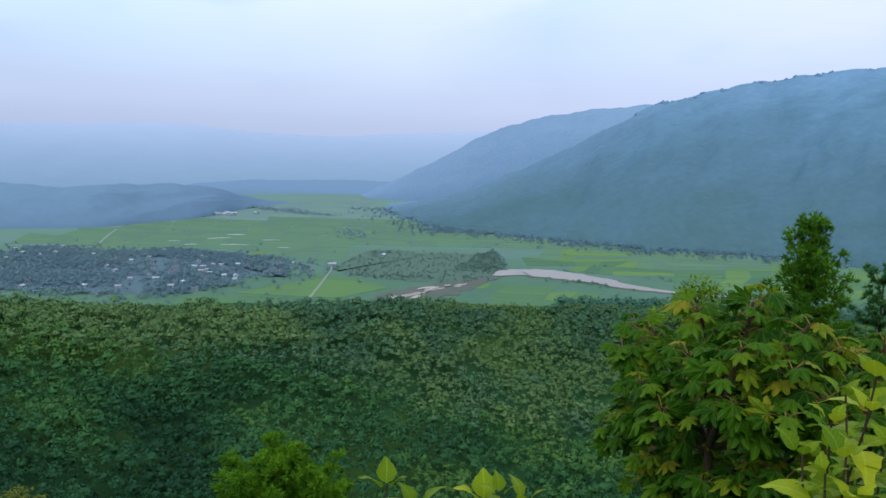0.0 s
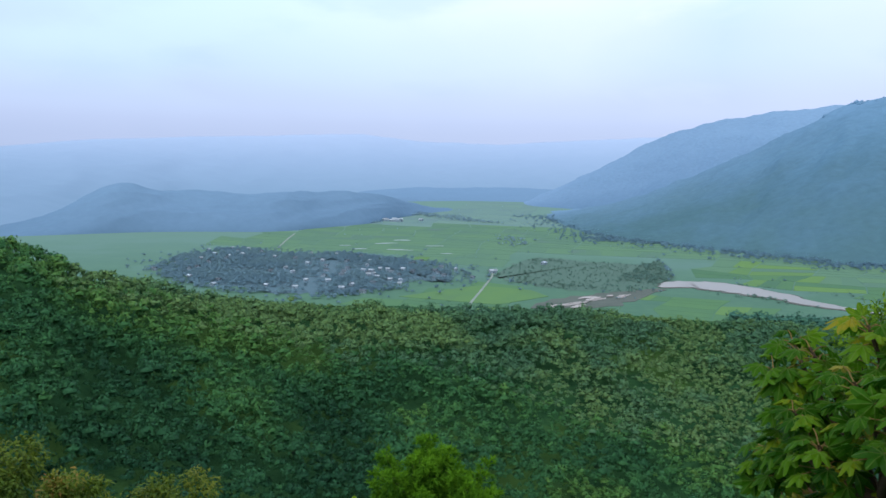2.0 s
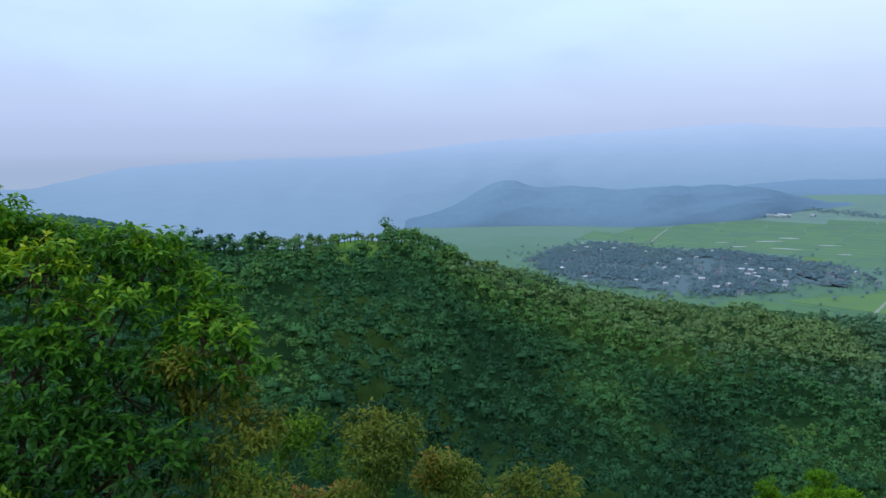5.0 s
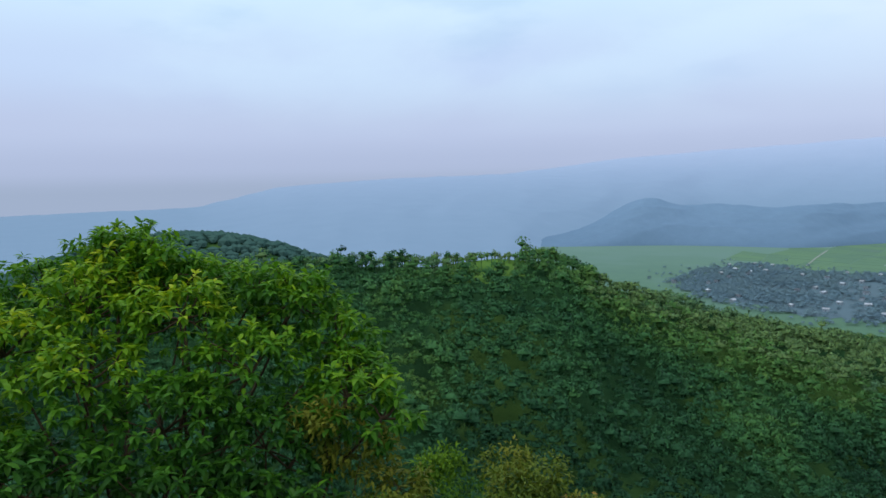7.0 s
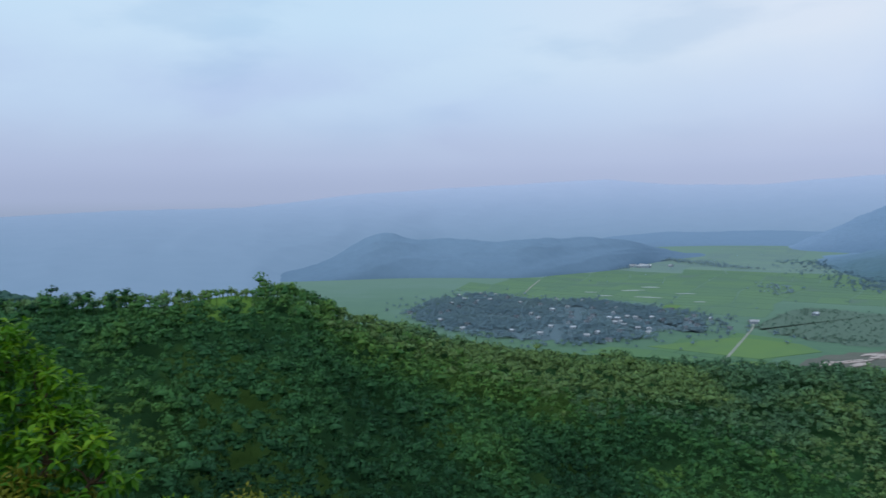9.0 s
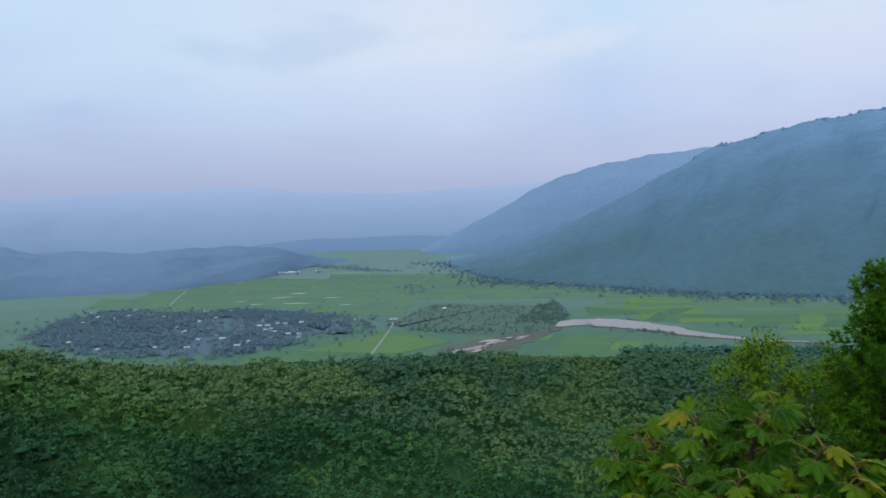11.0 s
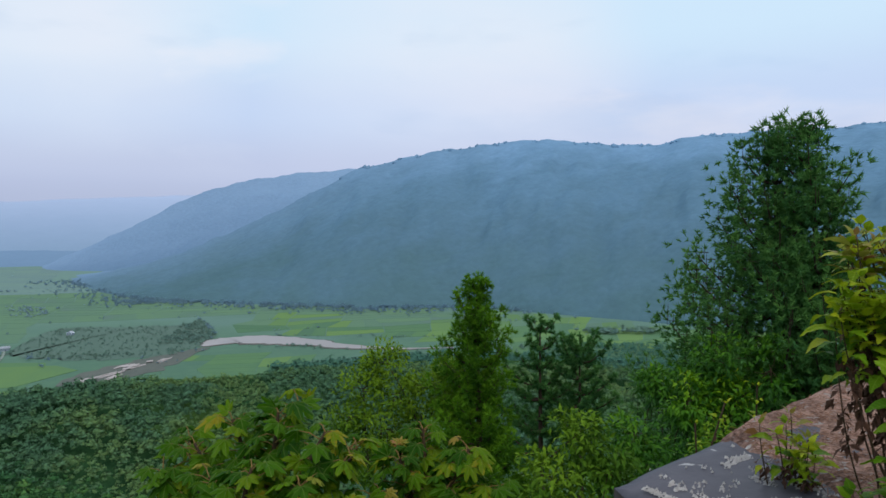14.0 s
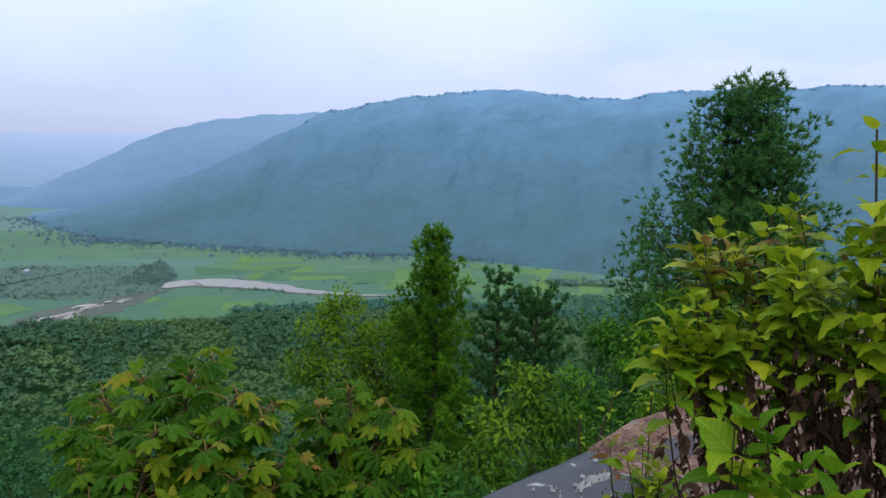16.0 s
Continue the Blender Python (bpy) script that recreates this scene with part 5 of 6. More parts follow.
def pine(name, root_at, top_z, reach, label, mat=None, tone=0.4, crown_from=0.35, whorls=16, needle=0.21, lean=(0, 0), tuft_step=0.17, blades=16, rounded=0.75, tufts_each=10, group="pines below the lookout", seed=0, puff=1.0):
    """A pine: bark trunk, up-swept limbs in whorls, and brush-like tufts of needles."""
    global rng
    keep, rng = rng, np.random.default_rng(100 + seed)
    mat = mat or M_NEEDLE
    root_at = np.asarray(root_at, float)
    tall = top_z - root_at[2]
    tree = new(name)
    tree.location = root_at
    t = np.linspace(0, 1, 12)
    trunk = np.stack([lean[0] * t ** 2 + 0.02 * tall * np.sin(4 * t) * t * (1 - t), lean[1] * t ** 2, tall * t], 1)
    trunk[0, 2] = -0.5
    stems("trunk", [(trunk, np.linspace(0.018 * tall, 0.012, 12))], M_BARK, tree, 9)
    limbs, tp, td, tt = [], [], [], []
    for w in range(whorls):
        u = crown_from + (1 - crown_from) * (w + 0.3 * rng.random()) / whorls
        at = np.array([np.interp(u, t, trunk[:, k]) for k in range(3)])
        v = (u - crown_from) / (1 - crown_from)
        spread = reach * (1 - v) ** rounded * (0.55 + 0.45 * min(1, v * 5)) + 0.07 * reach
        count = rng.integers(5, 8)
        for k in range(count):
            ang = 2 * np.pi * (k / count + 0.17 * w) + 0.5 * rng.random()
            ln = spread * (0.45 + 0.8 * rng.random())
            rise = ln * (0.15 + 0.55 * v + 0.25 * rng.random())
            out = np.array([np.cos(ang), np.sin(ang), 0])
            s = np.linspace(0, 1, 7)[:, None]
            limb = at + out * ln * s + np.array([0, 0, 1]) * (rise * s ** 1.8 - 0.08 * ln * np.sin(np.pi * s))
            limbs.append((limb, np.linspace(0.006 * tall * (1 - 0.6 * v), 0.006, 7)))
            shade = rng.random()
            ball = puff * (0.25 + 0.15 * rng.random()) * (0.55 + 0.45 * ln / reach) * reach / 2.6
            # rounded heads of tufts along the outer part of the limb, smaller ones behind
            for q in np.linspace(0.25, 1.0, max(2, int(ln / tuft_step))):
                p = np.array([np.interp(q, s[:, 0], limb[:, m]) for m in range(3)])
                p = p + rng.normal(size=3) * [0.10, 0.10, 0.05] * ln * (1.2 - q)
                head = ball * (0.7 + 0.6 * q)
                for _ in range(tufts_each):
                    sd = unit(rng.normal(size=3) + [0, 0, 0.65] + 0.5 * out)
                    tip = p + sd * head * (0.4 + 0.75 * rng.random())
                    # upward tufts are toned lighter, sky light put into the needle colour
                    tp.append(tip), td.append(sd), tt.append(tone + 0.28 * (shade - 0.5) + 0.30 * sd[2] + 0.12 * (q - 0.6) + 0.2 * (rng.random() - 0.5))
                limbs.append((np.stack([p - 0.4 * head * out, p, p + [0, 0, head * 0.6]]), np.array([0.012, 0.009, 0.006])))
    for k in range(14):
        tp.append(trunk[-1] + [*(0.05 * rng.normal(size=2)), 0.05 * k - 0.55]), td.append(unit(rng.normal(size=3) * 0.5 + [0, 0, 1])), tt.append(tone + 0.2)
    tagged(stems("branchwork", limbs, M_BARK, tree, 4), kind="stuff")
    tp, td, tt = np.array(tp), np.array(td), np.array(tt)
    n = len(tp)
    spin = unit(td[:, None] * 0.9 + 0.60 * rng.normal(size=(n, blades, 3)))
    ln = needle * (0.7 + 0.6 * rng.random((n, blades, 1)))
    side = unit(np.cross(spin, rng.normal(size=(n, blades, 3)))) * needle * 0.12
    root = tp[:, None] - td[:, None] * needle * 0.5 * rng.random((n, blades, 1))
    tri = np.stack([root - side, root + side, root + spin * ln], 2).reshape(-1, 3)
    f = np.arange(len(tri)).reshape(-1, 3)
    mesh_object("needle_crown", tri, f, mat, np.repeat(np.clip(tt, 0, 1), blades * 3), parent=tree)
    tagged(tree, label, "pine tree", group)
    rng = keep
    return tree


M_BRUSH = foliage("slope_brush", [(0.0, (0.014, 0.056, 0.010)), (0.4, (0.035, 0.115, 0.016)), (0.75, (0.080, 0.185, 0.020)), (1.0, (0.16, 0.26, 0.030))], rough=0.6, spec=0.10, through_light=0.25, rounded=True, island=0.3, vein=1.2)


def on_ground(x, y):
    return x, y, float(ground_height(np.array([x]), np.array([y]))[0])


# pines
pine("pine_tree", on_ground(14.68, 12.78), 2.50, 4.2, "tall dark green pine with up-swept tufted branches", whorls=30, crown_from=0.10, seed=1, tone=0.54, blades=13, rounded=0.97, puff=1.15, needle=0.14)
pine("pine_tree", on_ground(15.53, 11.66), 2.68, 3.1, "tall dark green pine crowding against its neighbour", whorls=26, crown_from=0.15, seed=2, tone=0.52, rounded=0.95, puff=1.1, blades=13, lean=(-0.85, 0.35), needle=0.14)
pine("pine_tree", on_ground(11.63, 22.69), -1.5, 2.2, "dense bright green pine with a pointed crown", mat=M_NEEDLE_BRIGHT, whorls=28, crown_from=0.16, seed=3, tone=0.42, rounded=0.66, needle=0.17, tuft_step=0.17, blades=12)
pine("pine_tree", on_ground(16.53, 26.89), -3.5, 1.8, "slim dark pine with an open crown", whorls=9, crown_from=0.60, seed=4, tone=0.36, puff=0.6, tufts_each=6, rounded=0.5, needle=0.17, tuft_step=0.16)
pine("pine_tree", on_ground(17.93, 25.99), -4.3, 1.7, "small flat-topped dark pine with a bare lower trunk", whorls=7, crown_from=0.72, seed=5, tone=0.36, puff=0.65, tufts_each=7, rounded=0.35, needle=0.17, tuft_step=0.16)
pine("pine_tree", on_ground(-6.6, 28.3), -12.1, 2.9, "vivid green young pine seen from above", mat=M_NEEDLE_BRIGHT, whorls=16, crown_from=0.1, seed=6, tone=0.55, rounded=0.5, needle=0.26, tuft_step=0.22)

# broadleaf trees and bushes below the lookout
broadleaf("broadleaf_tree", on_ground(9.53, 25.29), [(9.23, 25.49, -4.67, 1.01), (8.33, 25.49, -5.57, 1.12), (9.53, 25.09, -5.77, 1.12), (10.73, 24.79, -5.57, 1.12), (7.83, 25.59, -6.57, 1.01), (8.93, 24.99, -6.97, 1.23), (10.43, 24.69, -6.87, 1.23), (11.43, 24.49, -6.37, 0.90), (9.73, 24.99, -8.17, 1.34), (8.33, 25.19, -8.17, 1.12), (10.93, 24.69, -8.17, 1.12), (11.50, 24.55, -5.00, 0.90), (12.00, 24.40, -5.90, 0.95)],
          0.19, 820, M_LEAF_LIGHT, "airy light green broadleaf tree with visible branches", "tree", droop=0.3, tone=0.84)
broadleaf("bush", on_ground(6.73, 8.99), [(6.83, 9.19, -2.87, 0.55), (6.33, 8.99, -3.37, 0.60), (7.23, 8.89, -3.37, 0.60), (5.83, 8.59, -3.77, 0.60), (6.73, 8.69, -4.07, 0.70), (7.53, 8.59, -4.07, 0.60), (5.53, 8.39, -4.47, 0.60), (6.33, 8.29, -4.87, 0.70), (7.33, 8.19, -4.87, 0.70)],
          0.13, 620, M_LEAF_LIGHT, "bright yellow-green leafy bush on the slope", "bush", tone=0.45, trunk=0.06, group="bushes on the slope")
broadleaf("bush", on_ground(9.53, 11.19), [(9.33, 10.99, -3.57, 0.60), (9.73, 10.79, -4.27, 0.80), (8.93, 10.99, -4.57, 0.80), (10.13, 10.39, -4.97, 0.80), (9.13, 10.49, -5.57, 0.90)],
          0.15, 520, M_LEAF_TREE, "dark green leafy bush on the slope", "bush", tone=0.3, trunk=0.07, group="bushes on the slope")
broadleaf("bush", on_ground(11.73, 11.99), [(11.43, 11.99, -3.37, 0.70), (12.33, 11.69, -3.87, 0.90), (11.33, 11.69, -4.57, 0.90), (12.73, 10.99, -4.57, 0.90), (11.93, 11.19, -5.47, 1.00), (13.33, 10.59, -5.17, 0.90), (12.55, 12.20, -2.70, 0.80), (12.10, 12.50, -3.30, 0.85), (12.80, 12.00, -3.60, 1.00), (13.30, 11.60, -2.80, 0.90), (11.45, 13.00, -3.25, 0.55)],
          0.16, 560, M_LEAF_TREE, "dense dark green bush under the pines", "bush", tone=0.35, trunk=0.08, group="bushes on the slope")
broadleaf("bush", on_ground(9.93, 8.99), [(9.73, 9.29, -3.47, 0.60), (10.43, 8.79, -3.57, 0.60), (9.33, 9.09, -4.17, 0.70), (10.33, 8.49, -4.37, 0.70), (8.83, 8.99, -4.57, 0.60), (11.13, 7.99, -3.97, 0.60)],
          0.12, 560, M_LEAF_LIGHT, "fresh green bush growing beside the wall", "bush", tone=0.5, trunk=0.05, group="bushes on the slope")
broadleaf("bush", on_ground(4.43, 7.79), [(4.33, 7.89, -3.37, 0.50), (4.93, 7.59, -3.67, 0.60), (3.93, 7.69, -3.97, 0.60), (4.63, 7.19, -4.27, 0.70), (5.33, 7.29, -4.37, 0.60)],
          0.13, 560, M_LEAF_TREE, "green bush behind the lobed-leaf tree", "bush", tone=0.45, trunk=0.05, group="bushes on the slope")

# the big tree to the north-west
# low clumps are toned dark, the crown's shade painted into the leaves
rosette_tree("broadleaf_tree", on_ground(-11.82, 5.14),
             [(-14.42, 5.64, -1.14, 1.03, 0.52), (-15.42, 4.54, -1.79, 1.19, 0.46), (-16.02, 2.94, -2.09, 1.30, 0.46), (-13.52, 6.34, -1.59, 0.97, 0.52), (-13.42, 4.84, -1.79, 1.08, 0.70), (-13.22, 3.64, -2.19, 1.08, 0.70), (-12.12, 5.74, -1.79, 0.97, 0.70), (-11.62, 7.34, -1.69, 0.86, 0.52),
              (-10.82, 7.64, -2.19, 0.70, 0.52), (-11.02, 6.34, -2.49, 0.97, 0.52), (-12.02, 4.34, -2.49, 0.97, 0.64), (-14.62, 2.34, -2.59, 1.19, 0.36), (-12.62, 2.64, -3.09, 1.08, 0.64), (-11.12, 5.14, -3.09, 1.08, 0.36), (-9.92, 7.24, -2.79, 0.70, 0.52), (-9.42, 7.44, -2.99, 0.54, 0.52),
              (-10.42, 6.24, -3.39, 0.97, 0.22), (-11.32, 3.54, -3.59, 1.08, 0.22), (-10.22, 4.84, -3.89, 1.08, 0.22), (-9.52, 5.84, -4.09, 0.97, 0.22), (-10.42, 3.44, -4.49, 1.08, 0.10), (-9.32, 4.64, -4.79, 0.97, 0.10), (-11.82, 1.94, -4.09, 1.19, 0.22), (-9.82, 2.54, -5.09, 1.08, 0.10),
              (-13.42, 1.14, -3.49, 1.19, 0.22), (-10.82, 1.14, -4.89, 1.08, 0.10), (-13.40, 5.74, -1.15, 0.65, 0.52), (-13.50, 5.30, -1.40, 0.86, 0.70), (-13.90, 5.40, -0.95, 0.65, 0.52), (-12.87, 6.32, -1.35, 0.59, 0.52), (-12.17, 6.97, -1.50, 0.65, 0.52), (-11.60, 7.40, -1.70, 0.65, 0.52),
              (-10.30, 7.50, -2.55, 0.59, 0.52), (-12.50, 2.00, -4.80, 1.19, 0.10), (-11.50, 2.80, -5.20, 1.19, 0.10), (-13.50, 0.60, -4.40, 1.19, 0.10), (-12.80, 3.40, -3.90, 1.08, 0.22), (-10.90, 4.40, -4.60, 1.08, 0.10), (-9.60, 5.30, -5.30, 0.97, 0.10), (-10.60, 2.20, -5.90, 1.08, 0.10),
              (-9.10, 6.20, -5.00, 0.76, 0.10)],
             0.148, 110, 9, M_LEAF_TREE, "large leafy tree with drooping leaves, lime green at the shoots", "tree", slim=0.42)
broadleaf("bush", on_ground(-9.72, 7.14), [(-9.92, 6.84, -3.09, 0.50), (-9.62, 7.24, -3.49, 0.55), (-9.22, 7.54, -3.89, 0.50), (-9.32, 6.94, -4.29, 0.60), (-8.72, 7.24, -4.69, 0.60), (-9.02, 6.54, -4.99, 0.60)],
          0.11, 700, M_LEAF_OLIVE, "feathery olive-brown half-dry bush beside the big tree", "bush", tone=0.5, trunk=0.04, group="bushes on the slope")
broadleaf("bush", on_ground(-8.82, 4.14), [(-9.22, 4.34, -3.99, 0.40), (-8.92, 4.04, -4.39, 0.50), (-8.62, 4.54, -4.69, 0.50)],
          0.12, 70, M_LEAF_LIGHT, "yellow-green shoots in front of the big tree", "bush", tone=0.6, trunk=0.03, group="bushes on the slope")

# rust-tinged brush lower down
spots = [(-17.6, 21.0, -10.4, 1.3), (-18.3, 17.0, -10.8, 1.4), (-14.2, 20.5, -11.3, 1.3), (-17.0, 16.8, -8.4, 1.6), (-20.5, 15.5, -9.0, 1.6), (-12.0, 22.5, -12.2, 1.5), (-21.5, 20.5, -11.6, 1.8), (-15.8, 24.0, -12.6, 1.6), (-9.5, 22.5, -12.4, 1.5), (-19.2, 24.5, -13.4, 1.8)]
for k, (x, y, z, rad) in enumerate(spots):
    clumps = [(x + rng.normal() * rad * 0.5, y + rng.normal() * rad * 0.5, z - 0.2 - abs(rng.normal()) * rad * 0.8, rad * 0.62) for _ in range(6)]
    rusty = k in (0, 1, 2)
    broadleaf("bush", on_ground(x, y), clumps, 0.20, 520, M_LEAF_RUST if rusty else (M_LEAF_OLIVE if k % 2 else M_LEAF_LIGHT), "bush with rust-tinged leaves on the lower slope" if rusty else "olive green bush on the lower slope", "bush",
              tone=0.45 if rusty else 0.35, trunk=0.06, group="bushes on the slope", twigs=False)

# brush that fills the slope
n = 620
az, r = rng.uniform(-80, 92, n), np.sqrt(rng.uniform(9 ** 2, 75 ** 2, n))
x, y = polar(az, r)
size = rng.uniform(0.6, 1.3, n) * (0.8 + r / 60)
extra = 420
az2, r2 = np.concatenate([rng.uniform(40, 100, 110), rng.uniform(58, 104, 310)]), np.concatenate([rng.uniform(7, 22, 110), rng.uniform(18, 78, 310)])
x, y = np.concatenate([x, polar(az2, r2)[0]]), np.concatenate([y, polar(az2, r2)[1]])
size = np.concatenate([size, rng.uniform(0.5, 1.0, extra) * (0.8 + r2 / 45)])
n += extra
z = ground_height(x, y) + size * 0.7
c = np.stack([x, y, z], 1)
v, f, o, out = round_crowns(c, size, 90, 0.17)
tone = np.clip(0.42 + 0.3 * fbm(x / 12, y / 12, 91) + 0.25 * (rng.random(n) - 0.5), 0, 0.95)
tagged(mesh_object("slope_brush", v, f, M_BRUSH, tone[o], outward=out), "tangled green brush on the slope below the lookout", "brush", kind="stuff")


# ---------------------------------------------------------------- the lobed-leaf trees
def lobed_leaf_mesh(seed):
    """A palmate leaf with seven pointed lobes, one metre from stalk to tip, drooping at its ends."""
    g = random.Random(seed)
    lobes = [(-129, 0.50), (-86, 0.74), (-43, 0.92), (0, 1.0), (43, 0.92), (86, 0.74), (129, 0.50)]
    sag = g.uniform(0.32, 0.6)
    pts = [(0.0, 0.0, 0.0)]
    faces = []

    def add(angle, rad, lift=0.0):
        a = radians(angle)
        pts.append((math.sin(a) * rad, math.cos(a) * rad, lift - sag * rad ** 1.7))
        return len(pts) - 1
    valley = [add(-150, 0.16)] + [add((lobes[i][0] + lobes[i + 1][0]) / 2, 0.50 * (lobes[i][1] + lobes[i + 1][1]) / 2 + 0.06, -0.05) for i in range(6)] + [add(150, 0.16)]
    for i, (a, ln) in enumerate(lobes):
        ln *= g.uniform(0.9, 1.08)
        mid = add(a, ln * 0.5, 0.07)
        l1, r1 = add(a - 18 / ln ** 0.5, ln * 0.62, -0.02), add(a + 18 / ln ** 0.5, ln * 0.64, -0.02)
        l2, r2 = add(a - 9, ln * g.uniform(0.80, 0.88), -0.05), add(a + 9, ln * g.uniform(0.80, 0.88), -0.05)
        tip = add(a + g.uniform(-4, 4), ln)
        left, right = valley[i], valley[i + 1]
        faces += [(0, left, mid), (0, mid, right), (left, l1, mid), (mid, r1, right), (mid, l1, l2), (mid, l2, tip), (mid, tip, r2), (mid, r2, r1)]
    me = bpy.data.meshes.new("leaf")
    me.from_pydata(pts, [], [f[::-1] for f in faces])
    return me


def ovate_leaf_mesh(seed, width=0.58, tooth=0.04):
    """A pointed oval leaf with a toothed edge, folded along its midrib, one metre long."""
    g = random.Random(seed)
    rows = [0.0, 0.10, 0.22, 0.36, 0.50, 0.64, 0.78, 0.90, 1.0]
    half = [0.0, 0.25, 0.44, 0.50, 0.45, 0.34, 0.20, 0.08, 0.0]
    pts, faces = [], []
    twist, sag, cup = g.uniform(-0.2, 0.2), g.uniform(0.12, 0.42), g.uniform(0.01, 0.09)
    for k, (y, h) in enumerate(zip(rows, half)):
        h = h * width + (tooth * (k % 2) if 0 < k < 8 else 0)
        z = 0.08 * math.sin(math.pi * y) - sag * y ** 2
        for s in (-1, 0, 1):
            pts.append((s * h + twist * y * y * 0.5, y, z + abs(s) * (cup * math.sin(math.pi * y) + 0.02 * math.sin(19 * y)) + s * twist * y * 0.2))
    for k in range(len(rows) - 1):
        a = k * 3
        faces += [(a, a + 1, a + 4, a + 3), (a + 1, a + 2, a + 5, a + 4)]
    me = bpy.data.meshes.new("leaf")
    me.from_pydata(pts, [], faces)
    for p in me.polygons:
        p.use_smooth = True
    return me


LOBED, LOBED_YOUNG = [lobed_leaf_mesh(k) for k in range(5)], [lobed_leaf_mesh(20 + k) for k in range(2)]
for me in LOBED:
    me.materials.append(M_PALM_LEAF)
for me in LOBED_YOUNG:
    me.materials.append(M_PALM_YOUNG)
OVATE, OVATE_OLD, OVATE_YOUNG = [ovate_leaf_mesh(k, 0.56 + 0.035 * k) for k in range(6)], [ovate_leaf_mesh(50 + k, 0.66) for k in range(4)], [ovate_leaf_mesh(30 + k, 0.45) for k in range(2)]
for me in OVATE_OLD:
    me.materials.append(M_BUSH_OLD)
for me in OVATE:
    me.materials.append(M_BUSH_LEAF)
for me in OVATE_YOUNG:
    me.materials.append(M_BUSH_YOUNG)


def set_leaf(me, plant, base, axis, up, size, origin):
    """One leaf object under its plant."""
    ob = new("leaf", me)
    y = Vector(axis).normalized()
    x = y.cross(Vector(up)).normalized()
    z = x.cross(y)
    m = Matrix((x, y, z)).transposed().to_4x4()
    m.translation = Vector(base) - Vector(origin)
    ob.parent = plant
    ob.matrix_basis = m @ Matrix.Diagonal((size, size, size, 1))
    return ob


def lobed_tree(root_at, fork, tips, label, bud, leaf=0.125, per_tip=22, seed=1):
    """A small tree whose shoot tips carry whorls of long-stalked lobed leaves."""
    g = np.random.default_rng(seed)
    plant = new("lobed_leaf_tree")
    plant.location = root_at
    o = np.asarray(root_at, float)
    wood, stalks = [(curve_to(o - [0, 0, 0.2], fork, 0.05) - o, np.linspace(0.035, 0.022, 7))], []
    for tip in tips:
        tip = np.asarray(tip, float)
        line = curve_to(fork, tip, 0.08)
        wood.append((line - o, np.linspace(0.018, 0.008, 7)))
        for k in range(per_tip):
            u = 0.55 + 0.45 * (k / (per_tip - 1))
            at = np.array([np.interp(u, np.linspace(0, 1, 7), line[:, m]) for m in range(3)])
            ang = 2.4 * k + g.uniform(-0.3, 0.3)
            lift = 0.15 + 0.9 * (k / per_tip) ** 1.5 + g.uniform(-0.2, 0.2)
            out = unit(np.array([math.cos(ang), math.sin(ang), lift]))
            ln = g.uniform(0.11, 0.28) * (1.1 - 0.45 * k / per_tip) * leaf / 0.125 * 0.8
            end = at + out * ln + [0, 0, -0.02]
            stalks.append((np.stack([at, (at + end) / 2 + [0, 0, 0.012], end]) - o, np.array([0.0034, 0.0028, 0.0022])))
            flat = np.array([math.cos(ang), math.sin(ang), 0])
            axis = unit(flat + [0, 0, 0.05 - g.uniform(0, 0.95) * (1.2 - k / per_tip)])
            up = unit(flat * 0.5 + [0, 0, 1] + 0.45 * g.normal(size=3))
            young = k >= per_tip - 2 and g.random() < 0.1
            set_leaf(LOBED_YOUNG[g.integers(2)] if young else LOBED[g.integers(5)], plant, end, axis, up, leaf * (g.uniform(0.5, 0.7) if young else g.uniform(0.8, 1.15)), o)
    wood.append((curve_to(fork, bud, 0.05) - o, np.linspace(0.018, 0.008, 7)))
    for k in range(7):
        flat = np.array([math.cos(0.9 * k), math.sin(0.9 * k), 0])
        set_leaf(LOBED_YOUNG[k % 2], plant, np.asarray(bud) + flat * 0.012, unit(flat * 0.7 + [0, 0, 0.9]), unit(-flat + [0, 0, 0.6]), leaf * g.uniform(0.35, 0.6), o)
    stems("trunk", wood, M_TWIG, plant, 7)
    tagged(stems("stalkwork", stalks, M_STALK, plant, 5), kind="stuff")
    tagged(plant, label, "tree", "lobed-leaf trees")
    return plant


lobed_tree(on_ground(1.40, 3.60), (1.38, 3.58, -1.42), [(1.57, 3.61, -0.66), (1.38, 3.88, -0.74), (1.21, 4.12, -0.91), (1.05, 4.11, -1.03), (1.75, 3.39, -0.72), (1.09, 3.86, -1.15), (1.24, 3.56, -0.92), (1.40, 3.31, -0.82), (1.59, 3.20, -0.89), (1.14, 3.61, -1.22), (1.32, 3.25, -1.09), (1.51, 3.06, -1.07), (1.18, 4.20, -1.40), (1.84, 3.26, -0.82), (1.94, 3.52, -0.86), (2.03, 3.42, -1.06), (1.70, 3.76, -0.66), (1.20, 4.40, -0.95), (1.16, 4.55, -1.20), (1.90, 3.30, -1.15), (1.72, 3.12, -1.00)],
           "small tree with large seven-lobed green leaves and red stalks", (1.38, 3.40, -1.03), seed=3, leaf=0.100, per_tip=20)
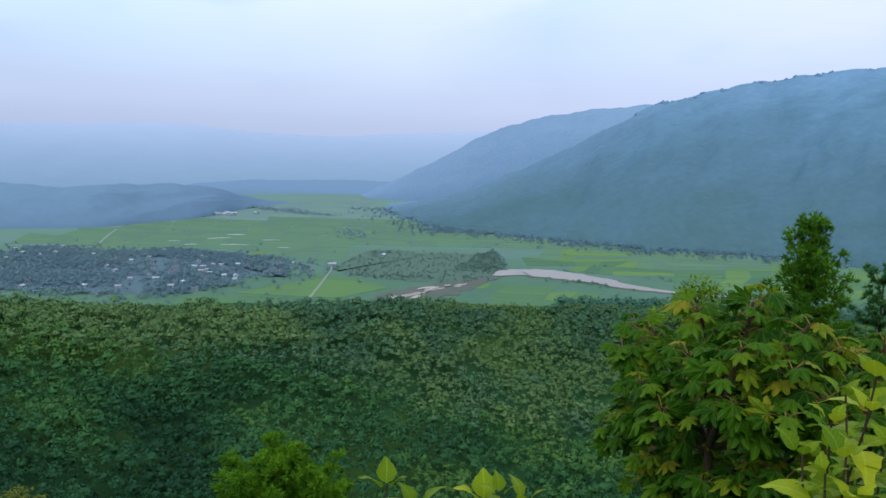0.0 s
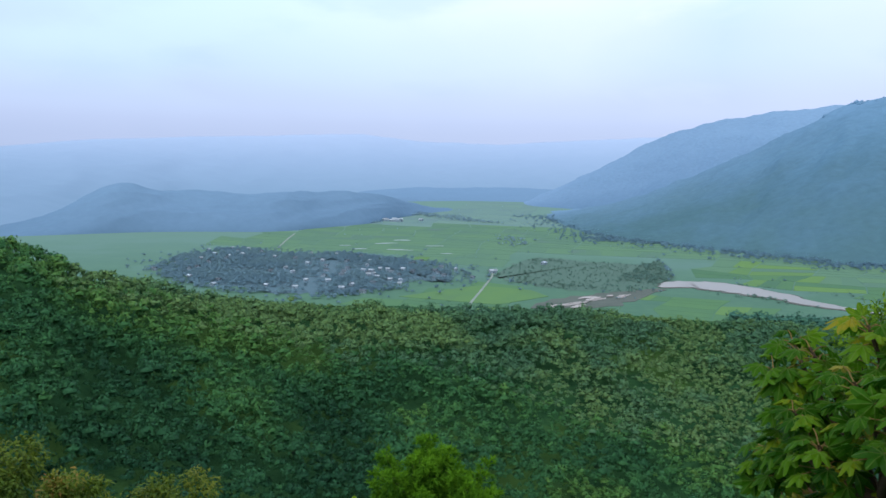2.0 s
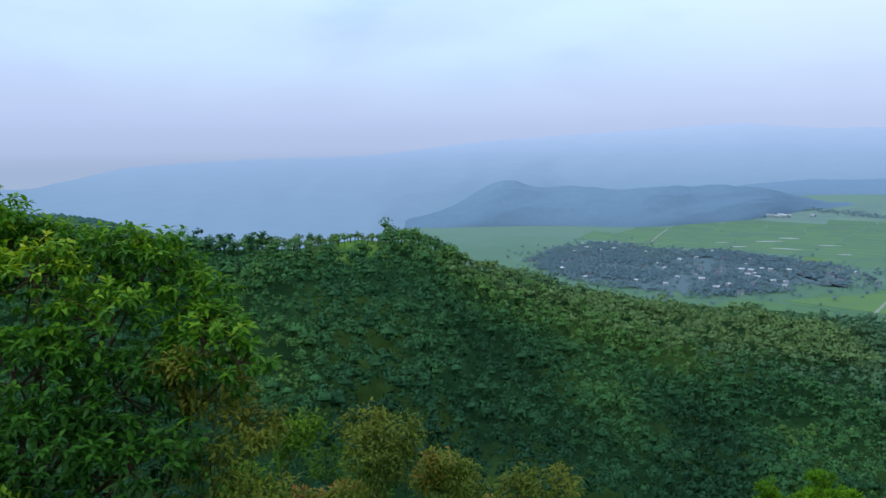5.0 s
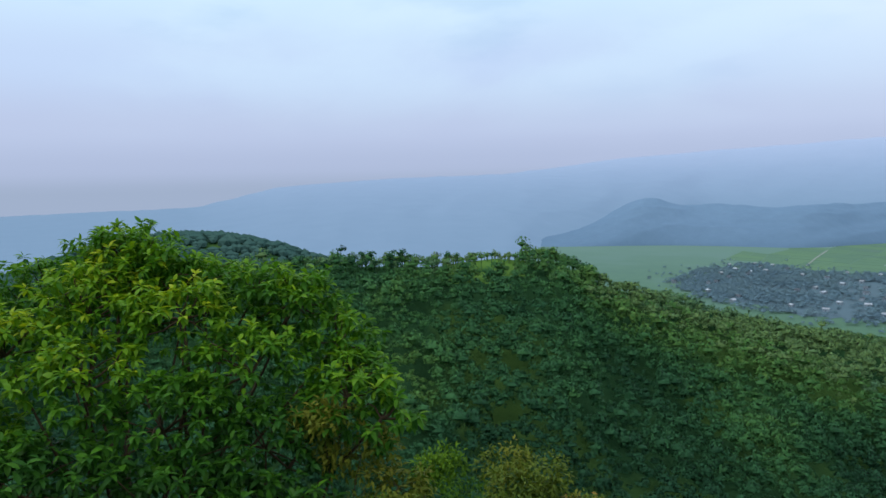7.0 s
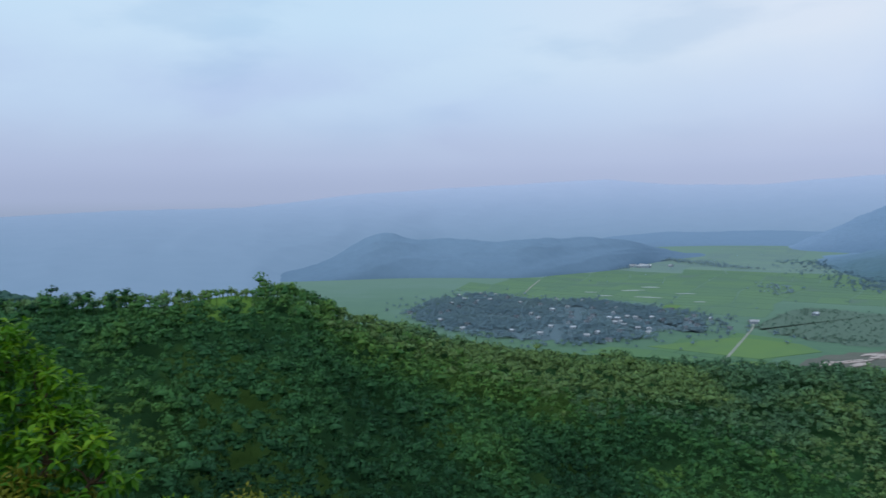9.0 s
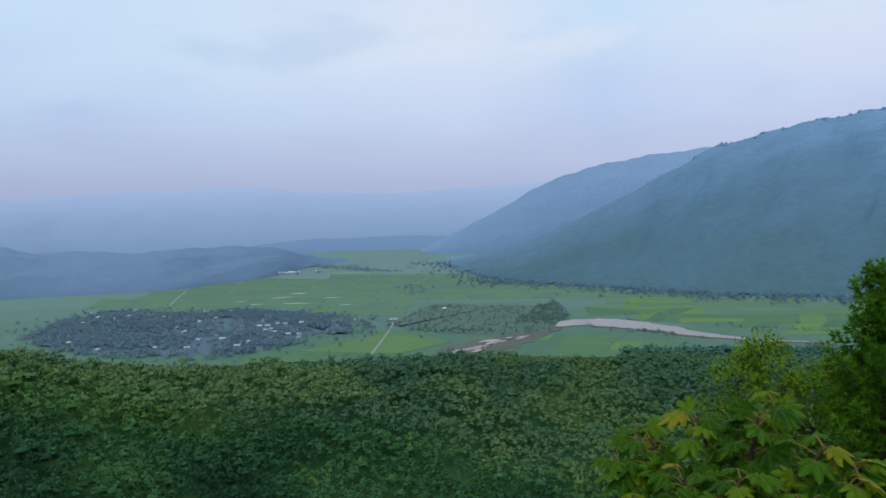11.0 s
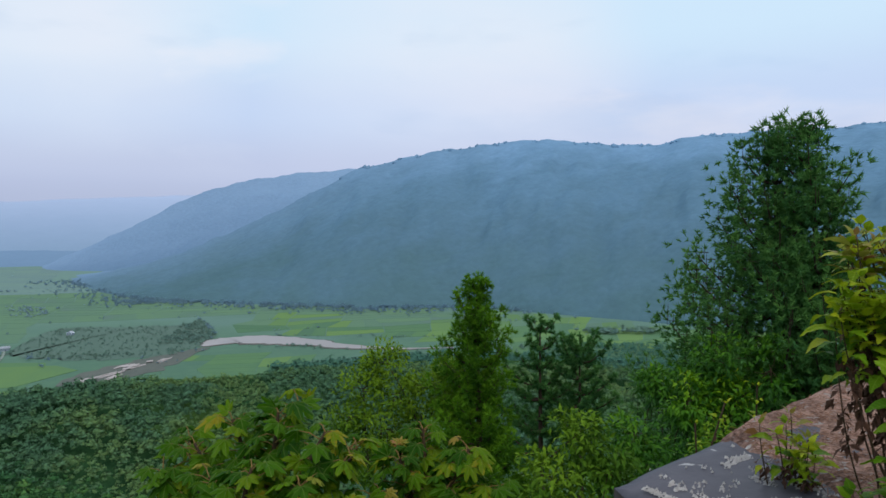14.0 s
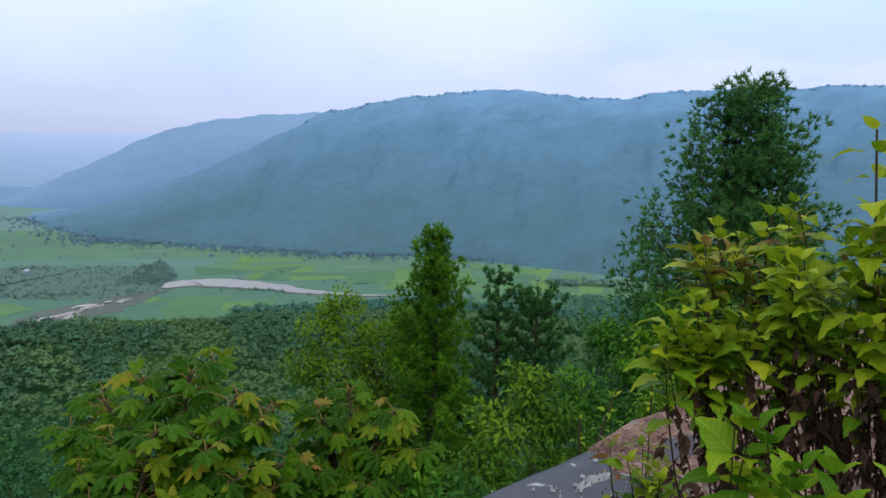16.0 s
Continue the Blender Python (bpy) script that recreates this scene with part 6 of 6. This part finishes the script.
lobed_tree(on_ground(1.30, 4.20), (1.32, 4.15, -2.05), [(1.20, 4.35, -1.55), (1.22, 3.90, -1.59), (1.34, 3.79, -1.52), (1.49, 3.51, -1.5), (1.61, 3.5, -1.4), (1.33, 3.44, -1.55), (1.15, 4.60, -1.62), (1.62, 3.25, -1.43), (1.85, 3.40, -1.30), (1.98, 3.55, -1.45)],
           "low lobed-leaf sapling with dull green leaves", (1.25, 4.00, -1.62), seed=5, leaf=0.108, per_tip=22)
lobed_tree(on_ground(2.33, 3.89), (2.33, 3.84, -1.52), [(2.25, 3.77, -1.02), (2.63, 3.69, -0.99), (2.45, 3.94, -0.92), (2.11, 3.65, -1.25), (2.75, 3.59, -1.22), (2.41, 3.51, -1.32)],
           "small tree with yellowing lobed leaves and reddish shoots", (2.29, 3.90, -0.98), seed=8, leaf=0.098, per_tip=28)


# ---------------------------------------------------------------- the wall and what grows on it
M_WALL = surface("weathered_painted_concrete", (0.040, 0.036, 0.050), (0.090, 0.083, 0.102), 3.0, 30.0, rough=0.55, bump=0.5, bump_distance=0.006, spec=0.4, third=(0.42, 0.40, 0.39), third_scale=14.0, third_at=(0.68, 0.70))
M_SOIL = surface("needle_litter", (0.090, 0.046, 0.034), (0.42, 0.250, 0.190), 14.0, 130.0, bump=1.0, bump_distance=0.012, contrast=(0.38, 0.62), third=(0.30, 0.26, 0.24), third_scale=60.0, third_at=(0.60, 0.66))
M_STONE = surface("grey_stone", (0.14, 0.135, 0.13), (0.27, 0.25, 0.24), 6.0, 50.0, bump=0.6, bump_distance=0.01)
M_FLAKE = surface("lime_flake", (0.34, 0.31, 0.30), (0.66, 0.62, 0.60), 20.0, 90.0, bump=0.2, bump_distance=0.003)
# concrete for the wall's sides, far darker than its top
M_WALL_SIDE = surface("dark_side_concrete", (0.012, 0.010, 0.009), (0.050, 0.042, 0.036), 5.0, 40.0, rough=0.85, bump=0.6, bump_distance=0.008, third=(0.075, 0.066, 0.058), third_scale=9.0, third_at=(0.60, 0.72))
WALL_TOP, WALL_WIDE = -0.130, 0.92
along_wall, across_wall = np.array([0.963, 0.270]), np.array([0.270, -0.963])
CORNER = np.array([1.592, 0.905])


def wall_place(u, w):
    """Plan place u metres along the valley edge of the wall and w metres in from it."""
    return CORNER + along_wall * u + across_wall * w + np.array([-0.27 * w, 0.0]) * max(0, 1 - u / 0.6)


def wall_level(u):
    """Height of the wall's top, which rises gently along its length."""
    return WALL_TOP + 0.065 * min(u, 1.5)


def wall_block():
    nu, nw = 60, 34
    us, ws = 5.0 * np.linspace(0, 1, nu) ** 1.5, np.linspace(0, WALL_WIDE, nw)
    top = np.zeros((nu, nw, 3))
    for i, u in enumerate(us):
        for j, w in enumerate(ws):
            top[i, j, :2] = wall_place(u, w)
            edge = min(u, w, WALL_WIDE - w)
            top[i, j, 2] = wall_level(u) - 0.010 * max(0, 1 - edge / 0.022) ** 2 - 0.02 * max(0, noise.noise(Vector((w * 14, u * 9, 3)))) * max(0, 1 - u / 0.07)
    top[..., 2] += 0.008 * fbm(top[..., 0] * 6, top[..., 1] * 6, 61, 3)
    bm = bmesh.new()
    grid = [[bm.verts.new(top[i, j]) for j in range(nw)] for i in range(nu)]
    for i in range(nu - 1):
        for j in range(nw - 1):
            bm.faces.new((grid[i][j], grid[i][j + 1], grid[i + 1][j + 1], grid[i + 1][j]))
    rim = [grid[i][0] for i in range(nu)] + [grid[-1][j] for j in range(1, nw)] + [grid[i][-1] for i in range(nu - 2, -1, -1)] + [grid[0][j] for j in range(nw - 2, 0, -1)]
    below = rim
    for k, z in enumerate((-0.35, -0.7, -1.2, -3.0)):
        ring = []
        for v in rim:
            ring.append(bm.verts.new((v.co.x + 0.01 * noise.noise(v.co * 5 + Vector((0, 0, k))), v.co.y + 0.01 * noise.noise(v.co * 5 + Vector((9, 0, k))), z)))
        for a in range(len(rim)):
            b = (a + 1) % len(rim)
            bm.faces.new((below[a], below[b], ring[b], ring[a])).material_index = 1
        below = ring
    bmesh.ops.recalc_face_normals(bm, faces=bm.faces[:])
    for f in bm.faces:
        f.smooth = True
    return bm


wall = part("wall_parapet", wall_block(), M_WALL)
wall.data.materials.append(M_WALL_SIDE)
tagged(wall, "thick dark grey painted concrete parapet, worn and flaking", "wall", kind="structure")

# soil and pine litter lying on the wall
nu, nw = 70, 46
us, ws = np.concatenate([np.linspace(0.06, 0.9, 50), np.linspace(0.95, 4.9, 20)]), np.linspace(0.003, 0.90, nw)
U2, W2 = np.meshgrid(us, ws, indexing="ij")
XY = np.array([[wall_place(u, w) for w in ws] for u in us])
cover = 0.95 * smooth((U2 - 0.22 + 0.36 * W2) / 0.10) - 0.30 + (0.4 - 0.25 * smooth((U2 + 0.6 * W2 - 0.36) / 0.16)) * fbm(U2 * 9, W2 * 9, 83, 3)
Zs = np.array([wall_level(u) for u in us])[:, None] - 0.022 + 0.032 * np.clip(cover + 0.25, 0, 1) + 0.005 * fbm(U2 * 25, W2 * 25, 84, 2) - 0.007 * smooth((0.02 - W2) / 0.02)
v = np.concatenate([XY.reshape(-1, 2), Zs.reshape(-1, 1)], 1)
tagged(mesh_object("leaf_litter", v, grid_faces(nu, nw), M_SOIL, smooth_shade=True), "reddish brown soil and pine litter on the parapet", "soil", kind="stuff")

# lime flakes on the worn end
g = random.Random(12)
vs, fs = [], []
for k in range(9000):
    if k % 3:
        w = g.uniform(0.05, 0.62)
        u = 0.27 - 0.36 * w - abs(g.gauss(0, 0.06)) + 0.02
    else:
        w = g.uniform(0.015, 0.85)
        u = 0.010 + abs(g.gauss(0, 0.03 + 0.05 * w))
    if u < 0.008 or noise.noise(Vector((u * 40, w * 40, 5))) < (0.22 if w < 0.07 else -0.15 if u < 0.06 else 0.02) + 0.2 * g.random():
        continue
    x, y = wall_place(u, w)
    rad = g.uniform(0.0006, 0.0022) * (2.1 if g.random() < 0.12 else 1)
    level = wall_level(u)
    m = 7
    start = len(vs)
    vs.append((x, y, level + 0.005))
    for q in range(m):
        a, rr = 2 * math.pi * q / m, rad * g.uniform(0.5, 1.3)
        vs.append((x + math.cos(a) * rr * 1.5, y + math.sin(a) * rr, level + 0.001))
    fs += [(start, start + 1 + q, start + 1 + (q + 1) % m) for q in range(m)]
tagged(mesh_object("lime_flakes", vs, fs, M_FLAKE), "white flakes of old limewash on the parapet", "flakes", kind="stuff")


# fallen pine needles and twigs in the litter
vs, fs = [], []
for k in range(4200):
    w = g.uniform(0.02, 0.88)
    u = max(0.02, 0.27 - 0.40 * w) + abs(g.gauss(0, 0.40))
    x, y = wall_place(u, w)
    a, ln, wide = g.uniform(0, math.pi), g.uniform(0.007, 0.026), g.uniform(0.0003, 0.0008)
    dx, dy = math.cos(a), math.sin(a)
    z0, z1 = wall_level(u) + g.uniform(0.005, 0.011), wall_level(u) + g.uniform(0.005, 0.014)
    s0 = len(vs)
    vs += [(x - dx * ln / 2 - dy * wide, y - dy * ln / 2 + dx * wide, z0), (x - dx * ln / 2 + dy * wide, y - dy * ln / 2 - dx * wide, z0 + 0.001), (x + dx * ln / 2 + dy * wide, y + dy * ln / 2 - dx * wide, z1), (x + dx * ln / 2 - dy * wide, y + dy * ln / 2 + dx * wide, z1 + 0.001)]
    fs.append((s0, s0 + 1, s0 + 2, s0 + 3))
M_FALLEN = surface("fallen_needles", (0.10, 0.045, 0.028), (0.36, 0.19, 0.12), 60.0, 200.0, bump=0.0)
tagged(mesh_object("fallen_needles", vs, fs, M_FALLEN), "rust brown fallen pine needles on the parapet", "litter", kind="stuff")


def boulder(x, y, z, sx, sy, sz, seed):
    bm = bmesh.new()
    bmesh.ops.create_icosphere(bm, subdivisions=4, radius=1)
    for p in bm.verts:
        k = 1 + 0.16 * noise.fractal(p.co * 1.3 + Vector((seed, 0, 0)), 1.0, 2.0, 4)
        p.co = Vector((p.co.x * sx, p.co.y * sy, p.co.z * sz)) * k
    for f in bm.faces:
        f.smooth = True
    ob = part("stone", bm, M_STONE)
    ob.location = (x, y, z)
    return ob


tagged(boulder(*wall_place(0.62, 0.42), wall_level(0.62) + 0.055, 0.15, 0.10, 0.085, 3), "rounded grey stone lying on the parapet", "stone")


def shrub(name, bases, tips, label, leaf, nodes, dry=0.35, seed=1, stem=0.004, young=0.15, mature=0.42):
    """Upright stems with pairs of toothed leaves up their length, withered ones hanging lower down."""
    g = np.random.default_rng(seed)
    plant = new(name)
    o = np.asarray(bases[0], float)
    plant.location = o
    lines, dead_p, dead_o = [], [], []
    for base, tip in zip(bases, tips):
        base, tip = np.asarray(base, float), np.asarray(tip, float)
        line = curve_to(base, tip, 0.05, 9)
        lines.append((line - o, np.linspace(stem, stem * 0.45, 9)))
        red = g.random() < young
        for k in range(nodes):
            u = dry + (1 - dry) * (k / (nodes - 1)) ** 0.75
            at = np.array([np.interp(u, np.linspace(0, 1, 9), line[:, m]) for m in range(3)])
            turn = 1.57 * k + g.uniform(-0.7, 0.7)
            for s in (0, math.pi) if k < nodes - 3 else (0, 2.1, 4.2):
                flat = np.array([math.cos(turn + s), math.sin(turn + s), 0])
                droop = 0.22 - 0.8 * (k / nodes) + g.uniform(-0.45, 0.5)
                axis = unit(flat - [0, 0, droop])
                size = leaf * (0.62 + 0.55 * math.sin(math.pi * (0.18 + 0.62 * k / nodes))) * g.uniform(0.6, 1.25)
                if k == nodes - 1:
                    axis, size = unit(flat * 0.6 + [0, 0, 0.9]), size * 0.7
                src = OVATE_YOUNG[g.integers(2)] if red and k >= nodes - 3 else OVATE_OLD[g.integers(4)] if g.random() < mature + 0.16 - 0.9 * k / nodes * (mature < 0.5) else OVATE[g.integers(6)]
                set_leaf(src, plant, at + flat * (stem + 0.18 * size), axis, unit([0, 0, 1] + flat * (0.5 if k < nodes - 1 else -0.6) + 0.2 * g.normal(size=3)), size, o)
        for _ in range(int(34 * dry)):
            u = g.uniform(max(dry - 0.30, 0.1), dry + 0.06)
            at = np.array([np.interp(u, np.linspace(0, 1, 9), line[:, m]) for m in range(3)]) + g.normal(size=3) * 0.16 * leaf
            dead_p.append(at - o), dead_o.append(unit(g.normal(size=3) * [1, 1, 0.3]))
    tagged(stems("stemwork", lines, M_TWIG, plant, 6), kind="stuff")
    if dead_p:
        v, f, t = leaf_cloud(np.array(dead_p), np.array(dead_o), leaf * 0.72, leaf * 0.34, np.full(len(dead_p), 0.4), 1.3, 0.7)
        tagged(mesh_object("withered_foliage", v, f, M_DRY, t, parent=plant), kind="stuff")
    tagged(plant, label, "shrub")
    return plant


# each clump: the middle of its tips, their spread, the foot's shift from the tips, number of stems
g = random.Random(31)
CLUMPS = (
    ((1.692, 0.597, 0.212), (0.026, 0.020, 0.026), (0.12, 0.01), 12, "young"),
    ((1.750, 0.560, 0.215), (0.045, 0.032, 0.050), (0.07, 0.00), 15, "tall"),
    ((1.630, 0.549, 0.162), (0.032, 0.022, 0.026), (0.13, 0.01), 14, "tall"),
    ((1.675, 0.495, 0.190), (0.034, 0.030, 0.036), (0.10, 0.01), 16, "tall"),
    ((1.692, 0.425, 0.212), (0.034, 0.040, 0.040), (0.09, 0.01), 18, "tall"),
    ((1.800, 0.480, 0.205), (0.060, 0.070, 0.055), (0.05, 0.01), 12, "tall"),
    ((1.594, 0.462, 0.065), (0.020, 0.016, 0.055), (0.05, 0.01), 5, "low"),
    ((1.596, 0.408, 0.062), (0.020, 0.028, 0.060), (0.05, 0.01), 10, "low"),
    ((1.600, 0.350, 0.080), (0.020, 0.028, 0.065), (0.05, 0.00), 10, "low"),
    ((1.640, 0.530, -0.050), (0.026, 0.030, 0.026), (0.03, 0.00), 6, "low"),
)
LABELS = {
    "young": "leafy shrub with reddish young tops on the parapet",
    "tall": "bright green leafy shrub with withered lower leaves on the parapet",
    "low": "low shrub with broad dark green leaves on the parapet",
}
for number, (middle, spread, shift, count, kind) in enumerate(CLUMPS):
    bases, tips = [], []
    for k in range(count):
        x, y, z = (m + d * g.uniform(-1, 1) for m, d in zip(middle, spread))
        bx, by = x + shift[0] + g.uniform(-0.03, 0.03), y + shift[1] + g.uniform(-0.03, 0.03)
        bases.append((max(bx, 1.612), by, wall_level(bx - CORNER[0]) - 0.004)), tips.append((x, y, z))
    if kind == "low":
        shrub("shrub", bases, tips, LABELS[kind], 0.0245, 7, seed=50 + number, dry=0.30, young=0.0, mature=0.62, stem=0.0012)
    else:
        shrub("shrub", bases, tips, LABELS[kind], 0.0190, 6, seed=50 + number, dry=0.78, young=0.55 if kind == "young" else 0.03, stem=0.0012)
tall_base = (1.725, 0.470, wall_level(0.13))
shoot = shrub("shrub", [tall_base, (1.735, 0.475, wall_level(0.14))], [(1.682, 0.450, 0.315), (1.70, 0.44, 0.275)], "tall slender shoot with a withered red leaf", 0.019, 10, seed=77, dry=0.6, young=0.0, stem=0.0018)
set_leaf(OVATE_YOUNG[1], shoot, (1.690, 0.452, 0.250), (0.25, -0.2, -0.9), (-0.6, -0.8, 0.1), 0.022, tall_base)
bases = [(1.762 + 0.018 * math.cos(2.4 * k) + 0.004 * k, 0.760 + 0.026 * math.sin(2.4 * k), wall_level(0.17)) for k in range(9)]
shrub("small_shrub", bases, [(x + 0.012 * math.cos(2.1 * k), y + 0.012 * math.sin(2.1 * k), z + h) for k, ((x, y, z), h) in enumerate(zip(bases, (0.060, 0.085, 0.07, 0.095, 0.075, 0.05, 0.08, 0.045, 0.065)))], "small yellow-green seedlings in the litter on the parapet", 0.020, 4, seed=9, stem=0.0012, dry=0.3)

# plants rising in front of the lookout
bx, by, bz = on_ground(0.46, 0.80)
bases = [(bx + g.uniform(-0.10, 0.12), by + g.uniform(-0.08, 0.08), bz) for _ in range(10)]
tips = [(0.46, 0.80, -0.25), (0.50, 0.81, -0.23), (0.39, 0.75, -0.30), (0.43, 0.77, -0.27), (0.46, 0.75, -0.25), (0.40, 0.72, -0.31), (0.54, 0.84, -0.25), (0.42, 0.72, -0.29), (0.47, 0.72, -0.28), (0.42, 0.70, -0.33)]
shrub("shrub", bases, tips, "yellow-green leafy shrub rising below the lookout", 0.039, 9, dry=0.62, seed=14, stem=0.0026, young=0.0)
bx, by, bz = on_ground(0.0, 1.2)
bases = [(bx - 0.09, by, bz), (bx + 0.09, by - 0.07, bz), (bx + 0.05, by - 0.05, bz), (bx - 0.03, by + 0.03, bz), (bx + 0.12, by, bz)]
tips = [(-0.09, 1.20, -0.555), (0.105, 1.18, -0.555), (0.08, 1.20, -0.58), (-0.04, 1.22, -0.60), (0.15, 1.20, -0.575)]
shrub("shrub", bases, tips, "pale leafy shoots tipped with yellow below the lookout", 0.062, 5, dry=0.75, seed=22, stem=0.003, young=0.0)
bx, by, bz = on_ground(2.02, 1.30)
shrub("shrub", [(bx, by, bz), (bx + 0.05, by + 0.1, bz), (bx - 0.08, by + 0.05, bz)], [(2.10, 1.22, -0.135), (2.22, 1.25, -0.115), (2.02, 1.22, -0.17)], "pale green shoots growing up outside the parapet", 0.015, 5, dry=0.90, seed=25, stem=0.004, young=0.05)
